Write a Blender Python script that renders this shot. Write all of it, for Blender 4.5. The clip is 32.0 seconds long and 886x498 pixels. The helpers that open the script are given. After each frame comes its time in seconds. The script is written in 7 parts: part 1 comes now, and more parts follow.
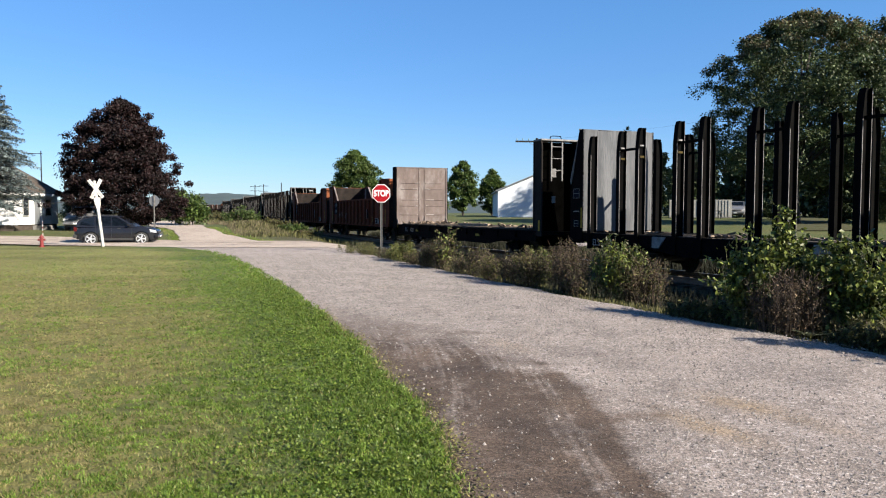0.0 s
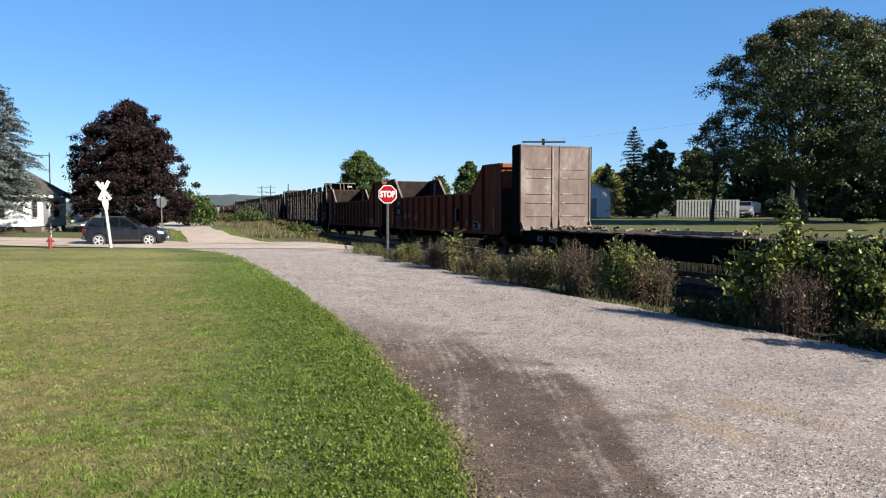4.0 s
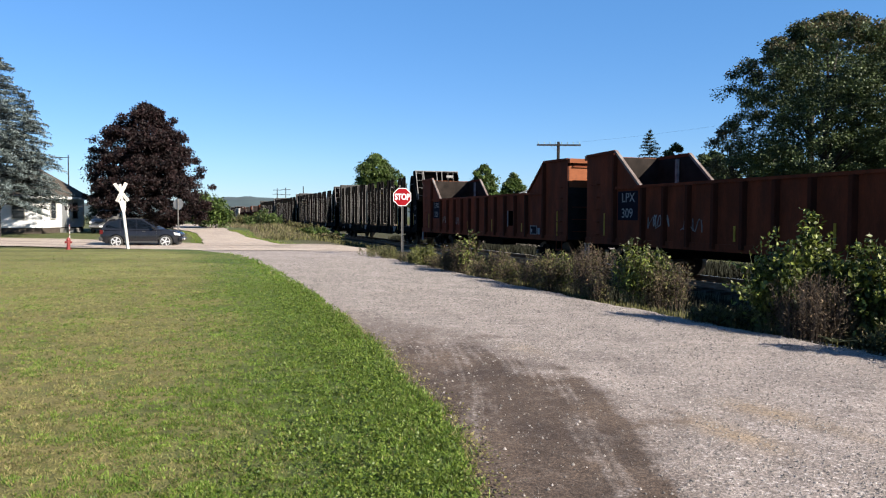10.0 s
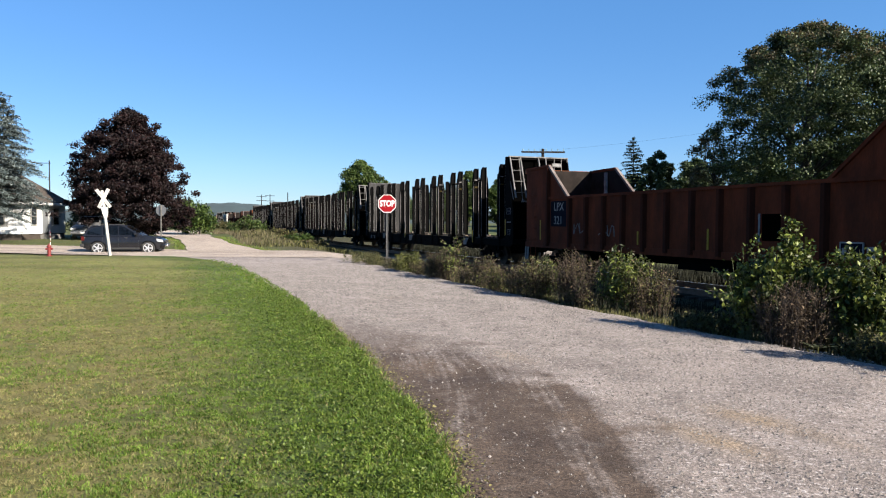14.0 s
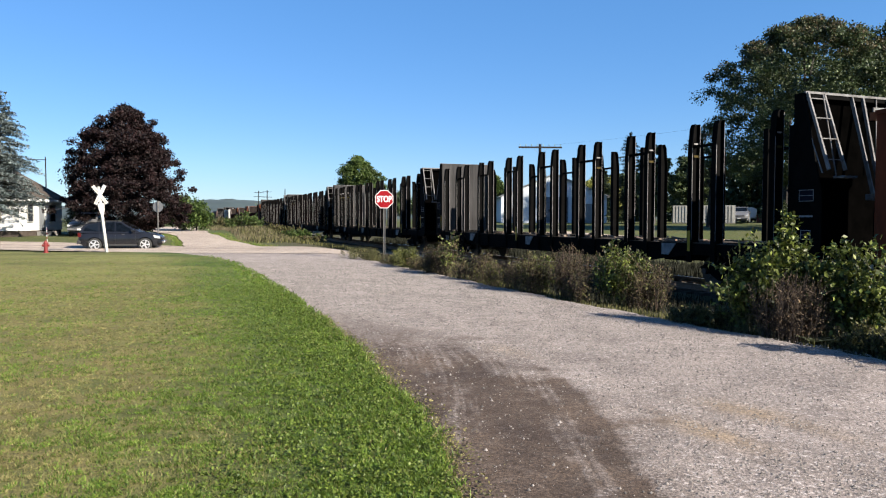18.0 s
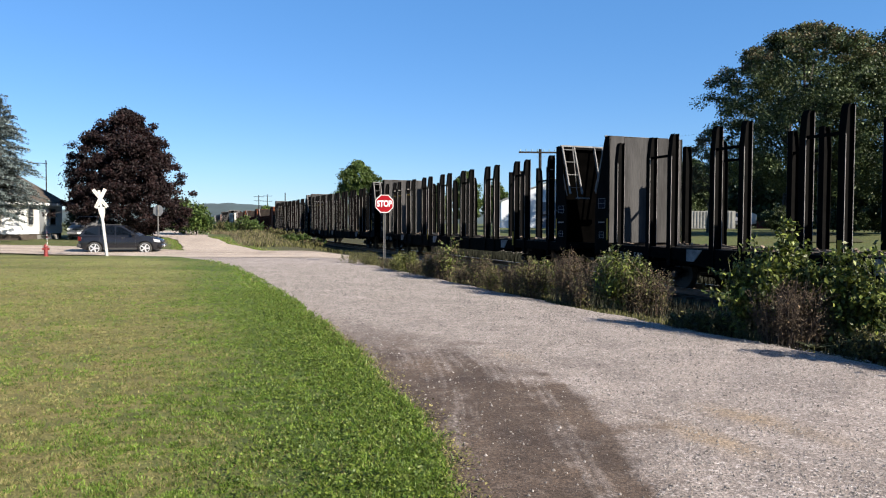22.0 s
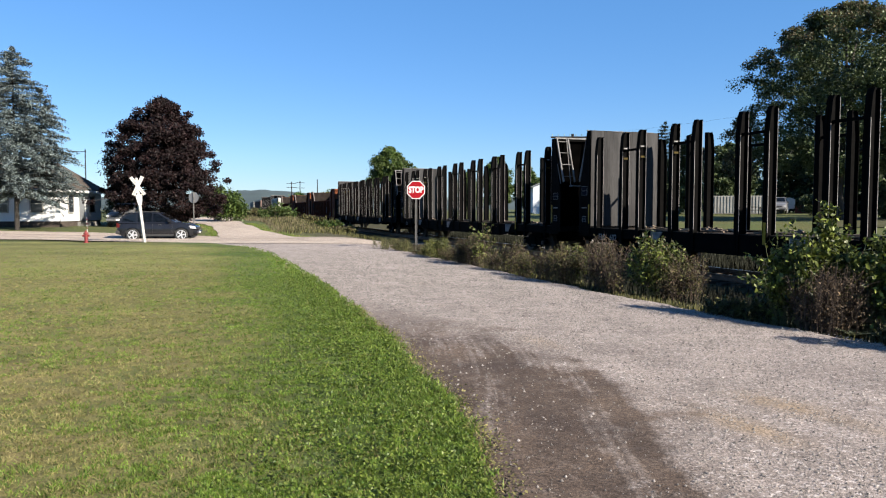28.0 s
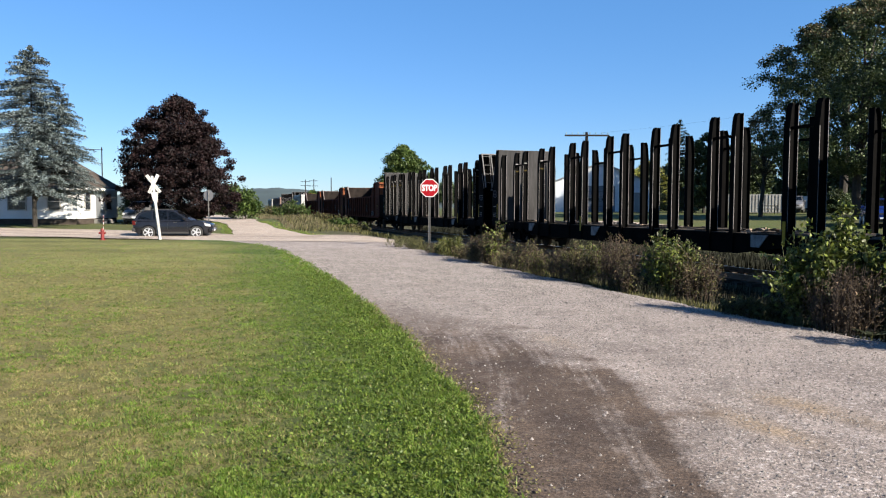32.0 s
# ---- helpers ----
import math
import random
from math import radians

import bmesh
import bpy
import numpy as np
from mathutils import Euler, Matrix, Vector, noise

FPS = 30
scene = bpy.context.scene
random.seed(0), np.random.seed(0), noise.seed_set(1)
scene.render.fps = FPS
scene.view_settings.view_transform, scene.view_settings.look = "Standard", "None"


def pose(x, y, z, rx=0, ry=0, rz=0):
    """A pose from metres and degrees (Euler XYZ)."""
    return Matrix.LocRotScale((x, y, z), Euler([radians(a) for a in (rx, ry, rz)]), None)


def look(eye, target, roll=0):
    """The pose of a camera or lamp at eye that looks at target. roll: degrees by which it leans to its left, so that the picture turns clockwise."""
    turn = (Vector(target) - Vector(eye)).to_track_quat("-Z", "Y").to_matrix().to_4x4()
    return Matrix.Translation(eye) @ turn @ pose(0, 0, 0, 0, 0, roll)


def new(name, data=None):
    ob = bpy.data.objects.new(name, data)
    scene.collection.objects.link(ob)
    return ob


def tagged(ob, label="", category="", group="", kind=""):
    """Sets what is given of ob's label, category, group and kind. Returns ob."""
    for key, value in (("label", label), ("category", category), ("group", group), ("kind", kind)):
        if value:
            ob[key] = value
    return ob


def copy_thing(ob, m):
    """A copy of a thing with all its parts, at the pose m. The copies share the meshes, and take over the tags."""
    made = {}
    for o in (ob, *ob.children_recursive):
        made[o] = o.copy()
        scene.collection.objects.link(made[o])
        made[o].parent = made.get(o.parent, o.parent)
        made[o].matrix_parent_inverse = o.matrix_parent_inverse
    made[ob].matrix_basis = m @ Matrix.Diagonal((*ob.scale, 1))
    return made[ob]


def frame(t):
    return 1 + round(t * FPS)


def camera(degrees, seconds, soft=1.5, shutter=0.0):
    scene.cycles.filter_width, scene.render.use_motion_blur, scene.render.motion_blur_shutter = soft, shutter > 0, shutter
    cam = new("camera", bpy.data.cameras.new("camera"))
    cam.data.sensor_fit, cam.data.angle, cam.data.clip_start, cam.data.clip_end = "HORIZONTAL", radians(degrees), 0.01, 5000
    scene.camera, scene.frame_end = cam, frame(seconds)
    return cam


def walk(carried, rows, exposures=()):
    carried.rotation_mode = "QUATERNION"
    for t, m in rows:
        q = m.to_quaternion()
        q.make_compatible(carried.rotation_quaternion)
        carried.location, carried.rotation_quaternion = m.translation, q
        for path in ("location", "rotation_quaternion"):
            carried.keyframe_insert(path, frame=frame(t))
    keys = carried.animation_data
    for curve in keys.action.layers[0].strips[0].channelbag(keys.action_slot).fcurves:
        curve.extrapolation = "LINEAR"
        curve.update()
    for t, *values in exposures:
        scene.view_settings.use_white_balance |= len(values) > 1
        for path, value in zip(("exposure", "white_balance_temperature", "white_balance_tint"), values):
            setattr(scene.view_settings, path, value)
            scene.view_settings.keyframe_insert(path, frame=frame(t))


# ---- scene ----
# Camera: held by hand at the roadside, turning slightly
cam = camera(63.4, 32.0, soft=1.15)
# seconds, heading, tilt, lean in degrees, eye in metres
PATH = [
    (0, 0.168, -2.875, 0.060, -0.010, 0.000, 1.571),
    (0.5, 0.372, -2.950, 0.097, -0.005, 0.005, 1.570),
    (1, 0.311, -3.044, 0.131, -0.006, 0.006, 1.572),
    (1.5, 0.280, -3.130, 0.043, -0.010, 0.003, 1.570),
    (2, 0.144, -3.159, -0.104, 0.002, 0.006, 1.571),
    (2.5, -0.436, -3.007, -0.227, -0.010, 0.001, 1.570),
    (3, -0.391, -3.058, -0.021, -0.016, -0.004, 1.569),
    (3.5, -0.300, -2.963, -0.112, -0.010, 0.009, 1.571),
    (5.5, -1.142, -2.546, -0.071, -0.007, -0.001, 1.572),
    (6, -1.607, -2.578, -0.244, -0.001, 0.004, 1.574),
    (6.5, -1.996, -2.817, -0.097, -0.006, 0.001, 1.576),
    (7, -1.977, -2.893, -0.009, -0.010, 0.000, 1.574),
    (7.5, -1.887, -2.890, -0.029, -0.006, 0.004, 1.574),
    (8, -2.133, -2.888, 0.146, -0.007, -0.006, 1.574),
    (8.5, -1.804, -2.868, 0.216, -0.011, -0.005, 1.573),
    (9, -1.786, -2.939, 0.364, -0.008, 0.001, 1.575),
    (9.5, -1.439, -2.714, 0.184, -0.013, 0.002, 1.575),
    (10, -1.490, -2.593, 0.156, -0.011, 0.004, 1.572),
    (10.5, -1.234, -2.592, 0.265, -0.007, 0.008, 1.571),
    (11, -0.954, -2.662, 0.279, -0.012, -0.004, 1.576),
    (11.5, -0.868, -2.460, 0.319, -0.011, 0.001, 1.574),
    (12, -0.553, -2.183, 0.260, -0.012, -0.006, 1.571),
    (12.5, -0.605, -2.058, 0.222, -0.015, -0.004, 1.572),
    (13, -0.529, -2.114, 0.136, -0.013, 0.005, 1.576),
    (13.5, -0.463, -2.055, 0.247, -0.012, -0.001, 1.576),
    (14, -0.289, -2.074, 0.207, -0.010, 0.001, 1.580),
    (14.5, -0.247, -2.093, 0.311, -0.010, 0.002, 1.574),
    (16.5, -0.123, -2.229, 0.302, -0.001, -0.002, 1.573),
    (17, -0.180, -2.240, 0.277, 0.001, 0.001, 1.572),
    (17.5, -0.153, -2.249, 0.143, 0.005, -0.003, 1.572),
    (18, -0.096, -2.415, 0.045, 0.002, -0.003, 1.569),
    (18.5, -0.020, -2.391, 0.084, 0.001, 0.003, 1.570),
    (19, -0.001, -2.414, -0.008, 0.000, -0.001, 1.570),
    (19.5, -0.005, -2.471, -0.047, -0.004, -0.007, 1.574),
    (20, -0.080, -2.335, 0.074, -0.001, -0.006, 1.569),
    (20.5, -0.105, -2.254, 0.189, -0.002, -0.007, 1.570),
    (21, -0.109, -2.110, 0.246, -0.000, -0.006, 1.572),
    (21.5, -0.079, -2.109, 0.248, 0.002, -0.007, 1.570),
    (22, -0.092, -2.042, 0.219, -0.001, -0.005, 1.570),
    (22.5, -0.160, -2.057, 0.132, 0.001, -0.005, 1.573),
    (23, -0.295, -2.173, 0.276, -0.002, -0.007, 1.571),
    (23.5, -0.457, -2.389, 0.248, -0.001, 0.001, 1.571),
    (24, -0.757, -2.665, 0.265, -0.006, -0.001, 1.574),
    (24.5, -1.258, -2.729, 0.201, -0.002, -0.000, 1.571),
    (25, -1.441, -2.802, 0.305, -0.008, -0.007, 1.571),
    (25.5, -1.692, -2.882, 0.184, -0.008, -0.016, 1.570),
    (27.5, -2.447, -3.223, 0.164, -0.008, -0.006, 1.572),
    (28, -2.595, -3.167, 0.028, -0.010, -0.013, 1.571),
    (28.5, -2.754, -3.256, 0.043, -0.017, -0.008, 1.569),
    (29, -2.995, -3.372, 0.073, -0.021, -0.015, 1.572),
    (29.5, -3.265, -3.366, 0.146, -0.019, -0.017, 1.568),
    (30, -3.429, -3.293, 0.141, -0.017, -0.011, 1.568),
    (30.5, -3.527, -3.237, 0.145, -0.016, -0.019, 1.571),
    (31, -3.539, -3.217, 0.058, -0.013, -0.017, 1.571),
    (31.5, -3.546, -3.161, 0.123, -0.017, -0.027, 1.569),
    (32, -3.649, -3.308, 0.132, -0.014, -0.016, 1.570),
]
walk(cam, [(t, pose(x, y, z, 90 + tilt, 0, -turn) @ pose(0, 0, 0, 0, 0, lean)) for t, turn, tilt, lean, x, y, z in PATH])

# ---- light: clear late-summer morning, low sun ----
SUN = Vector((1.455, -0.99, 0.98)).normalized()
ELEV = math.asin(SUN.z)
world = bpy.data.worlds.new("world")
scene.world = world
world.use_nodes = True
wn = world.node_tree
sky = wn.nodes.new("ShaderNodeTexSky")
sky.sky_type = "NISHITA"
sky.sun_disc = False
sky.sun_elevation = ELEV
sky.sun_rotation = math.atan2(SUN.x, SUN.y)
sky.altitude = 250
sky.air_density = 1.0
sky.dust_density = 0.1
sky.ozone_density = 1.6
tone = wn.nodes.new("ShaderNodeHueSaturation")
tone.inputs["Saturation"].default_value = 1.2
tone.inputs["Hue"].default_value = 0.5
wn.links.new(sky.outputs[0], tone.inputs["Color"])
blue = wn.nodes.new("ShaderNodeMixRGB")
blue.blend_type = "MULTIPLY"
blue.inputs[0].default_value = 1.0
blue.inputs[2].default_value = (0.82, 0.96, 1.24, 1)
wn.links.new(tone.outputs[0], blue.inputs[1])
clear = wn.nodes.new("ShaderNodeMixRGB")
clear.inputs[0].default_value = 0.36
clear.inputs[2].default_value = (1.12, 3.55, 7.6, 1)
wn.links.new(blue.outputs[0], clear.inputs[1])
wn.links.new(clear.outputs[0], wn.nodes["Background"].inputs[0])
wn.nodes["Background"].inputs[1].default_value = 0.0358
sun_data = bpy.data.lights.new("sun", "SUN")
sun_data.energy = 5.0
sun_data.angle = radians(0.55)
sun_data.color = (1.0, 0.905, 0.77)
sun = new("sun", sun_data)
sun.matrix_world = look(SUN * 60, (0, 0, 0))
scene.view_settings.exposure = 1.85

# ---- plan ----
TH = radians(21.125)                                   # the track's heading, to the left of the y axis
ALONG = Vector((-math.sin(TH), math.cos(TH), 0))       # away along the track
ACROSS = Vector((math.cos(TH), math.sin(TH), 0))       # from the road to the track
TRACK = 14.56                                          # from the camera to the track's middle
RAIL = -0.25                                           # top of the rails
rng = np.random.default_rng(7)


def smooth(a, b, v):
    u = np.clip((v - a) / (b - a), 0, 1)
    return u * u * (3 - 2 * u)


def patchy(x, y, size, seed):
    """Soft random patches of the given size, from 0 to 1."""
    x, y = np.asarray(x, float) / size, np.asarray(y, float) / size
    i, j = np.floor(x), np.floor(y)
    u, v = x - i, y - j
    u, v = u * u * (3 - 2 * u), v * v * (3 - 2 * v)

    def h(a, b):
        s = np.sin(a * 127.1 + b * 311.7 + seed * 74.7) * 43758.5453
        return s - np.floor(s)
    return (h(i, j) * (1 - u) + h(i + 1, j) * u) * (1 - v) + (h(i, j + 1) * (1 - u) + h(i + 1, j + 1) * u) * v


def rise(x, y):
    """Height of the ground: level round the road, dipping to the track bed, rising gently far off."""
    x, y = np.asarray(x, float), np.asarray(y, float)
    r = np.hypot(x, y)
    p = x * math.cos(TH) + y * math.sin(TH)
    base = 0.82 * smooth(39, 62, r) + 0.42 * smooth(56, 92, r)
    base = base * (1 - 0.6 * smooth(-14, -24, x))
    bed = smooth(6.6, 11.6, p) * (1 - smooth(17.6, 24.0, p))
    return base * (1 - bed) - 0.46 * bed


def on_track(s, side=0.0, z=0.0):
    v = ALONG * s + ACROSS * (TRACK - side)
    return Vector((v.x, v.y, RAIL + z))


# ---- materials ----
def material(name):
    m = bpy.data.materials.new(name)
    m.use_nodes = True
    nt = m.node_tree
    return m, nt, nt.nodes["Principled BSDF"]


def plain(name, a, b, scale=3.0, rough=0.7, metal=0.0, bump=0.25, fine=40.0, c=None, stain=0.5, island=0.0, per_object=0.0, spec=0.5, streak=1.0):
    """Two tones mixed by a coarse noise, a third in stains, fine grain in tone and relief. streak: below 1 draws all of it out upright."""
    m, nt, bs = material(name)
    n, l = nt.nodes, nt.links
    co = n.new("ShaderNodeMapping")
    co.inputs["Scale"].default_value = (1, 1, streak)
    l.new(n.new("ShaderNodeTexCoord").outputs["Object"], co.inputs["Vector"])
    n1 = n.new("ShaderNodeTexNoise")
    n1.inputs["Scale"].default_value, n1.inputs["Detail"].default_value = scale, 6
    n1.inputs["Roughness"].default_value = 0.62
    l.new(co.outputs["Vector"], n1.inputs["Vector"])
    r1 = n.new("ShaderNodeValToRGB")
    r1.color_ramp.elements[0].position, r1.color_ramp.elements[1].position = 0.36, 0.66
    r1.color_ramp.elements[0].color, r1.color_ramp.elements[1].color = (*a, 1), (*b, 1)
    l.new(n1.outputs["Fac"], r1.inputs[0])
    out = r1.outputs[0]
    n2 = n.new("ShaderNodeTexNoise")
    n2.inputs["Scale"].default_value, n2.inputs["Detail"].default_value = fine, 4
    l.new(co.outputs["Vector"], n2.inputs["Vector"])
    if c:
        n3 = n.new("ShaderNodeTexNoise")
        n3.inputs["Scale"].default_value, n3.inputs["Detail"].default_value = scale * 0.37, 8
        n3.inputs["Roughness"].default_value = 0.7
        l.new(co.outputs["Vector"], n3.inputs["Vector"])
        r3 = n.new("ShaderNodeValToRGB")
        r3.color_ramp.elements[0].position, r3.color_ramp.elements[1].position = 0.5, 0.64
        l.new(n3.outputs["Fac"], r3.inputs[0])
        mu = n.new("ShaderNodeMath")
        mu.operation = "MULTIPLY"
        mu.inputs[1].default_value = stain
        l.new(r3.outputs[0], mu.inputs[0])
        mx = n.new("ShaderNodeMixRGB")
        mx.inputs[2].default_value = (*c, 1)
        l.new(mu.outputs[0], mx.inputs[0])
        l.new(out, mx.inputs[1])
        out = mx.outputs[0]
    hsv = n.new("ShaderNodeHueSaturation")
    l.new(out, hsv.inputs["Color"])
    mr = n.new("ShaderNodeMapRange")
    mr.inputs["To Min"].default_value, mr.inputs["To Max"].default_value = 0.72, 1.28
    l.new(n2.outputs["Fac"], mr.inputs["Value"])
    val = mr.outputs[0]
    if island or per_object:
        src = n.new("ShaderNodeNewGeometry").outputs["Random Per Island"] if island else n.new("ShaderNodeObjectInfo").outputs["Random"]
        k = island or per_object
        m2 = n.new("ShaderNodeMapRange")
        m2.inputs["To Min"].default_value, m2.inputs["To Max"].default_value = 1 - k, 1 + k
        l.new(src, m2.inputs["Value"])
        mm = n.new("ShaderNodeMath")
        mm.operation = "MULTIPLY"
        l.new(val, mm.inputs[0])
        l.new(m2.outputs[0], mm.inputs[1])
        val = mm.outputs[0]
    l.new(val, hsv.inputs["Value"])
    l.new(hsv.outputs[0], bs.inputs["Base Color"])
    bs.inputs["Roughness"].default_value, bs.inputs["Metallic"].default_value = rough, metal
    bs.inputs["Specular IOR Level"].default_value = spec
    if bump:
        bp = n.new("ShaderNodeBump")
        bp.inputs["Strength"].default_value, bp.inputs["Distance"].default_value = bump, 0.02
        l.new(n2.outputs["Fac"], bp.inputs["Height"])
        l.new(bp.outputs[0], bs.inputs["Normal"])
    return m


def leafy(name, a, b, trans=0.35, rough=0.5, spread=0.35, grain=0.7):
    """Leaves: tone varies from leaf to leaf, light passes through."""
    m, nt, bs = material(name)
    n, l = nt.nodes, nt.links
    g = n.new("ShaderNodeNewGeometry")
    rp = n.new("ShaderNodeValToRGB")
    rp.color_ramp.elements[0].color, rp.color_ramp.elements[1].color = (*a, 1), (*b, 1)
    l.new(g.outputs["Random Per Island"], rp.inputs[0])
    co = n.new("ShaderNodeTexCoord")
    nz = n.new("ShaderNodeTexNoise")
    nz.inputs["Scale"].default_value, nz.inputs["Detail"].default_value = grain, 3
    l.new(co.outputs["Object"], nz.inputs["Vector"])
    mr = n.new("ShaderNodeMapRange")
    mr.inputs["From Min"].default_value, mr.inputs["From Max"].default_value = 0.3, 0.7
    mr.inputs["To Min"].default_value, mr.inputs["To Max"].default_value = 1 - spread, 1 + spread
    l.new(nz.outputs["Fac"], mr.inputs["Value"])
    hs = n.new("ShaderNodeHueSaturation")
    l.new(rp.outputs[0], hs.inputs["Color"])
    l.new(mr.outputs[0], hs.inputs["Value"])
    l.new(hs.outputs[0], bs.inputs["Base Color"])
    bs.inputs["Roughness"].default_value = rough
    bs.inputs["Specular IOR Level"].default_value = 0.25
    tr = n.new("ShaderNodeBsdfTranslucent")
    l.new(hs.outputs[0], tr.inputs["Color"])
    mix = n.new("ShaderNodeMixShader")
    mix.inputs[0].default_value = trans
    l.new(bs.outputs[0], mix.inputs[1])
    l.new(tr.outputs[0], mix.inputs[2])
    l.new(mix.outputs[0], n["Material Output"].inputs["Surface"])
    return m


def by_attribute(name, attr, low, high, scale, fine, rough=0.95, bump=0.5, third=None, dist=0.03, extra=None, low_val=0.55, high_val=1.45, cells=0.0, drift=0.0):
    """Ground: two pairs of tones, chosen by an attribute of the mesh blurred by noise. cells: stones to the metre, each of its own tone; drift: soft patches a stride across."""
    m, nt, bs = material(name)
    n, l = nt.nodes, nt.links
    co = n.new("ShaderNodeTexCoord")

    def noise_of(s, d=6, ro=0.6):
        q = n.new("ShaderNodeTexNoise")
        q.inputs["Scale"].default_value, q.inputs["Detail"].default_value, q.inputs["Roughness"].default_value = s, d, ro
        l.new(co.outputs["Object"], q.inputs["Vector"])
        return q.outputs["Fac"]

    def ramp(fac, c0, c1, p0=0.35, p1=0.65):
        q = n.new("ShaderNodeValToRGB")
        q.color_ramp.elements[0].position, q.color_ramp.elements[1].position = p0, p1
        q.color_ramp.elements[0].color, q.color_ramp.elements[1].color = (*c0, 1), (*c1, 1)
        l.new(fac, q.inputs[0])
        return q.outputs[0]

    big, small, mid = noise_of(scale), noise_of(fine, 3), noise_of(scale * 6)
    c_low, c_high = ramp(big, *low), ramp(big, *high)
    at = n.new("ShaderNodeAttribute")
    at.attribute_name = attr
    ad = n.new("ShaderNodeMath")
    ad.operation = "ADD"
    l.new(at.outputs["Fac"], ad.inputs[0])
    sb = n.new("ShaderNodeMath")
    sb.operation = "MULTIPLY_ADD"
    sb.inputs[1].default_value, sb.inputs[2].default_value = 0.7, -0.35
    l.new(mid, sb.inputs[0])
    l.new(sb.outputs[0], ad.inputs[1])
    ad.use_clamp = True
    mx = n.new("ShaderNodeMixRGB")
    l.new(ad.outputs[0], mx.inputs[0])
    l.new(c_low, mx.inputs[1])
    l.new(c_high, mx.inputs[2])
    out = mx.outputs[0]
    if third:
        m3 = n.new("ShaderNodeMixRGB")
        m3.inputs[2].default_value = (*third, 1)
        f3 = ramp(noise_of(fine * 0.45, 2), (0, 0, 0), (1, 1, 1), 0.57, 0.63)
        clear = n.new("ShaderNodeMath")
        clear.operation = "MULTIPLY"
        inv = n.new("ShaderNodeMath")
        inv.operation = "SUBTRACT"
        inv.inputs[0].default_value = 1.0
        l.new(ad.outputs[0], inv.inputs[1])
        l.new(f3, clear.inputs[0])
        l.new(inv.outputs[0], clear.inputs[1])
        l.new(clear.outputs[0], m3.inputs[0])
        l.new(out, m3.inputs[1])
        out = m3.outputs[0]
    if extra:
        a2 = n.new("ShaderNodeAttribute")
        a2.attribute_name = extra[0]
        m4 = n.new("ShaderNodeMixRGB")
        m4.inputs[2].default_value = (*extra[1], 1)
        l.new(a2.outputs["Fac"], m4.inputs[0])
        l.new(out, m4.inputs[1])
        out = m4.outputs[0]
    hs = n.new("ShaderNodeHueSaturation")
    mr = n.new("ShaderNodeMapRange")
    mr.inputs["From Min"].default_value, mr.inputs["From Max"].default_value = 0.25, 0.75
    mr.inputs["To Min"].default_value, mr.inputs["To Max"].default_value = low_val, high_val
    l.new(small, mr.inputs["Value"])
    tone_of, relief = mr.outputs[0], small

    def times(p, q):
        k = n.new("ShaderNodeMath")
        k.operation = "MULTIPLY"
        l.new(p, k.inputs[0])
        l.new(q, k.inputs[1])
        return k.outputs[0]

    def between(v, a, b, lo, hi):
        k = n.new("ShaderNodeMapRange")
        for key, x in (("From Min", a), ("From Max", b), ("To Min", lo), ("To Max", hi)):
            k.inputs[key].default_value = x
        l.new(v, k.inputs["Value"])
        return k.outputs[0]

    if cells:
        for size, lo, hi in ((cells, 0.66, 1.30), (cells * 2.4, 0.78, 1.20)):
            vo = n.new("ShaderNodeTexVoronoi")
            vo.inputs["Scale"].default_value = size
            jit = n.new("ShaderNodeTexNoise")
            jit.inputs["Scale"].default_value, jit.inputs["Detail"].default_value = size * 0.35, 2
            l.new(co.outputs["Object"], jit.inputs["Vector"])
            warp = n.new("ShaderNodeVectorMath")
            warp.operation = "MULTIPLY_ADD"
            warp.inputs[1].default_value = (1.6 / size,) * 3
            l.new(jit.outputs["Color"], warp.inputs[0])
            l.new(co.outputs["Object"], warp.inputs[2])
            l.new(warp.outputs[0], vo.inputs["Vector"])
            sp = n.new("ShaderNodeSeparateColor")
            l.new(vo.outputs["Color"], sp.inputs[0])
            tone_of = times(tone_of, between(sp.outputs[0], 0, 1, lo, hi))
    if drift:
        for size in (0.8, 3.1):
            tone_of = times(tone_of, between(noise_of(size, 5, 0.65), 0.3, 0.7, 1 - drift, 1 + drift))
    l.new(tone_of, hs.inputs["Value"])
    l.new(out, hs.inputs["Color"])
    l.new(hs.outputs[0], bs.inputs["Base Color"])
    bs.inputs["Roughness"].default_value = rough
    bs.inputs["Specular IOR Level"].default_value = 0.2
    bp = n.new("ShaderNodeBump")
    bp.inputs["Strength"].default_value, bp.inputs["Distance"].default_value = bump, dist
    l.new(relief, bp.inputs["Height"])
    l.new(bp.outputs[0], bs.inputs["Normal"])
    return m


M_LAWN = by_attribute("lawn_turf", "edge", ((0.1215, 0.0988, 0.0389), (0.0672, 0.0713, 0.0203)), ((0.034, 0.0632, 0.0081), (0.0194, 0.0389, 0.0049)), 1.3, 45, bump=0.8, low_val=0.45, high_val=1.5, drift=0.19, extra=("far", (0.1215, 0.1215, 0.0381)))
M_ROAD = by_attribute("gravel", "dirt", ((0.220, 0.189, 0.174), (0.163, 0.1385, 0.127)), ((0.074, 0.0535, 0.0405), (0.039, 0.0275, 0.0218)), 1.1, 60, bump=0.5, dist=0.02, third=(0.271, 0.2446, 0.2333), extra=("tan", (0.172, 0.128, 0.086)), low_val=0.60, high_val=1.36, cells=55.0, drift=0.13)
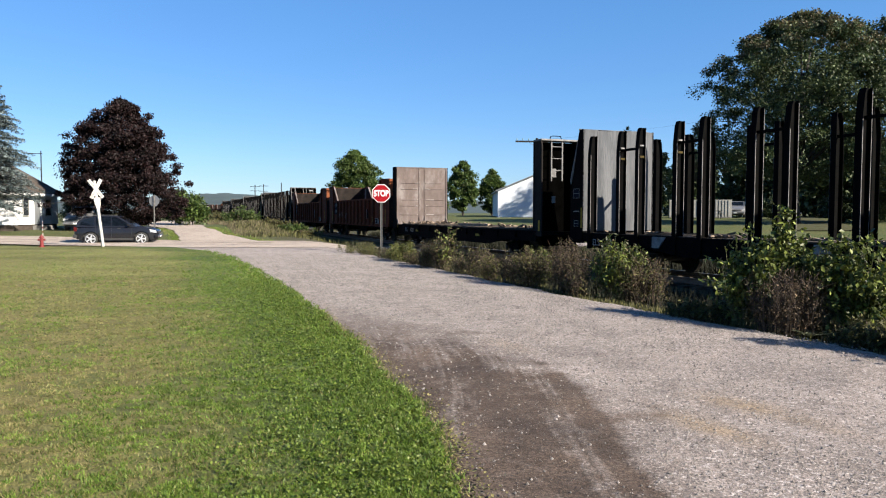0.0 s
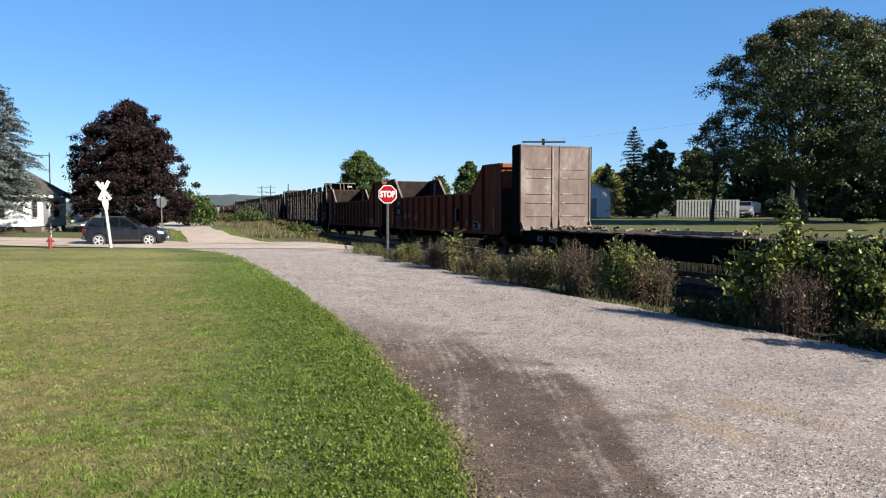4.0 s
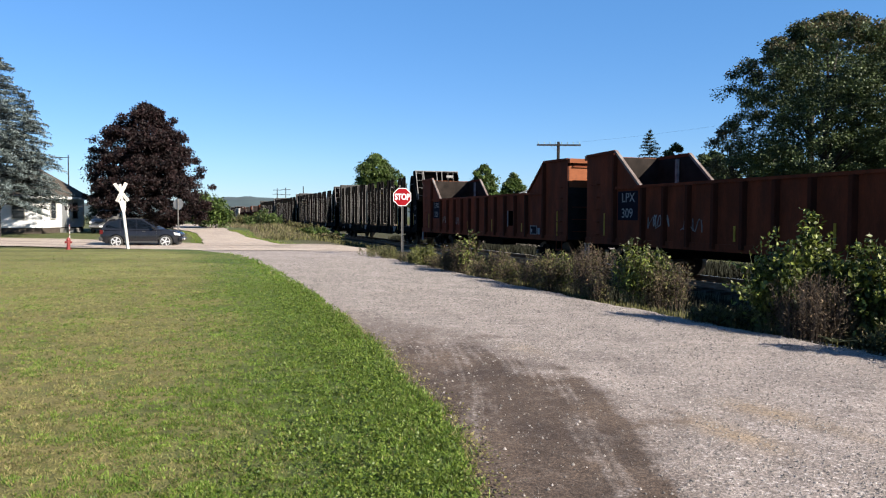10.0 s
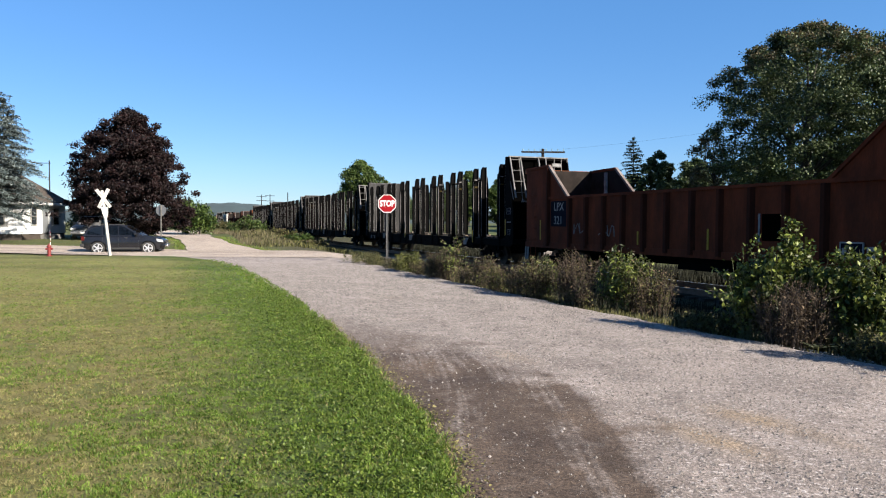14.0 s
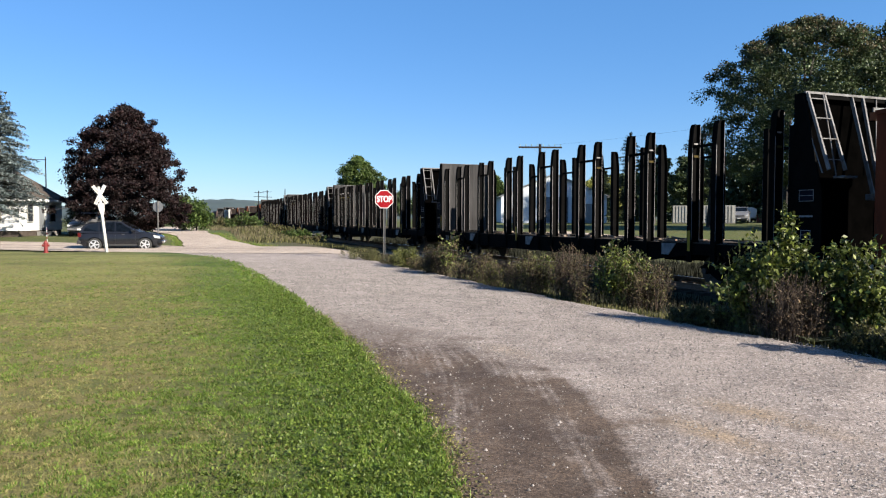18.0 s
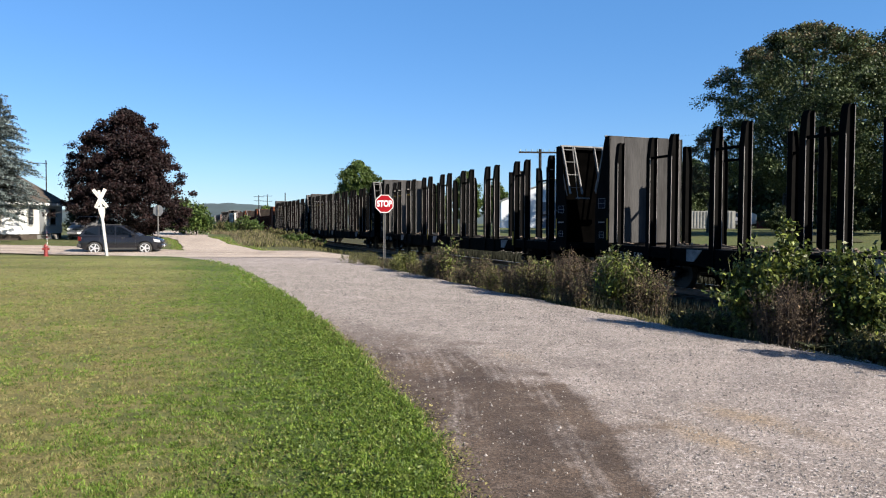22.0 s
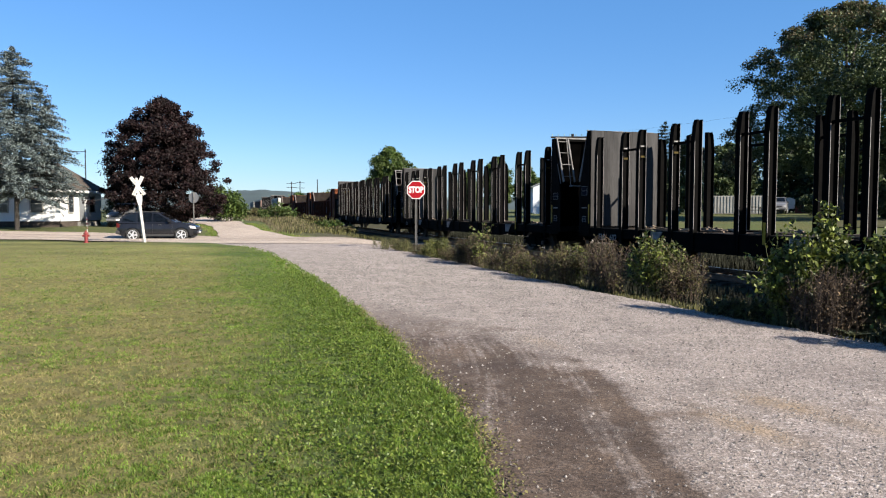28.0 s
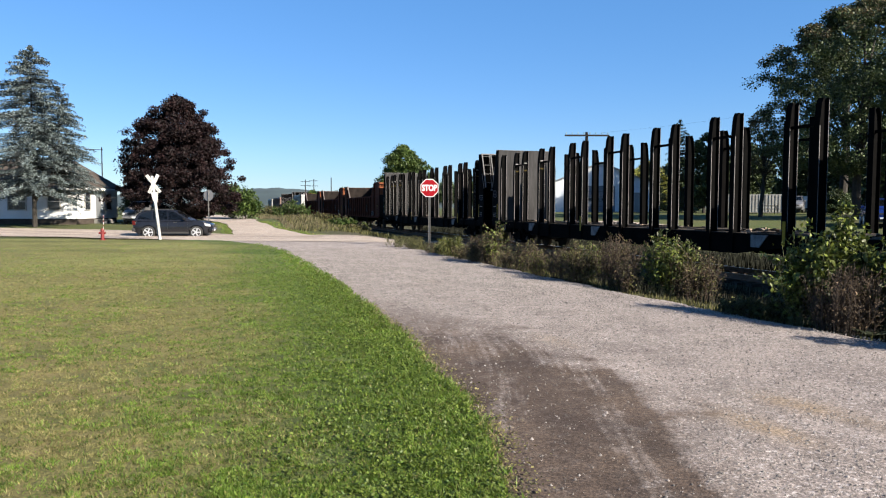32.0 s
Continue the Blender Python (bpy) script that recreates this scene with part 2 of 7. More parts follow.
M_STREET = by_attribute("pale_gravel", "dirt", ((0.2863, 0.2385, 0.2009), (0.221, 0.1808, 0.1507)), ((0.1004, 0.0753, 0.0552), (0.0653, 0.0477, 0.0352)), 0.5, 40, bump=0.8, third=(0.3214, 0.2863, 0.2511))
M_GROUND = by_attribute("rough_ground", "weed", ((0.0427, 0.0331, 0.0221), (0.0301, 0.0271, 0.0141)), ((0.0411, 0.0562, 0.0151), (0.0593, 0.0593, 0.0206)), 0.35, 18, bump=0.8)
M_BALLAST = plain("ballast", (0.06, 0.052, 0.046), (0.11, 0.10, 0.09), 9, 0.95, bump=1.0, fine=22, spec=0.2)
M_STONE = plain("loose_stone", (0.070, 0.062, 0.056), (0.185, 0.167, 0.155), 6, 0.9, bump=0.2, island=0.6)
M_BLADE = leafy("grass_blade", (0.088, 0.088, 0.030), (0.195, 0.170, 0.073), 0.3, 0.6, 0.4, 9)
M_BLADE_GREEN = leafy("green_grass_blade", (0.036, 0.074, 0.008), (0.112, 0.162, 0.024), 0.32, 0.5, 0.45, 9)
M_CLOVER = leafy("clover_leaf", (0.030, 0.060, 0.007), (0.108, 0.138, 0.024), 0.3, 0.5, 0.4, 12)
M_RUST = plain("rusted_oxide_paint", (0.065, 0.0148, 0.0060), (0.116, 0.026, 0.0102), 2.2, 0.8, bump=0.3, c=(0.030, 0.011, 0.007), stain=0.6, spec=0.10, streak=0.3)
# Ribs take a darker oxide tone than the side walls.
M_RIB = plain("dark_oxide_paint", (0.030, 0.0085, 0.0045), (0.056, 0.0145, 0.0070), 3.0, 0.85, bump=0.3, c=(0.016, 0.007, 0.005), stain=0.6, spec=0.08, streak=0.3)
# Worn inside of the gondolas, toned near black to hold its shade.
M_INNER = plain("worn_shaded_inside", (0.006, 0.0046, 0.004), (0.014, 0.0105, 0.009), 2.4, 0.85, bump=0.3, c=(0.026, 0.021, 0.019), stain=0.4, spec=0.12)
M_SCUFF = plain("bare_scuffed_steel", (0.1908, 0.1707, 0.1607), (0.2611, 0.2411, 0.231), 9, 0.6, bump=0.2)
# Orange stands for sunlit oxide paint on lintels and end panels.
M_ORANGE = plain("sunlit_oxide_paint", (0.1155, 0.0361, 0.0151), (0.1557, 0.0527, 0.0231), 2.0, 0.75, bump=0.25, c=(0.0452, 0.0171, 0.0091), stain=0.6, spec=0.12)
M_BROWN = plain("weathered_brown_steel", (0.066, 0.050, 0.045), (0.098, 0.076, 0.070), 2.4, 0.8, bump=0.35, c=(0.185, 0.17, 0.165), stain=0.6, spec=0.25, streak=0.6)
# Also puts the shade between cars into the gondola end walls.
M_BROWN_DARK = plain("grimy_shaded_brown_steel", (0.0075, 0.0062, 0.0058), (0.014, 0.0118, 0.011), 3, 0.85, bump=0.3, spec=0.1)
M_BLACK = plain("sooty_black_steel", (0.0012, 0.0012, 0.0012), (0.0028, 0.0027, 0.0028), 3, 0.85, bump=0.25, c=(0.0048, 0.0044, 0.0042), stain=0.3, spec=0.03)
# Even pitch black for bulkhead back plates and the gondola hatch.
M_PITCH = plain("pitch_black_steel", (0.0006, 0.0006, 0.0006), (0.0012, 0.0011, 0.0011), 3, 1.0, bump=0.0, spec=0.0)
M_EDGE = plain("worn_steel_edge", (0.105, 0.101, 0.102), (0.19, 0.185, 0.187), 5, 0.8, bump=0.2, spec=0.15)
M_STRUT = plain("pale_worn_steel", (0.088, 0.087, 0.089), (0.150, 0.148, 0.149), 6, 0.75, bump=0.25, c=(0.0402, 0.0326, 0.0276), stain=0.5, spec=0.15)
M_GREYWOOD = plain("weathered_grey_boards", (0.019, 0.0185, 0.019), (0.034, 0.0333, 0.034), 4.5, 0.9, bump=0.5, c=(0.052, 0.0512, 0.0525), stain=0.5, fine=30, per_object=0.14, spec=0.15, streak=0.12)
M_GREYPALE = plain("pale_grey_painted_boards", (0.043, 0.0455, 0.0505), (0.073, 0.0765, 0.083), 4.5, 0.85, bump=0.5, c=(0.112, 0.116, 0.124), stain=0.6, fine=30, per_object=0.07, spec=0.2, streak=0.12)
M_DECK = plain("old_deck_planks", (0.0251, 0.0201, 0.016), (0.0502, 0.0402, 0.0326), 4, 0.95, bump=0.6, per_object=0.25, spec=0.15)
M_BARK_CHIP = plain("bark_litter", (0.085, 0.056, 0.040), (0.20, 0.155, 0.115), 6, 0.95, bump=0.6, island=0.5)
M_TAG = plain("dull_yellow_tag", (0.030, 0.021, 0.004), (0.048, 0.034, 0.006), 5, 0.7, bump=0.1, spec=0.1)
M_YELLOW = plain("yellow_reflector", (0.20, 0.125, 0.008), (0.28, 0.18, 0.014), 5, 0.6, bump=0.1, spec=0.2)
M_WHITEPAINT = plain("white_stencil", (0.1507, 0.1507, 0.1557), (0.2109, 0.2109, 0.2159), 9, 0.7, bump=0.1, spec=0.15)
M_BLUEPATCH = plain("navy_paint_patch", (0.003, 0.0036, 0.008), (0.0055, 0.0062, 0.013), 4, 0.8, bump=0.1, spec=0.06)
M_STEEL = plain("polished_rail_steel", (0.35, 0.33, 0.31), (0.5, 0.48, 0.46), 4, 0.35, metal=0.9, bump=0.1)
M_RAILRUST = plain("rusty_rail_side", (0.10, 0.055, 0.035), (0.17, 0.09, 0.055), 5, 0.85, bump=0.4)
M_TIE = plain("creosoted_tie", (0.03, 0.024, 0.019), (0.065, 0.053, 0.044), 4, 0.9, bump=0.6, per_object=0.25, spec=0.2)
M_WHEEL = plain("worn_wheel_steel", (0.016, 0.013, 0.011), (0.035, 0.028, 0.024), 5, 0.6, metal=0.3, bump=0.2)
M_SIGNRED = plain("red_sign_sheeting", (0.1808, 0.003, 0.006), (0.2109, 0.005, 0.0091), 4, 0.5, bump=0.03, spec=0.15)
M_SIGNWHITE = plain("white_sign_sheeting", (0.5054, 0.5054, 0.5054), (0.5756, 0.5756, 0.5756), 4, 0.45, bump=0.03)
M_ALU = plain("bare_aluminium_back", (0.1657, 0.1657, 0.1707), (0.2109, 0.2109, 0.2159), 3, 0.5, metal=0.4, bump=0.08)
M_GALV = plain("galvanised_post", (0.1105, 0.1055, 0.1004), (0.1657, 0.1607, 0.1507), 6, 0.55, metal=0.3, bump=0.15)
M_WHITEWOOD = plain("flaking_white_paint", (0.185, 0.185, 0.175), (0.30, 0.295, 0.28), 5, 0.7, bump=0.3, c=(0.12, 0.105, 0.09), stain=0.7, streak=0.4)
M_HYDRANT = plain("red_hydrant_paint", (0.10, 0.006, 0.006), (0.135, 0.010, 0.009), 6, 0.5, bump=0.1)
M_CARPAINT = plain("dark_slate_car_paint", (0.0085, 0.009, 0.0115), (0.011, 0.0115, 0.0145), 2, 0.20, metal=0.15, bump=0.0)
M_SILVER = plain("silver_car_paint", (0.1105, 0.1105, 0.1155), (0.1356, 0.1356, 0.1406), 2, 0.3, metal=0.3, bump=0.0)
M_BLUECAR = plain("blue_car_paint", (0.006, 0.0176, 0.1004), (0.008, 0.0226, 0.1205), 2, 0.25, metal=0.2, bump=0.0)
M_GLASS = plain("tinted_car_glass", (0.004, 0.005, 0.006), (0.006, 0.007, 0.008), 2, 0.05, bump=0.0)
M_TYRE = plain("tyre_rubber", (0.015, 0.015, 0.015), (0.025, 0.025, 0.024), 8, 0.85, bump=0.2)
M_ALLOY = plain("alloy_rim", (0.55, 0.55, 0.56), (0.65, 0.65, 0.66), 4, 0.35, metal=0.7, bump=0.05)
M_LAMPGLASS = plain("clear_lamp_lens", (0.3114, 0.3164, 0.3214), (0.3767, 0.3817, 0.3867), 5, 0.15, bump=0.0)
M_REDLENS = plain("red_lamp_lens", (0.045, 0.003, 0.003), (0.06, 0.004, 0.003), 5, 0.2, bump=0.0)
M_TRIM = plain("black_trim", (0.012, 0.012, 0.012), (0.02, 0.02, 0.02), 5, 0.6, bump=0.1)
M_SIDING = plain("white_lap_siding", (0.5054, 0.5125, 0.5125), (0.5616, 0.5616, 0.5616), 1.2, 0.6, bump=0.05)
M_METALWALL = plain("white_metal_cladding", (0.40, 0.43, 0.47), (0.47, 0.50, 0.54), 0.8, 0.5, bump=0.05)
M_SHINGLE = plain("dark_roof_shingles", (0.036, 0.029, 0.024), (0.062, 0.051, 0.043), 1.5, 0.9, bump=0.5, fine=12, spec=0.15)
M_METALROOF = plain("grey_metal_roof", (0.1406, 0.1507, 0.1607), (0.1808, 0.1908, 0.2009), 1.0, 0.45, metal=0.3, bump=0.1)
M_PANE = plain("dark_window_glass", (0.015, 0.018, 0.022), (0.025, 0.028, 0.034), 2, 0.08, bump=0.0)
M_CONCRETE = plain("grey_concrete", (0.1105, 0.1055, 0.1004), (0.1607, 0.1557, 0.1456), 2, 0.9, bump=0.3)
M_POLEWOOD = plain("weathered_pole", (0.007, 0.006, 0.0055), (0.015, 0.0125, 0.011), 4, 0.9, bump=0.5, spec=0.2)
M_GLASSINS = plain("glass_insulator", (0.10, 0.16, 0.15), (0.16, 0.22, 0.21), 6, 0.15, bump=0.0)
M_BARK = plain("grey_bark", (0.011, 0.009, 0.0075), (0.026, 0.022, 0.018), 5, 0.95, bump=0.9, fine=18)
M_STEM = plain("dry_stem", (0.0251, 0.0156, 0.01), (0.0603, 0.0402, 0.0251), 6, 0.9, bump=0.2, island=0.5)
M_GREENSTEM = plain("green_stem", (0.0502, 0.0603, 0.0176), (0.0854, 0.0854, 0.0301), 6, 0.8, bump=0.2, island=0.3)
M_LEAF_PURPLE = leafy("purple_maple_leaf", (0.0032, 0.0022, 0.0026), (0.0165, 0.0066, 0.0066), 0.2, 0.65, 0.5)
M_LEAF_DARK = leafy("dark_green_leaf", (0.010, 0.020, 0.0095), (0.070, 0.094, 0.036), 0.2, 0.55, 0.5)
M_LEAF_MID = leafy("mid_green_leaf", (0.0226, 0.0452, 0.01), (0.0703, 0.1004, 0.0251), 0.35, 0.5, 0.4)
M_LEAF_YELLOW = leafy("yellow_green_leaf", (0.13, 0.14, 0.03), (0.24, 0.235, 0.06), 0.35, 0.5, 0.3)
M_LEAF_TAN = leafy("turning_tan_leaf", (0.0502, 0.0477, 0.0226), (0.1055, 0.0829, 0.0452), 0.3, 0.6, 0.3)
M_NEEDLE_BLUE = leafy("blue_spruce_needle", (0.038, 0.053, 0.055), (0.165, 0.20, 0.198), 0.12, 0.6, 0.4)
M_NEEDLE = leafy("dark_spruce_needle", (0.008, 0.016, 0.0091), (0.0226, 0.0352, 0.016), 0.15, 0.6, 0.35)
M_LEAF_BUSH = leafy("bush_leaf", (0.007, 0.016, 0.003), (0.118, 0.142, 0.027), 0.18, 0.5, 0.6, 4.0)
M_LEAF_WEED = leafy("weed_leaf", (0.009, 0.012, 0.004), (0.105, 0.102, 0.034), 0.25, 0.65, 0.5, 3.0)
M_LEAF_DEAD = leafy("dead_weed_leaf", (0.012, 0.0085, 0.0052), (0.108, 0.078, 0.048), 0.12, 0.8, 0.5, 3)
M_LEAF_PALE = leafy("pale_felted_leaf", (0.0804, 0.1004, 0.0552), (0.1808, 0.1959, 0.1406), 0.2, 0.7, 0.2)
M_ASPHALT = plain("worn_lane", (0.0377, 0.0402, 0.0201), (0.0578, 0.0552, 0.0301), 1.2, 0.95, bump=0.3, spec=0.1)
# Near-black weed: shade beside and behind the train put into the leaf colour.
M_WEED_SHADE = leafy("shaded_dense_weed", (0.004, 0.005, 0.002), (0.010, 0.011, 0.005), 0.02, 0.9, 0.3)
M_ROLLER = plain("blue_grey_roller_door", (0.0653, 0.0804, 0.1055), (0.0854, 0.1004, 0.1306), 2, 0.6, bump=0.1)
M_CONTAINER = plain("dull_white_container_paint", (0.20, 0.20, 0.195), (0.27, 0.27, 0.26), 1.2, 0.7, bump=0.05)
M_REDWALL = plain("faded_red_boards", (0.0854, 0.0176, 0.0126), (0.1205, 0.0301, 0.0226), 4, 0.8, bump=0.3)
M_LEAF_OLIVE = leafy("olive_weed_leaf", (0.0377, 0.0477, 0.0091), (0.1055, 0.1105, 0.0251), 0.3, 0.55, 0.35, 2.0)
M_STRAW = leafy("dry_tall_grass", (0.066, 0.055, 0.030), (0.125, 0.108, 0.066), 0.3, 0.7, 0.4)
M_HILL = plain("far_wooded_ridge", (0.014, 0.027, 0.031), (0.022, 0.039, 0.042), 0.02, 1.0, bump=0.0, fine=0.3)


# ---- mesh helpers ----
def part(name, bm, mat, parent=None, label="", bevel=0.0):
    """One mesh object out of a bmesh, under a thing or a part."""
    if bevel:
        bmesh.ops.bevel(bm, geom=list(bm.edges), offset=bevel, segments=1, affect="EDGES", clamp_overlap=True)
    me = bpy.data.meshes.new(name)
    bmesh.ops.recalc_face_normals(bm, faces=list(bm.faces))
    bm.to_mesh(me)
    bm.free()
    me.materials.append(mat)
    ob = new(name, me)
    ob.parent = parent
    if label:
        tagged(ob, label)
    return ob


def cloud(name, verts, faces, mat, parent=None, label="", kind="", smooth_shade=False):
    """One mesh object out of arrays."""
    verts = np.asarray(verts, np.float32)
    faces = np.asarray(faces, np.int32)
    me = bpy.data.meshes.new(name)
    k = faces.shape[1]
    me.vertices.add(len(verts))
    me.vertices.foreach_set("co", verts.ravel())
    me.loops.add(faces.size)
    me.loops.foreach_set("vertex_index", faces.ravel())
    me.polygons.add(len(faces))
    me.polygons.foreach_set("loop_start", np.arange(0, faces.size, k, dtype=np.int32))
    me.update(calc_edges=True)
    me.validate()
    if smooth_shade:
        me.polygons.foreach_set("use_smooth", np.ones(len(faces), bool))
    me.materials.append(mat)
    ob = new(name, me)
    ob.parent = parent
    if label or kind:
        tagged(ob, label, kind=kind)
    return ob


def box(bm, x0, x1, y0, y1, z0, z1, m=None):
    vs = [bm.verts.new((x, y, z)) for x in (x0, x1) for y in (y0, y1) for z in (z0, z1)]
    if m is not None:
        for v in vs:
            v.co = m @ v.co
    for f in ((0, 1, 3, 2), (4, 6, 7, 5), (0, 4, 5, 1), (2, 3, 7, 6), (0, 2, 6, 4), (1, 5, 7, 3)):
        bm.faces.new([vs[i] for i in f])
    return bm


def boxes(*rows):
    bm = bmesh.new()
    for r in rows:
        box(bm, *r)
    return bm


def beam(bm, a, b, w, d, up=(0, 0, 1)):
    """A bar of w by d from a to b."""
    a, b = Vector(a), Vector(b)
    x = (b - a)
    ln = x.length
    x.normalize()
    y = Vector(up).cross(x)
    if y.length < 1e-4:
        y = Vector((0, 1, 0)).cross(x)
    y.normalize()
    z = x.cross(y)
    m = Matrix((x, y, z)).transposed().to_4x4()
    m.translation = a
    return box(bm, 0, ln, -w / 2, w / 2, -d / 2, d / 2, m)


def tube(bm, a, b, r0, r1=None, n=8, caps=True):
    a, b = Vector(a), Vector(b)
    r1 = r0 if r1 is None else r1
    x = (b - a).normalized()
    y = x.orthogonal().normalized()
    z = x.cross(y)
    rings = []
    for c, r in ((a, r0), (b, r1)):
        rings.append([bm.verts.new(c + (y * math.cos(k * 2 * math.pi / n) + z * math.sin(k * 2 * math.pi / n)) * r) for k in range(n)])
    for k in range(n):
        bm.faces.new((rings[0][k], rings[0][(k + 1) % n], rings[1][(k + 1) % n], rings[1][k]))
    if caps:
        bm.faces.new(rings[0][::-1])
        bm.faces.new(rings[1])
    return bm


def prism(bm, pts, y0, y1, axis="y"):
    """A flat outline given in x, z (or y, z for axis x, or x, y for axis z), drawn out along the axis."""
    def at(p, q):
        return {"y": (p[0], q, p[1]), "x": (q, p[0], p[1]), "z": (p[0], p[1], q)}[axis]
    lo = [bm.verts.new(at(p, y0)) for p in pts]
    hi = [bm.verts.new(at(p, y1)) for p in pts]
    bm.faces.new(lo)
    bm.faces.new(hi[::-1])
    for i in range(len(pts)):
        j = (i + 1) % len(pts)
        bm.faces.new((lo[i], hi[i], hi[j], lo[j]))
    return bm


def lettering(text, size, mat, parent, m, name="lettering", label="", bold=0.0):
    cu = bpy.data.curves.new(name, "FONT")
    cu.body, cu.size, cu.align_x, cu.align_y = text, size, "CENTER", "CENTER"
    cu.extrude = 0.002
    cu.offset = bold
    tmp = bpy.data.objects.new(name, cu)
    scene.collection.objects.link(tmp)
    me = bpy.data.meshes.new_from_object(tmp.evaluated_get(bpy.context.evaluated_depsgraph_get()))
    bpy.data.objects.remove(tmp)
    me.name = name
    me.materials.clear()
    me.materials.append(mat)
    ob = new(name, me)
    ob.parent = parent
    ob.matrix_local = m
    if label:
        tagged(ob, label)
    return ob


def root(name, m, label, category, group="", kind=""):
    ob = new(name)
    ob.empty_display_size = 0.3
    ob.matrix_world = m
    return tagged(ob, label, category, group, kind)


# ---- leaves ----
LEAF = np.array([(-0.5, 0, 0), (0.0, 0.34, 0.06), (0.5, 0, -0.04), (0.0, -0.34, 0.06)])


def leaves(points, size, tilt=0.9, squash=1.0):
    """Folded four-sided leaves at the points, turned at random."""
    n = len(points)
    yaw, pit, rol = rng.uniform(0, 2 * np.pi, n), rng.normal(0, tilt, n), rng.normal(0, tilt, n)
    cy, sy, cp, sp, cr, sr = np.cos(yaw), np.sin(yaw), np.cos(pit), np.sin(pit), np.cos(rol), np.sin(rol)
    rot = np.stack([np.stack([cy * cp, cy * sp * sr - sy * cr, cy * sp * cr + sy * sr], -1),
                    np.stack([sy * cp, sy * sp * sr + cy * cr, sy * sp * cr - cy * sr], -1),
                    np.stack([-sp, cp * sr, cp * cr], -1)], 1)
    sz = size * rng.uniform(0.6, 1.35, n)
    shape = LEAF * np.array([1, squash, 1])
    v = np.einsum("nij,kj->nki", rot, shape) * sz[:, None, None] + np.asarray(points)[:, None, :]
    f = np.arange(4 * n).reshape(n, 4)
    tri = np.concatenate([f[:, [0, 1, 2]], f[:, [0, 2, 3]]])
    return v.reshape(-1, 3), tri


def blob_points(centres, radii, counts, shell=0.6):
    """Points gathered in uneven clumps."""
    out = []
    for c, r, k in zip(centres, radii, counts):
        d = rng.normal(0, 1, (k, 3))
        d /= np.linalg.norm(d, axis=1)[:, None] + 1e-9
        q = rng.uniform(0, 1, k) ** (1 - shell)
        out.append(np.asarray(c) + d * (q * rng.uniform(0.75, 1.15, k))[:, None] * np.asarray(r))
    return np.concatenate(out)


def stems_mesh(a, b, r0, r1):
    """Three-sided tapering rods from a to b."""
    a, b = np.asarray(a, float), np.asarray(b, float)
    n = len(a)
    d = b - a
    d /= np.linalg.norm(d, axis=1)[:, None] + 1e-9
    h = np.where(np.abs(d[:, 2:3]) > 0.9, [[1.0, 0, 0]], [[0, 0, 1.0]])
    y = np.cross(h, d)
    y /= np.linalg.norm(y, axis=1)[:, None] + 1e-9
    z = np.cross(d, y)
    vs = []
    for c, r in ((a, r0), (b, r1)):
        r = np.broadcast_to(np.asarray(r, float), (n,))
        for k in range(3):
            g = 2 * np.pi * k / 3
            vs.append(c + (y * np.cos(g) + z * np.sin(g)) * r[:, None])
    v = np.stack(vs, 1).reshape(-1, 3)
    o = np.arange(n)[:, None] * 6
    f = np.concatenate([o + np.array(q) for q in ((0, 1, 4, 3), (1, 2, 5, 4), (2, 0, 3, 5))])
    return v, f

# ---- ground, lawn, roads, track ----
def sheet(name, xs, ys, mat, lift=0.0, attr="", fn=None, label=""):
    """A grid of points xs[i][j], ys[i][j] laid on the ground."""
    xs, ys = np.asarray(xs), np.asarray(ys)
    zs = rise(xs, ys) + lift
    h, w = xs.shape
    idx = np.arange(h * w).reshape(h, w)
    f = np.stack([idx[:-1, :-1], idx[:-1, 1:], idx[1:, 1:], idx[1:, :-1]], -1).reshape(-1, 4)
    ob = cloud(name, np.stack([xs, ys, zs], -1).reshape(-1, 3), f, mat, smooth_shade=True)
    if attr:
        at = ob.data.attributes.new(attr, "FLOAT", "POINT")
        at.data.foreach_set("value", np.asarray(fn(xs, ys), np.float32).ravel())
    return tagged(ob, label, kind="structure")


LAWN_EDGE = [(0.35, -8), (0.25, 0), (0.12, 3), (0.04, 3.94), (-0.08, 4.73), (-0.25, 5.53), (-0.52, 6.45), (-1.31, 9.16), (-2.81, 13.62), (-4.79, 18.85), (-7.58, 25.79), (-9.54, 29.29), (-12.0, 32.4)]
ROAD_RIGHT = [(9.5, -8), (7.6, 0), (5.6, 6.2), (4.94, 8.47), (4.06, 9.99), (3.44, 11.56), (2.79, 12.68), (2.06, 14.55), (1.40, 16.09), (0.44, 18.7), (-1.09, 23.1), (-2.15, 25.5), (-3.2, 29.0), (-4.0, 32.4)]


def lawn_x(y):
    return np.interp(y, [p[1] for p in LAWN_EDGE], [p[0] for p in LAWN_EDGE])


def road_x(y):
    return np.interp(y, [p[1] for p in ROAD_RIGHT], [p[0] for p in ROAD_RIGHT])


def wobble(v, seed, amp):
    return amp * (np.sin(v * 2.3 + seed) + 0.6 * np.sin(v * 5.1 + 2 * seed) + 0.5 * np.sin(v * 11.7 + seed * 3)) / 2


# the ground: fine near by, coarse to the horizon
rr = np.concatenate([np.linspace(0.5, 36, 70), np.linspace(36.3, 70, 112), np.geomspace(71, 4000, 50)])
aa = np.radians(np.concatenate([np.linspace(-60, 60, 301)[:-1], np.linspace(60, 300, 121)]))
gx, gy = rr[:, None] * np.sin(aa), rr[:, None] * np.cos(aa)


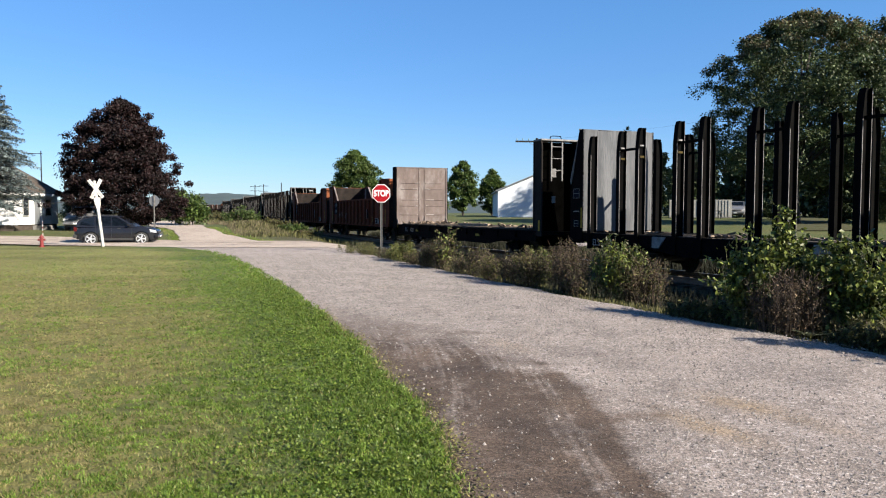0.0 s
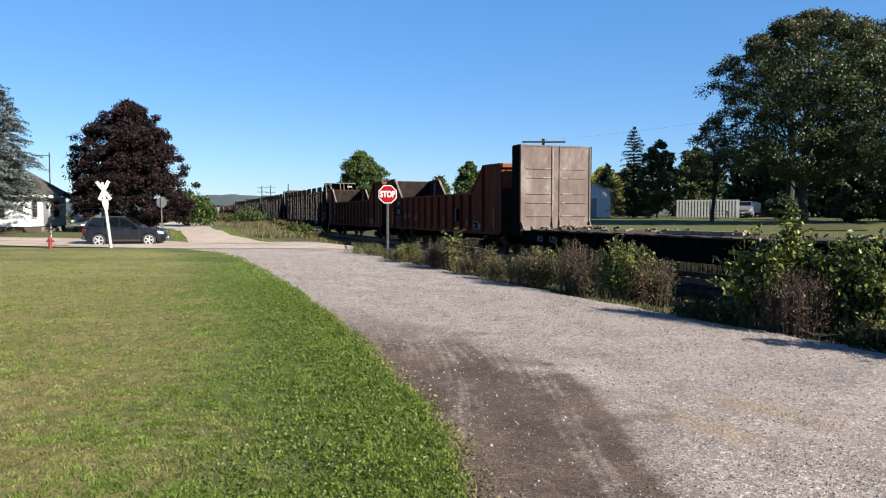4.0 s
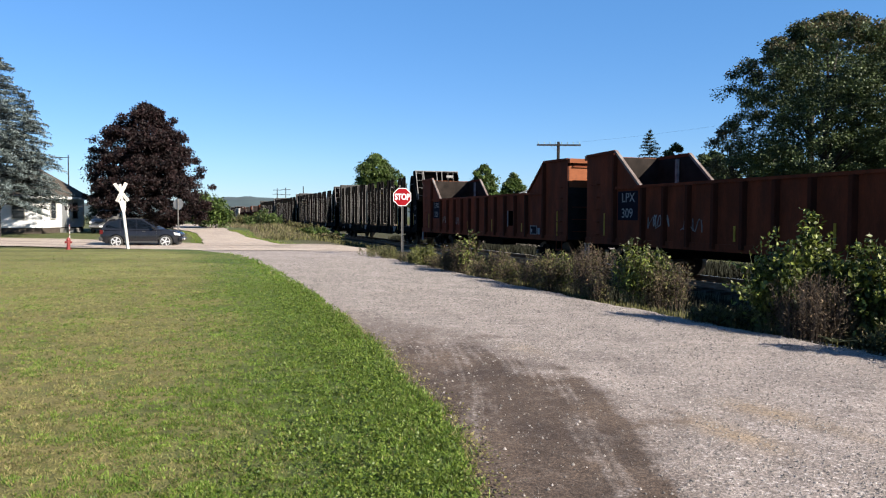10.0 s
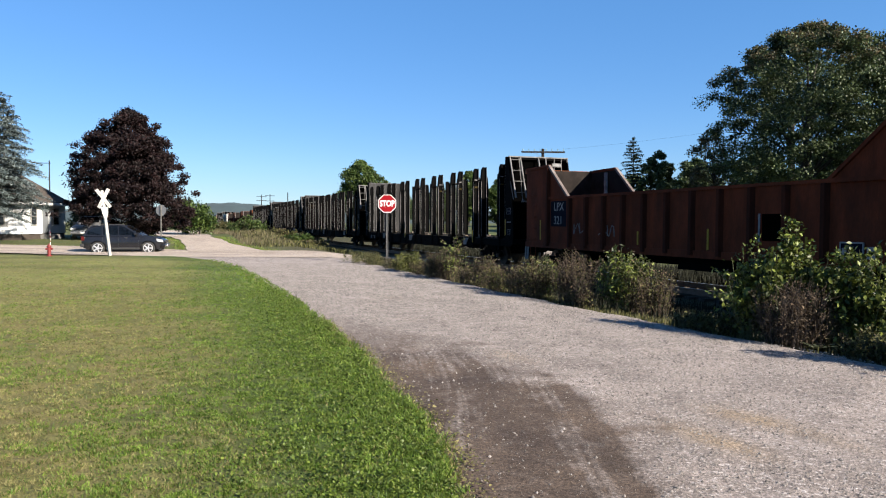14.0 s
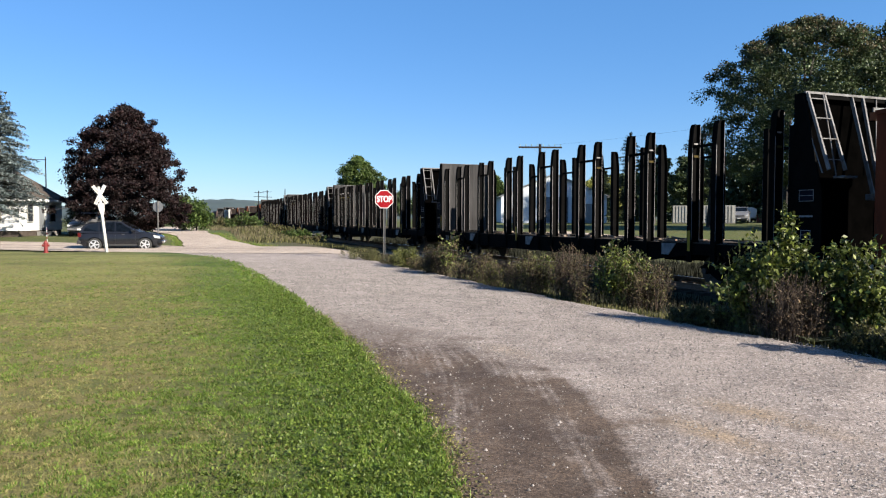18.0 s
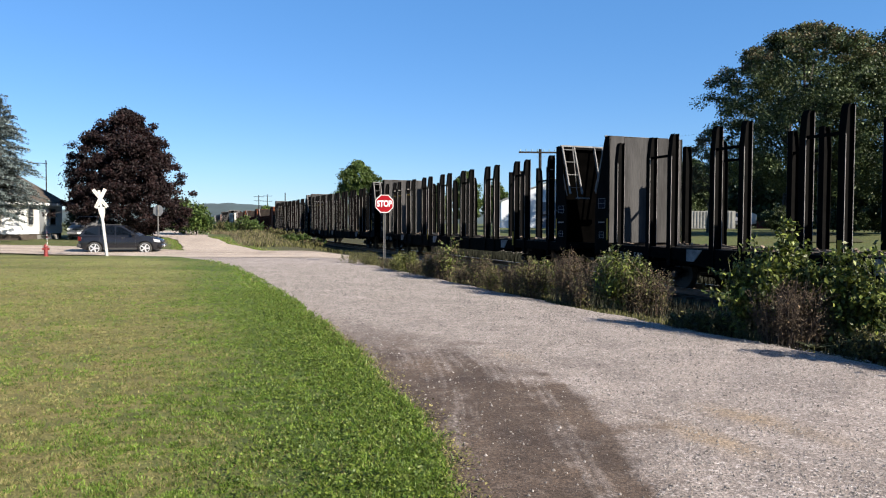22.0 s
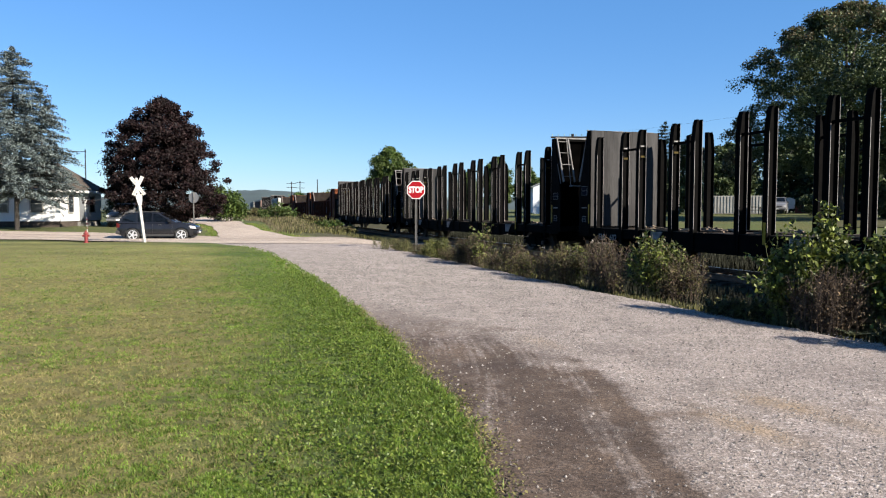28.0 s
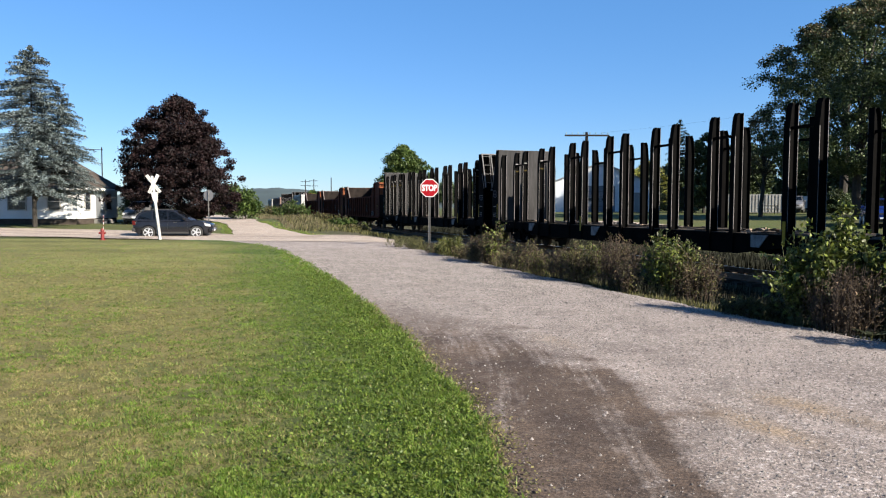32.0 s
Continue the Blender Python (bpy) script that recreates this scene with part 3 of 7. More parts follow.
def weed_share(x, y):
    p = x * math.cos(TH) + y * math.sin(TH)
    return np.clip(0.25 + 0.75 * smooth(18.5, 22, p) + 0.75 * smooth(33, 38, np.hypot(x, y)) * (1 - smooth(4.5, 7.5, p)), 0, 1)


sheet("ground", gx, gy, M_GROUND, -0.03, "weed", weed_share, "weedy ground of dry grass and bare earth")

ly = np.concatenate([np.linspace(-8, 16, 110), np.linspace(16.3, 32.4, 50)])
lu = np.concatenate([np.linspace(0, 0.1, 16), np.linspace(0.11, 0.5, 60), np.linspace(0.52, 1, 16)])
ledge = lawn_x(ly) + wobble(ly, 1.3, 0.05)
lx = ledge[:, None] - lu[None, :] * (60 + ledge[:, None])
lyy = np.broadcast_to(ly[:, None], lx.shape) + lu[None, :] * (smooth(20, 32.4, ly)[:, None] * 1.5)


def lawn_green(x, y):
    d = lawn_x(np.clip(y, -8, 32.4)) - x
    q = (d + 0.8 * (patchy(x, y, 0.9, 51) - 0.5) + 0.35 * (patchy(x, y, 0.3, 53) - 0.5)) / (1 + 0.012 * np.clip(y, 0, 30))
    band = (1 - smooth(0.55, 2.5, q)) * (0.72 + 0.28 * patchy(x, y, 0.35, 52))
    far_green = 0.45 * smooth(16, 28, y) * smooth(0.45, 0.7, patchy(x * 0.3, y, 1.6, 54))
    return np.clip(band + far_green, 0, 1)


def lay_lawn():
    ob = sheet("lawn", lx, lyy, M_LAWN, 0.012, "edge", lawn_green, "mown lawn, straw-dry with a greener strip along the gravel")
    far = ob.data.attributes.new("far", "FLOAT", "POINT")
    r = np.hypot(lx, lyy)
    stripes = patchy(lx * 0.25, lyy, 0.9, 61) * 0.5 + patchy(lx * 0.4, lyy, 2.4, 62) * 0.5
    far.data.foreach_set("value", np.asarray(smooth(7, 19, r) * np.clip(1.5 * stripes - 0.22, 0, 1) * (1 - 0.8 * lawn_green(lx, lyy)), np.float32).ravel())
    co = np.empty(len(ob.data.vertices) * 3, np.float32)
    ob.data.vertices.foreach_get("co", co)
    co = co.reshape(-1, 3)
    d = lawn_x(np.clip(co[:, 1], -8, 32.4)) - co[:, 0]
    co[:, 2] += 0.025 * smooth(0, 0.5, d)
    ob.data.vertices.foreach_set("co", co.ravel())
    return ob


lay_lawn()

ry = np.concatenate([np.linspace(-8, 2.2, 14), np.linspace(2.25, 10, 190), np.linspace(10.1, 32.6, 130)])
ru = np.concatenate([np.linspace(0, 0.28, 120), np.linspace(0.287, 1, 80)])
ra, rb = lawn_x(ry) - 0.12, road_x(ry) + wobble(ry, 4.0, 0.16)
rx = ra[:, None] + (rb - ra)[:, None] * ru[None, :]
ryy = np.broadcast_to(ry[:, None], rx.shape)


TREADS = ((-0.06, 0.04, 0.12), (0.03, 0.02, -0.06), (0.10, 0.02, -0.08), (0.18, 0.03, 0.08), (0.24, 0.015, -0.07), (0.40, 0.10, 0.26), (0.66, 0.14, 0.14), (0.80, 0.03, -0.08), (0.885, 0.03, -0.12), (0.970, 0.03, -0.12), (0.93, 0.018, 0.10), (1.04, 0.04, 0.16), (1.16, 0.09, 0.36))


def track_line(x, y):
    """Distance across the road from a line that follows the wheel tracks."""
    return x + 0.035 * np.clip(y - 6.3, 0, 3.5) ** 2


def dirt_tone_share(x, y):
    """Damp dark earth along the grass, with wheel arcs and pale drifts in it; near gravel toned darker."""
    e = x - lawn_x(np.clip(y, -8, 32.4))
    wide = np.interp(y, [-8, 2, 3.8, 5.2, 6.3, 7.8, 9.2, 11, 14], [1.3, 1.4, 1.48, 1.64, 1.78, 1.82, 1.62, 0.8, 0.4])
    q = e / wide
    ragged = 0.26 * (patchy(x, y, 0.45, 3) - 0.5) + 0.16 * (patchy(x, y, 0.13, 4) - 0.5)
    d = (1 - smooth(0.50, 1.34, q + 1.5 * ragged)) * np.interp(y, [0, 6.0, 7.6, 9.2, 12, 16, 22], [1, 1, 0.92, 0.66, 0.34, 0.15, 0.0])
    d = d * (0.68 + 0.45 * patchy(x + 0.4 * q, y * 0.45, 0.30, 5)) * (0.80 + 0.3 * patchy(x, y, 0.07, 6))
    d = np.maximum(d, 0.85 * (1 - smooth(0.12, 0.55, e + 0.6 * ragged)) * np.interp(y, [0, 9, 11, 13], [1, 0.9, 0.55, 0.0]))
    # two wheel tracks that swing out with the road, their treads pressed pale
    xx = track_line(x, y)
    near = (1 - smooth(7.6, 9.6, y)) * smooth(0.04, 0.3, d)
    for c, w, k in TREADS:
        d = d + 1.5 * k * np.exp(-((xx - c) / w) ** 2) * near * (0.45 + 0.8 * patchy(xx, y * 0.35, 0.16, 7))
    d = d + 0.46 * (patchy(xx, y * 0.04, 0.028, 14) - 0.5) * near * (1 - smooth(0.5, 1.2, xx))
    for cx, cy, ax, ay, k in ((0.56, 6.3, 0.22, 0.55, 0.35), (0.92, 7.4, 0.28, 0.28, 0.3), (0.3, 9.28, 0.34, 0.13, 0.55), (0.4, 4.1, 0.25, 0.4, 0.25), (-0.5, 11.6, 0.5, 0.2, 0.22), (-1.5, 14.2, 0.6, 0.3, 0.2), (1.3, 10.8, 0.6, 0.2, 0.16)):
        d = d + k * np.exp(-((x - cx) / ax) ** 2 - ((y - cy) / ay) ** 2) * (0.5 + 0.7 * patchy(x, y, 0.12, 8))
    # faint lengthwise wear of the gravel
    d = d + 0.20 * np.clip(patchy((x + 0.30 * y) * 1.0, y * 0.12, 0.5, 9) - 0.55, 0, 1) * smooth(0.9, 1.3, q)
    # Darker tone near by stands for distant gravel's brighter grazing light.
    return np.clip(d + 0.15 * (1 - smooth(6, 19, y)), 0, 1)


def tan_share(x, y):
    """Drifts of tan sand on the gravel."""
    d = np.zeros(np.shape(x))
    for cx, cy, sx, sy, w, k in ((1.95, 5.15, -0.45, 0.9, 0.16, 1.0), (2.45, 5.75, -0.55, 0.83, 0.2, 0.85), (2.75, 5.2, -0.5, 0.86, 0.10, 0.45), (0.75, 8.4, -0.4, 0.9, 0.16, 0.4), (-1.2, 15.0, -0.35, 0.93, 0.2, 0.25)):
        al, ac = (x - cx) * sx + (y - cy) * sy, (x - cx) * sy - (y - cy) * sx
        d = d + k * np.exp(-(al / 0.42) ** 2 - (ac / w) ** 2)
    return np.clip(d * (0.6 + 0.6 * patchy(x, y, 0.1, 12)), 0, 1)


gravel_road = sheet("road", rx, ryy, M_ROAD, 0.012, "dirt", dirt_tone_share, "pale gravel road with dark damp earth along the grass")
def press_tracks(ob):
    """The treads are a finger's width deep."""
    co = np.empty(len(ob.data.vertices) * 3, np.float32)
    ob.data.vertices.foreach_get("co", co)
    co = co.reshape(-1, 3)
    xx = track_line(co[:, 0], co[:, 1])
    fade = 1 - smooth(7.6, 9.6, co[:, 1])
    for c, w, k in TREADS:
        co[:, 2] -= 0.010 * k * np.exp(-((xx - c) / w) ** 2) * fade
    co[:, 2] += 0.012 * (patchy(co[:, 0], co[:, 1], 0.35, 15) - 0.5) + 0.03 * (patchy(co[:, 0], co[:, 1] * 0.6, 1.4, 16) - 0.5) * smooth(1.5, 3, xx)
    ob.data.vertices.foreach_set("co", co.ravel())


press_tracks(gravel_road)
tan_at = gravel_road.data.attributes.new("tan", "FLOAT", "POINT")
tan_at.data.foreach_set("value", np.asarray(tan_share(rx, ryy), np.float32).ravel())


def strip(name, left, right, mat, lift, label, n=60, cols=14, attr="", fn=None):
    """A road between two lines of points."""
    def along(pts):
        pts = np.array(pts, float)
        d = np.r_[0, np.cumsum(np.hypot(*np.diff(pts, axis=0).T))]
        t = np.linspace(0, d[-1], n)
        return np.stack([np.interp(t, d, pts[:, 0]), np.interp(t, d, pts[:, 1])], -1)
    a, b = along(left), along(right)
    k = np.arange(n)
    a = a + np.stack([wobble(k * 0.25, 2.0, 0.12), wobble(k * 0.22, 5.0, 0.12)], -1)
    b = b + np.stack([wobble(k * 0.25, 7.0, 0.12), wobble(k * 0.22, 9.0, 0.12)], -1)
    u = np.linspace(0, 1, cols)[None, :, None]
    g = a[:, None, :] * (1 - u) + b[:, None, :] * u
    return sheet(name, g[..., 0], g[..., 1], mat, lift, attr, fn, label)


none = lambda x, y: np.zeros(np.shape(x))
# Dark bands across the street: wheel ruts and cast shadow streaks painted in.
streaky = lambda x, y: sum(k * np.exp(-((y - c - 0.28 * x - 0.01 * x * x) / w) ** 2) for c, w, k in ((40.5, 0.3, 0.5), (38.6, 0.25, 0.45), (43.0, 0.35, 0.35), (36.9, 0.2, 0.3)))
# the street that comes from the houses and crosses the track, and the road that leaves along the track
strip("street", [(-70, 34.0), (-22, 35.2), (-12.3, 32.2), (-4.0, 31.8), (2.0, 36.5), (14, 46)], [(-70, 43.0), (-24, 43.0), (-14.2, 39.0), (-8.0, 39.5), (-2.0, 43.0), (9, 54)], M_STREET, 0.03, "pale gravel street crossing the track", 150, 30, "dirt", streaky)
strip("road_far", [(-13.6, 37.6), (-16.0, 43.6), (-18.2, 48.6), (-21.0, 54.0), (-27, 66), (-36, 90)], [(-8.6, 37.0), (-13.6, 45.0), (-17.0, 51.5), (-18.6, 56.0), (-23, 67), (-31, 90)], M_STREET, 0.045, "gravel road leading away along the railway", 110, 14, "dirt", none)
strip("lane_far_side", [tuple((ALONG * s + ACROSS * 19.0)[:2]) for s in (33, 48, 62)], [tuple((ALONG * s + ACROSS * 22.0)[:2]) for s in (33, 48, 62)], M_ROAD, 0.02, "gravel lane beyond the railway", 50, 8, "dirt", none)


def ballast():
    s = np.linspace(-30, 380, 206)
    off = np.array([-3.2, -2.3, -1.5, 0, 1.5, 2.3, 3.2])
    hh = np.array([-0.50, -0.40, -0.27, -0.26, -0.27, -0.40, -0.50])
    p = np.array([[on_track(a, b) for b in off] for a in s])
    z = RAIL + hh[None, :] + rng.normal(0, 0.015, (len(s), len(off)))
    idx = np.arange(len(s) * len(off)).reshape(len(s), len(off))
    f = np.stack([idx[:-1, :-1], idx[:-1, 1:], idx[1:, 1:], idx[1:, :-1]], -1).reshape(-1, 4)
    v = np.concatenate([p[..., :2], z[..., None]], -1).reshape(-1, 3)
    tagged(cloud("ballast", v, f, M_BALLAST), "grimy crushed-stone ballast of the railway", kind="structure")


ballast()


def railway():
    rt = root("railway_track", pose(*on_track(0), 0, 0, 90 + math.degrees(TH)), "railway track with worn rails on wooden ties", "railway track", kind="structure")
    for side in (0.755, -0.755):
        bm = bmesh.new()
        prism(bm, [(side - 0.07, -0.165), (side + 0.07, -0.165), (side + 0.07, -0.15), (side + 0.012, -0.13), (side + 0.012, -0.045), (side + 0.036, -0.035), (side + 0.036, -0.003), (side - 0.036, -0.003), (side - 0.036, -0.035), (side - 0.012, -0.045), (side - 0.012, -0.13), (side - 0.07, -0.15)], -30, 380, "x")
        rail = part("rail", bm, M_RAILRUST, rt)
        part("rail_head", boxes((-30, 380, side - 0.034, side + 0.034, -0.004, 0.0)), M_STEEL, rail, "bright worn rail head")
    me = None
    for k in range(150):
        x = -6 + 0.55 * k
        if me is None:
            t = part("tie", boxes((-0.11, 0.11, -1.3, 1.3, -0.33, -0.165)), M_TIE, rt)
            me = t.data
        else:
            t = new("tie", me)
            t.parent = rt
        t.location = (x, rng.normal(0, 0.03), rng.normal(0, 0.006))


# ---- rolling stock; x runs from the leading end to the trailing end, +y is the side towards the road ----
def freight_root(name, s, label, category="freight car"):
    return root(name, pose(*on_track(s), 0, 0, 90 + math.degrees(TH)), label, category, "cars of the freight train")


def bogie(car, x):
    """A three-piece truck with two wheelsets."""
    bm = bmesh.new()
    for side in (1.02, -1.02):
        s0, s1 = side - 0.06, side + 0.06
        prism(bm, [(-1.12, 0.52), (-0.95, 0.36), (-0.72, 0.36), (-0.42, 0.2), (0.42, 0.2), (0.72, 0.36), (0.95, 0.36), (1.12, 0.52), (0.95, 0.60), (0.55, 0.60), (0.42, 0.74), (-0.42, 0.74), (-0.55, 0.60), (-0.95, 0.60)], s0, s1)
    box(bm, -0.2, 0.2, -1.15, 1.15, 0.34, 0.7)
    tr = part("truck", bm, M_BLACK, car, "black cast-steel truck")
    tr.location = (x, 0, 0)
    coil = None
    for side in (1.09, -1.09):
        for dx in (-0.13, 0, 0.13):
            if coil is None:
                sp = part("spring", tube(bmesh.new(), (0, 0, 0.26), (0, 0, 0.48), 0.055, 0.055, 8), M_WHEEL, tr)
                coil = sp.data
            else:
                sp = new("spring", coil)
                sp.parent = tr
            sp.location = (dx, side, 0)
    for dx in (-0.89, 0.89):
        bm = bmesh.new()
        tube(bm, (0, -1.1, 0), (0, 1.1, 0), 0.075, 0.075, 10)
        for side in (1, -1):
            tube(bm, (0, side * 0.70, 0), (0, side * 0.83, 0), 0.42, 0.415, 24)
            tube(bm, (0, side * 0.66, 0), (0, side * 0.70, 0), 0.45, 0.45, 24)
            tube(bm, (0, side * 1.06, 0), (0, side * 1.15, 0), 0.10, 0.09, 6)
            for q in range(3):
                g = q * 2.094
                tube(bm, (0.2 * math.cos(g), side * 0.825, 0.2 * math.sin(g)), (0.2 * math.cos(g), side * 0.85, 0.2 * math.sin(g)), 0.05, 0.05, 6)
        ws = part("wheelset", bm, M_WHEEL, tr, "worn steel wheels on their axle")
        ws.matrix_local = pose(dx, 0, 0.42)
    return tr


def coupler(car, x, way):
    bm = boxes((min(x, x + way * 0.6), max(x, x + way * 0.6), -0.1, 0.1, 0.72, 0.95))
    prism(bm, [(x + way * 0.55, -0.14), (x + way * 0.85, -0.16), (x + way * 0.88, 0.05), (x + way * 0.7, 0.06), (x + way * 0.55, 0.14)], 0.70, 0.98, "z")
    part("coupler", bm, M_BLACK, car, "rusty black knuckle coupler")


def bulkhead(car, x, way, height, plate_mat, base=1.2, half=1.43, boards=5, lean=0.62, label="", marks=True):
    """An end wall: boards facing the load, tapering side gussets, sloped struts and a ladder behind. way: +1 when its back looks away along x."""
    top = base + height
    fr = bmesh.new()
    gussets = []
    for side in (1, -1):
        y0, y1 = sorted((side * half, side * (half - 0.05)))
        gus = bmesh.new()
        prism(gus, [(x, base - 0.25), (x + way * lean, base - 0.25), (x + way * lean, base + height * 0.34), (x + way * 0.28, top - 0.22), (x + way * 0.22, top - 0.02), (x, top - 0.02)], y0, y1)
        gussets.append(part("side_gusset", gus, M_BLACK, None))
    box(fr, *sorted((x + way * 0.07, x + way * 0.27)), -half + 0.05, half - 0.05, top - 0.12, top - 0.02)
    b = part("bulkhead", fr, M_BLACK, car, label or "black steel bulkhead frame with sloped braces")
    for q in gussets:
        q.parent = b
    part("foot_beam", boxes((*sorted((x + way * 0.13, x + way * lean)), -half + 0.05, half - 0.05, base - 0.25, base - 0.05)), M_BLACK, b)
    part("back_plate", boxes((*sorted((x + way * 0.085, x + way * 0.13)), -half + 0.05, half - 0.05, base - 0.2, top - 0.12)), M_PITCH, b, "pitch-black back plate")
    w = (2 * half) / boards
    for k in range(boards):
        y = -half + k * w
        x0, x1 = sorted((x - way * (0.006 * (k % 2)), x + way * 0.078))
        part("board", boxes((x0, x1, y + 0.003, y + w - 0.003, base + 0.02, top - 0.03 + 0.02 * math.sin(k * 1.7))), plate_mat, b)
    if plate_mat is M_GREYPALE:
        dim = bmesh.new()
        for k in range(boards):
            y = -half + (k + 0.5) * w
            for q in range(9):
                c = Vector((x + way * 0.006 * (k % 2), y + 0.05 * math.sin(3 * q + k), base + 0.35 + 0.34 * q))
                if (q * 5 + k * 3) % 4:
                    tube(dim, c, c - Vector((way * 0.010, 0, 0)), 0.09, 0.05, 8)
        tagged(part("dimples", dim, plate_mat, b, "rows of shallow dents in the boards"), kind="stuff")
    cap = boxes((*sorted((x + way * 0.25, x + way * 0.29)), -half + 0.02, half - 0.02, top - 0.035, top + 0.015))
    for y in (-half + 0.07, half - 0.07):
        beam(cap, (x + way * 0.29, y, top - 0.01), (x + way * 0.30, y, top - 0.18), 0.03, 0.03)
    part("top_rail", cap, M_STRUT, b, "pale worn rail along the top")
    foot = base + height * 0.34
    for y, dy in ((0.02, -0.08), (-0.33, 0.06)):
        bm = bmesh.new()
        beam(bm, (x + way * 0.27, y, top - 0.05), (x + way * (lean + 0.06), y + dy, foot), 0.042, 0.075)
        part("strut", bm, M_STRUT, b, "pale worn steel strut")
    part("foot_plate", boxes((*sorted((x + way * (lean - 0.04), x + way * (lean + 0.12))), -0.42, 0.06, foot - 0.13, foot + 0.01)), M_STRUT, b, "pale steel foot plate")
    for y, z1 in ((-0.74, 0.52), (-1.08, 0.60)):
        bm = bmesh.new()
        beam(bm, (x + way * 0.29, y, top - 0.05), (x + way * 0.33, y, base + height * z1), 0.022, 0.022)
        part("hanger_rod", bm, M_STRUT, b)
    # Thin pale rod along the gusset's sloped edge.
    bm = bmesh.new()
    beam(bm, (x + way * 0.40, half - 0.02, base + height * 0.74), (x + way * (lean + 0.01), half - 0.02, base + height * 0.47), 0.02, 0.02)
    part("gusset_edge_rod", bm, M_STRUT, b)
    lad = bmesh.new()
    a0, a1 = Vector((x + way * 0.28, 0, top - 0.03)), Vector((x + way * (lean + 0.12), 0, base + height * 0.49))
    for y in (0.87, 1.35):
        beam(lad, a0 + Vector((0, y, 0)), a1 + Vector((0, y, 0)), 0.045, 0.065)
    for u in (0.07, 0.33, 0.60, 0.87):
        c = a0.lerp(a1, u) + Vector((way * 0.03, 0, 0))
        beam(lad, c + Vector((0, 0.85, 0)), c + Vector((0, 1.37, 0)), 0.02, 0.02)
    part("ladder", lad, M_STRUT, b, "pale steel ladder with thin rungs")
    stp = boxes((*sorted((x + way * (lean - 0.05), x + way * (lean + 0.22))), 0.62, 1.02, base + height * 0.44, base + height * 0.44 + 0.05))
    beam(stp, (x + way * 0.34, 0.96, top - 0.05), (x + way * (lean - 0.02), 0.96, base + height * 0.44), 0.022, 0.022)
    part("step", stp, M_STRUT, b, "small pale step on a hanger rod")
    if marks:
        sp = part("sign_plate", boxes((*sorted((x + way * 0.30, x + way * 0.33)), -1.08, -0.62, top - 0.40, top - 0.24)), M_STRUT, b, "small grey sign plate")
        for q in range(4):
            part("sign_bar", boxes((*sorted((x + way * 0.331, x + way * 0.335)), -1.04 + 0.1 * q, -0.97 + 0.1 * q, top - 0.355, top - 0.285)), M_WHITEPAINT, sp)
        side = half + 0.004
        for z0, z1, wd in ((base + (1.02 if way < 0 else 1.14), base + (1.25 if way < 0 else 1.44), 0.36), (base + 0.66, base + 0.70, 0.36), (base + 0.18, base + 0.36, 0.24)):
            xc = x + way * lean * 0.5
            bm = boxes((xc - wd / 2, xc + wd / 2, side - 0.003, side, z0, z1))
            part("stencil", bm, M_BLUEPATCH if z1 - z0 > 0.1 else M_EDGE, b, "dark panel of small stencilled data" if z1 - z0 > 0.1 else "")
            if z1 - z0 > 0.1:
                ends = [(xc + e * (wd / 2 + 0.006) - 0.006, xc + e * (wd / 2 + 0.006) + 0.006, side - 0.003, side + 0.002, z0, z1) for e in (-1, 1)]
                fbm = boxes(*ends, (xc - wd / 2 - 0.012, xc + wd / 2 + 0.012, side - 0.003, side + 0.002, z0 - 0.012, z0), (xc - wd / 2 - 0.012, xc + wd / 2 + 0.012, side - 0.003, side + 0.002, z1, z1 + 0.012), (xc - wd / 2, xc + wd / 2, side - 0.003, side + 0.002, (z0 + z1) / 2 - 0.006, (z0 + z1) / 2 + 0.006))
                part("stencil_border", fbm, M_EDGE, b)
        part("reflector", boxes((*sorted((x + way * 0.02, x + way * 0.09)), side - 0.003, side + 0.001, base + 0.12, base + 0.80)), M_YELLOW, b, "yellow reflector strip")
    return b


PAIRS = (0.65, 2.55, 3.45, 5.35, 6.3, 8.1, 9.1, 10.9, 11.9, 13.7, 14.7, 16.5, 17.5, 19.2, 20.15, 21.75)


def stake_bm(top=4.35, foot=0.66):
    """An upright of two flanges and a web, its outer top corner cut away. Outer face at y = 0, growing to -y."""
    bm = bmesh.new()
    out = [(0.0, foot), (0.0, top - 0.62), (-0.05, top - 0.12), (-0.10, top), (-0.26, top), (-0.26, foot + 0.45), (-0.12, foot)]
    prism(bm, [(p[0], p[1]) for p in out], -0.012, 0.012, "x")
    box(bm, -0.085, 0.085, -0.262, -0.246, foot + 0.45, top)
    for a, b in ((out[0], out[1]), (out[1], out[2]), (out[2], out[3])):
        vs = [bm.verts.new((x, p[0] + e, p[1])) for x in (-0.085, 0.085) for p, e in ((a, 0), (b, 0), (b, -0.014), (a, -0.014))]
        for f in ((0, 1, 2, 3), (4, 7, 6, 5), (0, 4, 5, 1), (1, 5, 6, 2), (2, 6, 7, 3), (3, 7, 4, 0)):
            bm.faces.new([vs[i] for i in f])
    return bm


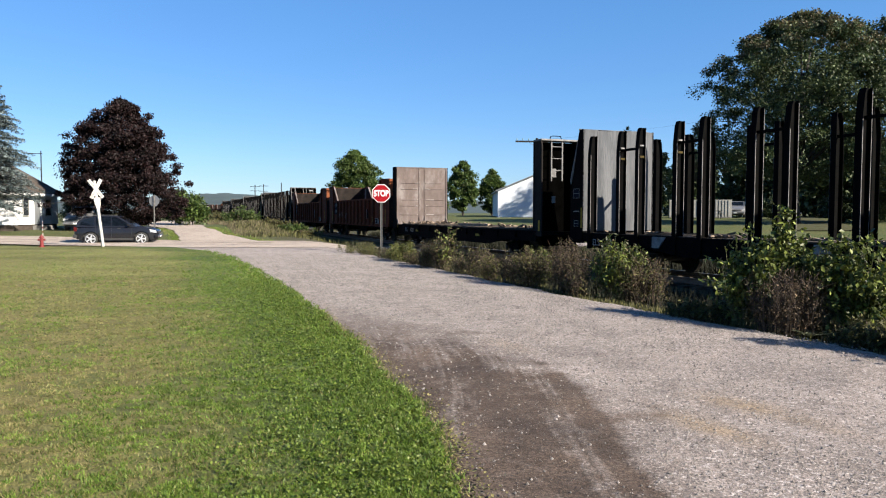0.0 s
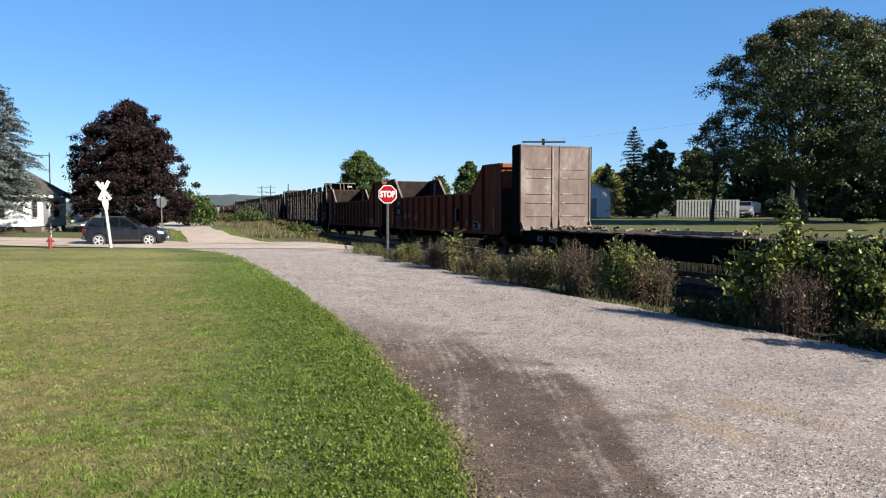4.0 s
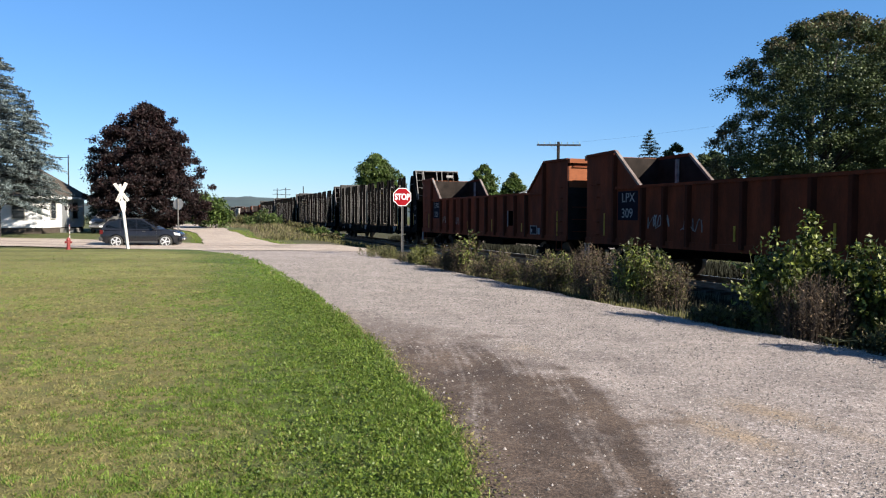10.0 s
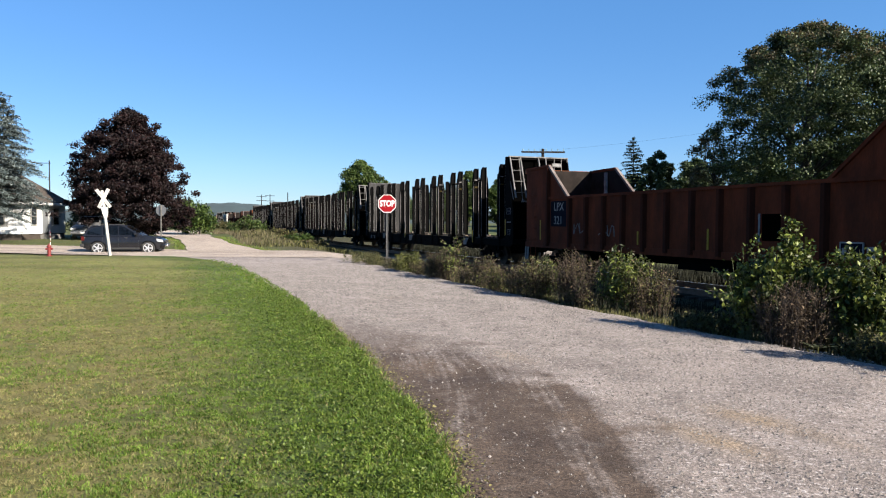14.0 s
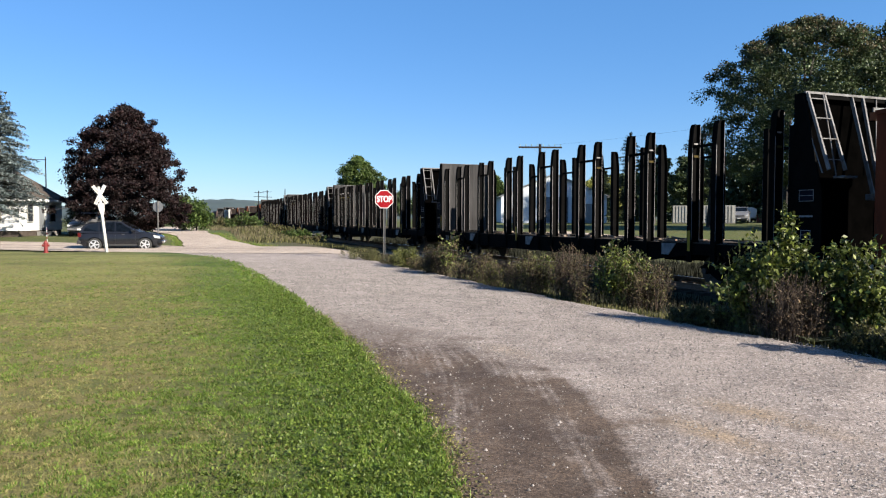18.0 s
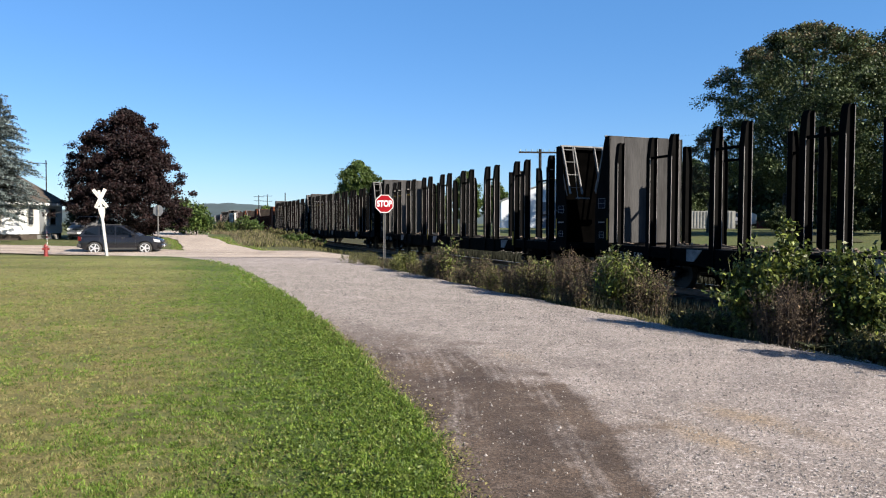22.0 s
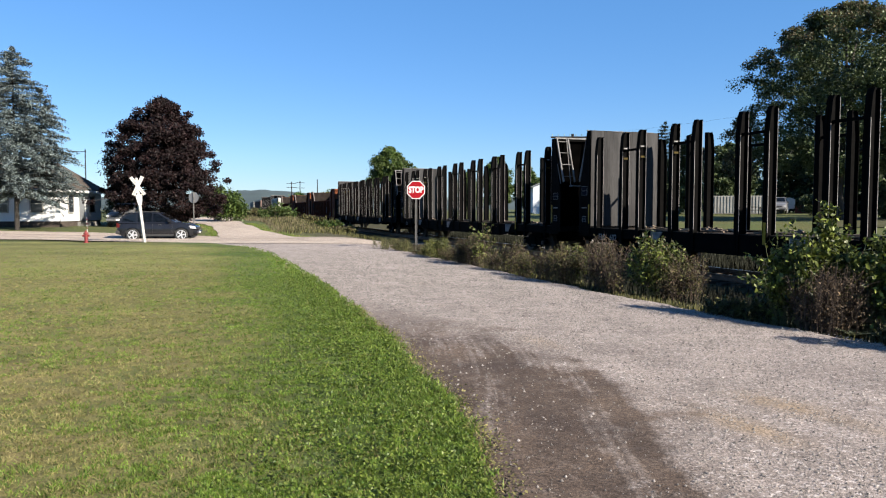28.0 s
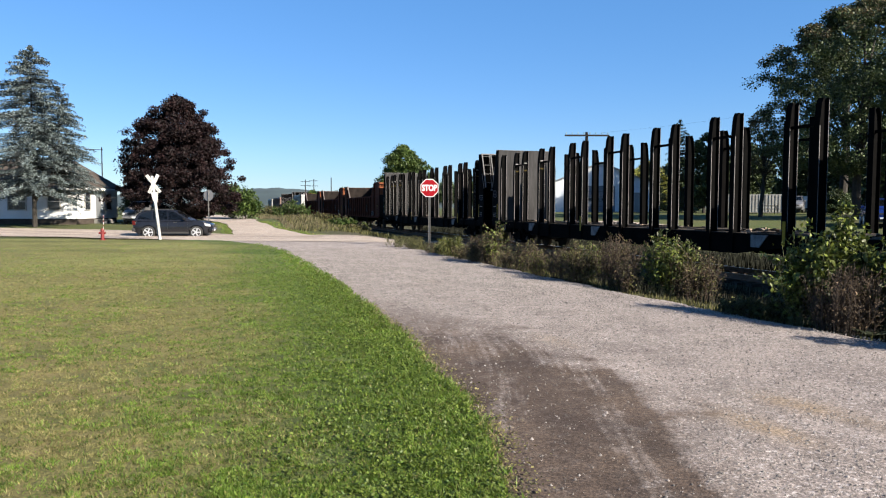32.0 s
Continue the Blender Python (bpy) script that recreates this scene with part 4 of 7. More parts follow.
def log_car(s, rear_mat, label, name="log_car", text=True, tags=()):
    car = freight_root(name, s, label, "log car")
    # sills and deck
    bm = boxes((-0.5, 22.95, -0.28, 0.28, 0.62, 1.12), (-0.6, 23.05, -1.35, 1.35, 0.95, 1.13))
    for side in (1, -1):
        y0, y1 = sorted((side * 1.40, side * 1.33))
        prism(bm, [(-0.5, 0.86), (3.4, 0.86), (5.2, 0.62), (17.3, 0.62), (19.1, 0.86), (22.95, 0.86), (22.95, 1.16), (-0.5, 1.16)], y0, y1)
        for k in range(9):
            x = 1.4 + 2.45 * k
            prism(bm, [(x, 0.66), (x + 0.9, 0.66), (x + 0.9, 1.2), (x, 1.2)], *sorted((side * 1.2, side * 0.2)))
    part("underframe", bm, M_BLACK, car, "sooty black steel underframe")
    for k in range(14):
        part("deck_plate", boxes((0.12 + 1.6 * k, 1.66 + 1.6 * k, -1.32, 1.32, 1.13, 1.17 + 0.01 * (k % 3))), M_DECK, car)
    for k in (0, 3, 5):
        bm = bmesh.new()
        prism(bm, [(4.0 + 2.77 * k, 1.14), (4.6 + 2.77 * k, 1.14), (4.6 + 2.77 * k, 0.82), (4.3 + 2.77 * k, 0.82)], 1.402, 1.43)
        part("gusset", bm, M_EDGE, car, "worn grey gusset plate")
    me = edge = None
    for k, x in enumerate(PAIRS):
        for side in (1, -1):
            if me is None:
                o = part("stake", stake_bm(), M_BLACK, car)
                me = o.data
                e = part("worn_edge", boxes((-0.090, -0.086, -0.014, -0.002, 1.25, 3.72), (-0.090, -0.086, -0.262, -0.252, 1.25, 4.3)), M_EDGE, o)
                edge = e.data
                yel = part("reflector", boxes((-0.094, -0.087, -0.20, -0.05, 3.46, 3.52)), M_TAG, o).data
                whi = part("white_mark", boxes((-0.094, -0.087, -0.18, -0.05, 3.80, 3.84)), M_EDGE, o).data
            else:
                o = new("stake", me)
                o.parent = car
                e = new("worn_edge", edge)
                e.parent = o
                if k in tags and side > 0:
                    r = new("reflector", yel)
                    r.parent = o
                    r = new("white_mark", whi)
                    r.parent = o
            o.matrix_local = pose(x, side * 1.44, 0, 0, 0, 0 if side > 0 else 180)
    for k in range(1, 15, 2):
        for side in (1, -1):
            b = boxes((PAIRS[k] + 0.012, PAIRS[k + 1] - 0.012, side * 1.3 - 0.03, side * 1.3 + 0.03, 3.72, 3.79))
            part("spreader_bar", b, M_BLACK, car)
    for k in (2, 9):
        y0 = 1.445
        part("reflector", boxes((PAIRS[k] - 0.05, PAIRS[k] + 0.05, y0, y0 + 0.005, 0.95, 1.5)), M_YELLOW, car, "yellow reflector strip")
    bulkhead(car, 0.05, -1, 3.42, M_GREYWOOD, lean=0.75)
    bulkhead(car, 22.16, 1, 3.45, rear_mat, boards=5, lean=0.75)
    lit = np.random.default_rng(int(s) % 97 + 5)
    bm = bmesh.new()
    for k in range(90):
        x, y = lit.uniform(0.5, 22.2), lit.uniform(-1.2, 1.2)
        g, ln = lit.uniform(0, 6.3), lit.uniform(0.1, 0.5)
        beam(bm, (x, y, 1.19), (x + ln * math.cos(g), y + ln * math.sin(g) * 0.4, 1.20 + lit.uniform(0, 0.06)), lit.uniform(0.03, 0.1), lit.uniform(0.02, 0.05))
    tagged(part("bark_litter", bm, M_BARK_CHIP, car, "scattered bark and broken branches"), kind="stuff")
    for x in (2.3, 20.2):
        bogie(car, x)
    coupler(car, -0.6, -1)
    coupler(car, 23.05, 1)
    return car


def bulkhead_flat(s):
    car = freight_root("bulkhead_flatcar", s, "empty black flatcar with brown steel end wall and littered deck", "flatcar")
    ln = 17.15
    bm = boxes((0, ln, -0.3, 0.3, 0.55, 1.05), (-0.36, ln + 0.36, -1.38, 1.38, 0.98, 1.12))
    for side in (1, -1):
        y0, y1 = sorted((side * 1.45, side * 1.38))
        prism(bm, [(0, 0.74), (2.6, 0.74), (4.3, 0.50), (12.8, 0.50), (14.5, 0.60), (ln, 0.60), (ln, 1.16), (0, 1.16)], y0, y1)
        box(bm, 0, ln, *sorted((side * 1.44, side * 1.50)), 1.10, 1.16)
    part("underframe", bm, M_BLACK, car, "sooty black steel side sills")
    for k in range(42):
        part("deck_plank", boxes((0.7 + 0.375 * k, 1.06 + 0.375 * k, -1.38, 1.38, 1.12, 1.19 + 0.012 * ((k * 7) % 3))), M_DECK, car)
    for k in range(9):
        part("stake_pocket", boxes((1.6 + 1.65 * k, 1.8 + 1.65 * k, 1.45, 1.53, 0.86, 1.13)), M_BLACK, car)
    # leading end: dark frame seen from its back, with a short ladder
    F = -0.35
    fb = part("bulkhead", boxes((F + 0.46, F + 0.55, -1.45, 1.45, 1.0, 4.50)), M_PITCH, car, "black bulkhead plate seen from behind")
    for side in (1, -1):
        ch = bmesh.new()
        prism(ch, [(F - 0.06, 0.95), (F + 0.60, 0.95), (F + 0.60, 4.52), (F + 0.12, 4.52), (F + 0.0, 4.48), (F - 0.06, 4.36)], *sorted((side * 1.45, side * 1.40)))
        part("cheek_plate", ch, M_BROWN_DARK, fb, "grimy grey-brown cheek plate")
    part("top_beam", boxes((F - 0.02, F + 0.60, -1.44, 1.44, 4.525, 4.585)), M_EDGE, fb, "pale worn top beam")
    for y in (-0.15, -0.75):
        part("back_post", boxes((F + 0.05, F + 0.46, y - 0.05, y + 0.05, 1.1, 4.50)), M_BLACK, fb)
    lad = bmesh.new()
    for y in (0.56, 1.02):
        beam(lad, (F - 0.02, y, 4.48), (F - 0.02, y, 3.02), 0.05, 0.05)
    for z in (3.42, 3.86, 4.30):
        beam(lad, (F - 0.03, 0.56, z), (F - 0.03, 1.02, z), 0.03, 0.03)
    part("ladder", lad, M_STRUT, fb, "pale steel ladder")
    part("plate", boxes((F - 0.04, F - 0.02, 0.82, 1.00, 3.16, 3.48)), M_STRUT, fb, "small grey plate")
    part("plate", boxes((F - 0.04, F - 0.02, 0.84, 1.00, 2.20, 2.46)), M_STRUT, fb, "small grey plate")
    part("reflector", boxes((F + 0.06, F + 0.18, 1.451, 1.456, 1.15, 1.55)), M_YELLOW, fb, "yellow reflector")
    hoop = bmesh.new()
    for p, q in (((F + 0.05, 0.55, 4.58), (F + 0.05, 0.6, 4.70)), ((F + 0.05, 0.6, 4.70), (F + 0.05, 1.0, 4.70)), ((F + 0.05, 1.0, 4.70), (F + 0.05, 1.05, 4.58))):
        beam(hoop, p, q, 0.025, 0.025)
    part("grab_hoop", hoop, M_BLACK, fb, "thin steel grab hoop")
    # trailing end: brown ribbed plate
    x = ln - 0.27
    b = part("end_wall", boxes((x, x + 0.05, -1.60, 1.60, 1.14, 4.55)), M_BROWN, car, "weathered brown steel end wall with ribs and centre post")
    fr = bmesh.new()
    for side in (1, -1):
        prism(fr, [(x - 0.02, 0.9), (x + 0.64, 0.9), (x + 0.64, 4.50), (x + 0.58, 4.56), (x - 0.02, 4.56)], *sorted((side * 1.60, side * 1.65)))
    box(fr, x + 0.05, x + 0.64, -1.60, 1.60, 4.46, 4.56)
    for y in (-0.9, 0, 0.9):
        box(fr, x + 0.05, x + 0.3, y - 0.06, y + 0.06, 1.1, 4.46)
    part("wall_frame", fr, M_BLACK, b, "deep sooty side frame")
    post = bmesh.new()
    for y in (0.17, -0.17):
        box(post, x - 0.035, x, y - 0.028, y + 0.028, 1.9, 4.54)
    prism(post, [(x - 0.12, 1.17), (x, 1.17), (x, 1.95)], 0.14, 0.19)
    prism(post, [(x - 0.12, 1.17), (x, 1.17), (x, 1.95)], -0.19, -0.14)
    part("centre_post", post, M_BROWN, b)
    for z in (1.72, 2.25, 2.61, 3.25, 3.61):
        for y0, y1 in ((0.24, 1.34), (-1.34, -0.24)):
            bm = bmesh.new()
            prism(bm, [(x - 0.005, z - 0.03), (x - 0.032, z - 0.012), (x - 0.032, z + 0.012), (x - 0.005, z + 0.03)], y0, y1)
            part("rib", bm, M_BROWN, b)
            q0, q1 = (0.26, 0.30 + 0.16 * (z * 7 % 3)) if y0 > 0 else (-0.34 - 0.2 * (z * 5 % 2.2), -0.26)
            part("scuff", boxes((x - 0.036, x - 0.031, q0, q1, z - 0.010, z + 0.014)), M_SCUFF, b, "bare scuffed metal on a rib")
    edge = boxes((x - 0.04, x + 0.0, 1.54, 1.60, 1.2, 4.55), (x - 0.04, x, -1.60, -1.54, 1.2, 4.55), (x - 0.02, x + 0.0, -1.54, 1.54, 4.5, 4.55))
    prism(edge, [(x - 0.3, 1.17), (x, 1.17), (x, 1.6)], 1.53, 1.58)
    prism(edge, [(x - 0.3, 1.17), (x, 1.17), (x, 1.6)], -1.58, -1.53)
    part("wall_edge", edge, M_BROWN, b)
    part("scuff", boxes((x - 0.042, x - 0.036, 0.145, 0.16, 1.95, 4.4)), M_SCUFF, b, "bare scuffed edge of the post")
    part("reflector", boxes((ln - 0.25, ln - 0.1, 1.512, 1.517, 0.95, 1.3)), M_YELLOW, car, "yellow reflector")
    part("reflector", boxes((13.45, 13.85, 1.452, 1.457, 0.80, 0.90)), M_YELLOW, car, "yellow reflector")
    part("reflector", boxes((5.2, 5.65, 1.452, 1.457, 0.80, 0.90)), M_YELLOW, car, "yellow reflector")
    lettering("ELS", 0.30, M_WHITEPAINT, car, pose(15.5, 1.458, 0.86, 90, 0, 180))
    lettering("5224", 0.30, M_WHITEPAINT, car, pose(14.5, 1.458, 0.86, 90, 0, 180))
    lit = np.random.default_rng(3)
    bm = bmesh.new()
    for k in range(120):
        xx, y = lit.uniform(0.8, 16.5), lit.uniform(-1.3, 1.3)
        if k < 50:
            xx = 16.6 - abs(lit.normal(0, 0.8))
        g, q = lit.uniform(0, 6.3), lit.uniform(0.1, 0.6)
        beam(bm, (xx, y, 1.23), (xx - q * abs(math.cos(g)), y + q * math.sin(g) * 0.5, 1.24 + lit.uniform(0, 0.12)), lit.uniform(0.03, 0.12), lit.uniform(0.02, 0.06))
    beam(bm, (6.0, 0.6, 1.27), (8.6, 1.0, 1.27), 0.16, 0.12)
    tagged(part("bark_litter", bm, M_BARK_CHIP, car, "scattered bark and a broken plank"), kind="stuff")
    for x in (2.2, ln - 2.3):
        bogie(car, x)
    coupler(car, 0, -1)
    coupler(car, ln, 1)
    return car


def gondola(s, number, label, near=True):
    car = freight_root("gondola", s, label, "gondola")
    ln, y1 = 17.07, 1.46
    lo, chord, top = 0.98, 2.76, 3.92
    # sides with raised ends
    outline = [(0, lo), (ln, lo), (ln, top), (ln - 1.75, top + 0.03), (ln - 3.15, chord), (3.25, chord), (1.8, top + 0.03), (0, top)]
    for side in (1, -1):
        bm = bmesh.new()
        prism(bm, outline, *sorted((side * (y1 - 0.03), side * y1 - side * 0.0)))
        o = part("side_wall", bm, M_RUST, car, "rusty oxide-red side wall with raised ends")
        if side < 0:
            # Added thin plate: the inner face's shade put into its dark colour.
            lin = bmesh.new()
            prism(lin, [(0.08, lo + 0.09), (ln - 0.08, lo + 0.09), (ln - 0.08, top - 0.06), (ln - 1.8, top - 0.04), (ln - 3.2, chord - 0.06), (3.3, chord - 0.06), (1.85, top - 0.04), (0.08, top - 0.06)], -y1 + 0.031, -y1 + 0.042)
            part("inner_shade_plate", lin, M_INNER, o, "thin dark plate painting shade on the inner face")
        a = [(0, top), (1.8, top + 0.03), (3.25, chord), (ln - 3.15, chord), (ln - 1.75, top + 0.03), (ln, top)]
        # The sun-facing slope gets a paler chord: sunlight put into its colour.
        cap, worn = bmesh.new(), bmesh.new()
        for k, (p, q) in enumerate(zip(a, a[1:])):
            beam(worn if k == 3 else cap, (p[0], side * (y1 - 0.005), p[1]), (q[0], side * (y1 - 0.005), q[1]), 0.11, 0.08)
        part("top_chord", cap, M_RUST, o)
        part("slope_chord", worn, M_BROWN, o, "chord paled as painted sunlight on the slope")
        for x0, x1 in ((1.80, 3.25), (ln - 3.15, ln - 1.80)):
            part("waist_rail", boxes((x0, x1, *sorted((side * y1, side * (y1 + 0.07))), chord - 0.05, chord + 0.04)), M_RUST, o)
        part("sill", boxes((0, ln, *sorted((side * y1, side * (y1 + 0.05))), lo - 0.06, lo + 0.14)), M_RUST, o)
        xs = [1.75 + 0.02] + [3.3 + 1.045 * k for k in range(11)] + [ln - 1.77]
        for x in xs:
            bm = bmesh.new()
            prism(bm, [(x - 0.10, side * y1), (x - 0.05, side * (y1 + 0.12)), (x + 0.05, side * (y1 + 0.12)), (x + 0.10, side * y1)], lo + 0.02, chord - 0.05 if 2 < x < ln - 2 else top - 0.05, "z")
            part("rib", bm, M_RIB, o, "darker pressed-steel rib")
    part("floor", boxes((0.05, ln - 0.05, -1.4, 1.4, lo, lo + 0.08)), M_RUST, car)
    part("underframe", boxes((0, ln, -0.3, 0.3, 0.6, lo), (2.6, ln - 2.6, -1.2, 1.2, lo - 0.14, lo), (6.5, 8.5, 0.4, 1.1, 0.55, 0.92)), M_BLACK, car, "black centre sill and brake gear")
    # Leading end: dark wall and orange panels paint shade below a sunlit top.
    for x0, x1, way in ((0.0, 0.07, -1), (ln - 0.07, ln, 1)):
        e = part("end_wall", boxes((x0, x1, -1.43, 1.43, lo, top)), M_BROWN_DARK if way < 0 else M_INNER, car, "end wall darkened with painted shade" if way < 0 else "worn brown end wall toned dark for shade")
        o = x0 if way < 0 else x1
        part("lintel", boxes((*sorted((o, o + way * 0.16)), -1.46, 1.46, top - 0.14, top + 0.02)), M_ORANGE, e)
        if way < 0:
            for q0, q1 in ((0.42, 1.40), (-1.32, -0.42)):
                part("sunlit_panel", boxes((o - 0.012, o - 0.001, q0, q1, top - 1.02, top - 0.15)), M_ORANGE, e, "orange panel painting sunlight on the end wall's top")
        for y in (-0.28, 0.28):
            part("end_post", boxes((*sorted((o, o + way * 0.18)), y - 0.17, y + 0.17, lo - 0.1, top - 0.14)), M_BROWN_DARK, e, "end post darkened with painted shade")
        for z in (top - 0.25, top - 0.78, lo + 0.3, lo + 0.75, lo + 1.2):
            bm = bmesh.new()
            beam(bm, (o + way * 0.1, 0.6, z), (o + way * 0.1, 1.25, z), 0.03, 0.03)
            for y in (0.6, 1.25):
                beam(bm, (o, y, z), (o + way * 0.115, y, z), 0.03, 0.03)
            part("grab_iron", bm, M_RUST, e)
    for x in (0.35, ln - 0.8):
        for k in range(5):
            z = lo + 0.25 + 0.42 * k
            bm = bmesh.new()
            beam(bm, (x, y1 + 0.09, z), (x + 0.45, y1 + 0.09, z), 0.025, 0.025)
            for q in (0, 0.45):
                beam(bm, (x + q, y1, z), (x + q, y1 + 0.1, z), 0.025, 0.025)
            part("ladder_rung", bm, M_RUST, car)
        part("stirrup", boxes((x, x + 0.45, y1, y1 + 0.05, lo - 0.42, lo - 0.38), (x, x + 0.03, y1, y1 + 0.03, lo - 0.42, lo), (x + 0.42, x + 0.45, y1, y1 + 0.03, lo - 0.42, lo)), M_RUST, car)
    part("grab_bar", boxes((ln - 0.32, ln - 0.26, y1 + 0.06, y1 + 0.1, lo - 0.55, lo - 0.06), (ln - 0.02, ln + 0.04, y1 + 0.0, y1 + 0.04, lo - 0.55, lo - 0.06)), M_WHITEPAINT, car, "white handrail")
    part("paint_patch", boxes((ln - 3.02, ln - 1.93, y1 + 0.004, y1 + 0.008, 1.72, chord - 0.12)), M_BLUEPATCH, car, "navy paint patch behind the lettering")
    if number:
        lettering("LPX", 0.42, M_WHITEPAINT, car, pose(ln - 2.5, y1 + 0.011, 2.42, 90, 0, 180))
        lettering(number, 0.42, M_WHITEPAINT, car, pose(ln - 2.45, y1 + 0.011, 1.93, 90, 0, 180))
        if number == "309":
            for q in range(4):
                bm = bmesh.new()
                last = None
                for w in range(9):
                    a = 0.75 * w + q
                    c = Vector((ln - 3.85 - 0.2 * q - 0.07 * math.cos(a) - 0.008 * w, y1 + 0.012, 1.72 + 0.17 * math.sin(a * 1.3 + q)))
                    if last:
                        beam(bm, last, c, 0.03, 0.006, (0, 1, 0))
                    last = c
                part("scrawl", bm, M_WHITEPAINT, car, "thin sprayed white scrawl")
    part("hatch", boxes((4.47, 5.05, y1 + 0.003, y1 + 0.02, 1.44, 2.07)), M_PITCH, car, "pitch-black plate on the side wall")
    part("hatch_bar", boxes((5.12, 5.16, y1 + 0.003, y1 + 0.03, 1.40, 2.08)), M_WHITEPAINT, car, "white bar beside the plate")
    part("placard", boxes((2.38, 2.88, y1 + 0.03, y1 + 0.045, 1.14, 1.44)), M_BLUEPATCH, car, "small data placard")
    part("placard_border", boxes((2.35, 2.91, y1 + 0.03, y1 + 0.05, 1.11, 1.14), (2.35, 2.91, y1 + 0.03, y1 + 0.05, 1.44, 1.47), (2.74, 2.85, y1 + 0.03, y1 + 0.052, 1.19, 1.34), (2.35, 2.38, y1 + 0.03, y1 + 0.05, 1.11, 1.47), (2.88, 2.91, y1 + 0.03, y1 + 0.05, 1.11, 1.47)), M_WHITEPAINT, car)
    part("placard", boxes((2.10, 2.28, y1 + 0.03, y1 + 0.045, 1.13, 1.38)), M_WHITEPAINT, car, "white data plate")
    for x, z0, z1 in ((0.72, 1.0, 2.04), (3.75, 1.2, 1.55), (6.85, 1.15, 1.7), (9.85, 1.2, 1.6), (15.9, 1.2, 1.95)):
        part("reflector", boxes((x, x + 0.07, y1 + 0.004, y1 + 0.012, z0, z1)), M_YELLOW, car, "yellow reflector strip")
    # spray-can scrawl: loops of thin paint
    for cx, cz, k in ((13.2, 1.65, 1), (11.6, 1.6, 2)):
        bm = bmesh.new()
        last = None
        for q in range(46):
            u = q / 45
            p = (cx - 0.55 + 1.0 * u + 0.09 * math.sin(17 * u + k), y1 + 0.006, cz + 0.16 * math.sin(29 * u + k) + 0.05 * math.sin(61 * u))
            if last and (q % 9):
                beam(bm, last, p, 0.012, 0.018)
            last = p
        part("scrawl", bm, M_EDGE, car, "thin pale spray-paint scrawl")
    # inner posts under the raised ends
    for x in (1.2, ln - 1.3):
        part("inner_post", boxes((x, x + 0.1, -1.38, -1.28, lo, top - 0.1)), M_EDGE, car, "pale worn inner post")
    for x in (2.1, ln - 2.1):
        bogie(car, x)
    coupler(car, 0, -1)
    coupler(car, ln, 1)
    return car


def hopper(s, ln, mat, label, name="covered_hopper", top=3.9):
    car = freight_root(name, s, label, "freight car")
    bm = bmesh.new()
    prism(bm, [(0.9, 1.0), (ln - 0.9, 1.0), (ln - 0.3, 1.9), (ln - 0.3, top - 0.25), (ln - 0.6, top), (0.6, top), (0.3, top - 0.25), (0.3, 1.9)], -1.45, 1.45)
    part("body", bm, mat, car)
    for k in range(int(ln / 1.4)):
        part("rib", boxes((0.9 + 1.4 * k, 1.02 + 1.4 * k, 1.45, 1.54, 1.2, top - 0.3)), mat, car)
    part("underframe", boxes((-0.2, ln + 0.2, -1.3, 1.3, 0.85, 1.0)), M_BLACK, car)
    lad = bmesh.new()
    for x in (0.4, 0.85):
        beam(lad, (x, 1.56, 1.0), (x, 1.56, top), 0.04, 0.04)
    for k in range(7):
        beam(lad, (0.4, 1.56, 1.2 + 0.4 * k), (0.85, 1.56, 1.2 + 0.4 * k), 0.03, 0.03)
    part("ladder", lad, M_BLACK, car)
    for x in (2.0, ln - 2.0):
        bogie(car, x)
    return car


railway()
LOG_LABEL = "black log car with rows of upright stakes, empty, grey end walls"
CARS = [
    log_car(-1.34, M_GREYPALE, "black log car with upright stakes and a pale grey end wall", tags=(12, 13, 14)),
    bulkhead_flat(24.0),
    gondola(42.94, "309", "rust-red open gondola with raised sloping ends"),
    gondola(61.36, "321", "rust-red open gondola with raised sloping ends, spray-painted"),
    log_car(80.42, M_GREYWOOD, LOG_LABEL, tags=(2, 3, 5)),
]


def another(car, s):
    c = copy_thing(car, pose(*on_track(s), 0, 0, 90 + math.degrees(TH)))
    CARS.append(c)
    return c


CARS.append(log_car(105.85, M_GREYWOOD, LOG_LABEL, tags=(12, 13, 14)))
for s in (130.94, 155.76):
    another(CARS[5], s)
CARS.append(gondola(180.0, "", "rust-red open gondola with sunlit orange end panels"))
for s in (198.4, 216.8):
    another(CARS[-1] if s < 202 else CARS[-2], s)
M_PALEGREY = plain("pale_grey_car_paint", (0.2109, 0.2109, 0.2009), (0.2611, 0.2611, 0.2461), 1.5, 0.6, bump=0.1, c=(0.1255, 0.1004, 0.0804), stain=0.5)
M_PINKISH = plain("faded_red_car_paint", (0.0904, 0.0552, 0.0452), (0.1306, 0.0854, 0.0703), 1.5, 0.7, bump=0.1)
CARS.append(hopper(238.4, 13.2, M_PALEGREY, "pale grey covered hopper with rust streaks"))
another(CARS[5], 254.6)
CARS.append(hopper(280.0, 22.0, M_PINKISH, "faded red boxcar with ribbed sides", "boxcar", 4.0))
CARS.append(hopper(304.0, 14.0, M_PALEGREY, "pale grey covered hopper in the distance"))
STARTS = [-1.34, 24.0, 42.94, 61.36, 80.42, 105.85, 130.94, 155.76, 180.0, 198.4, 216.8, 238.4, 254.6, 280.0, 304.0]


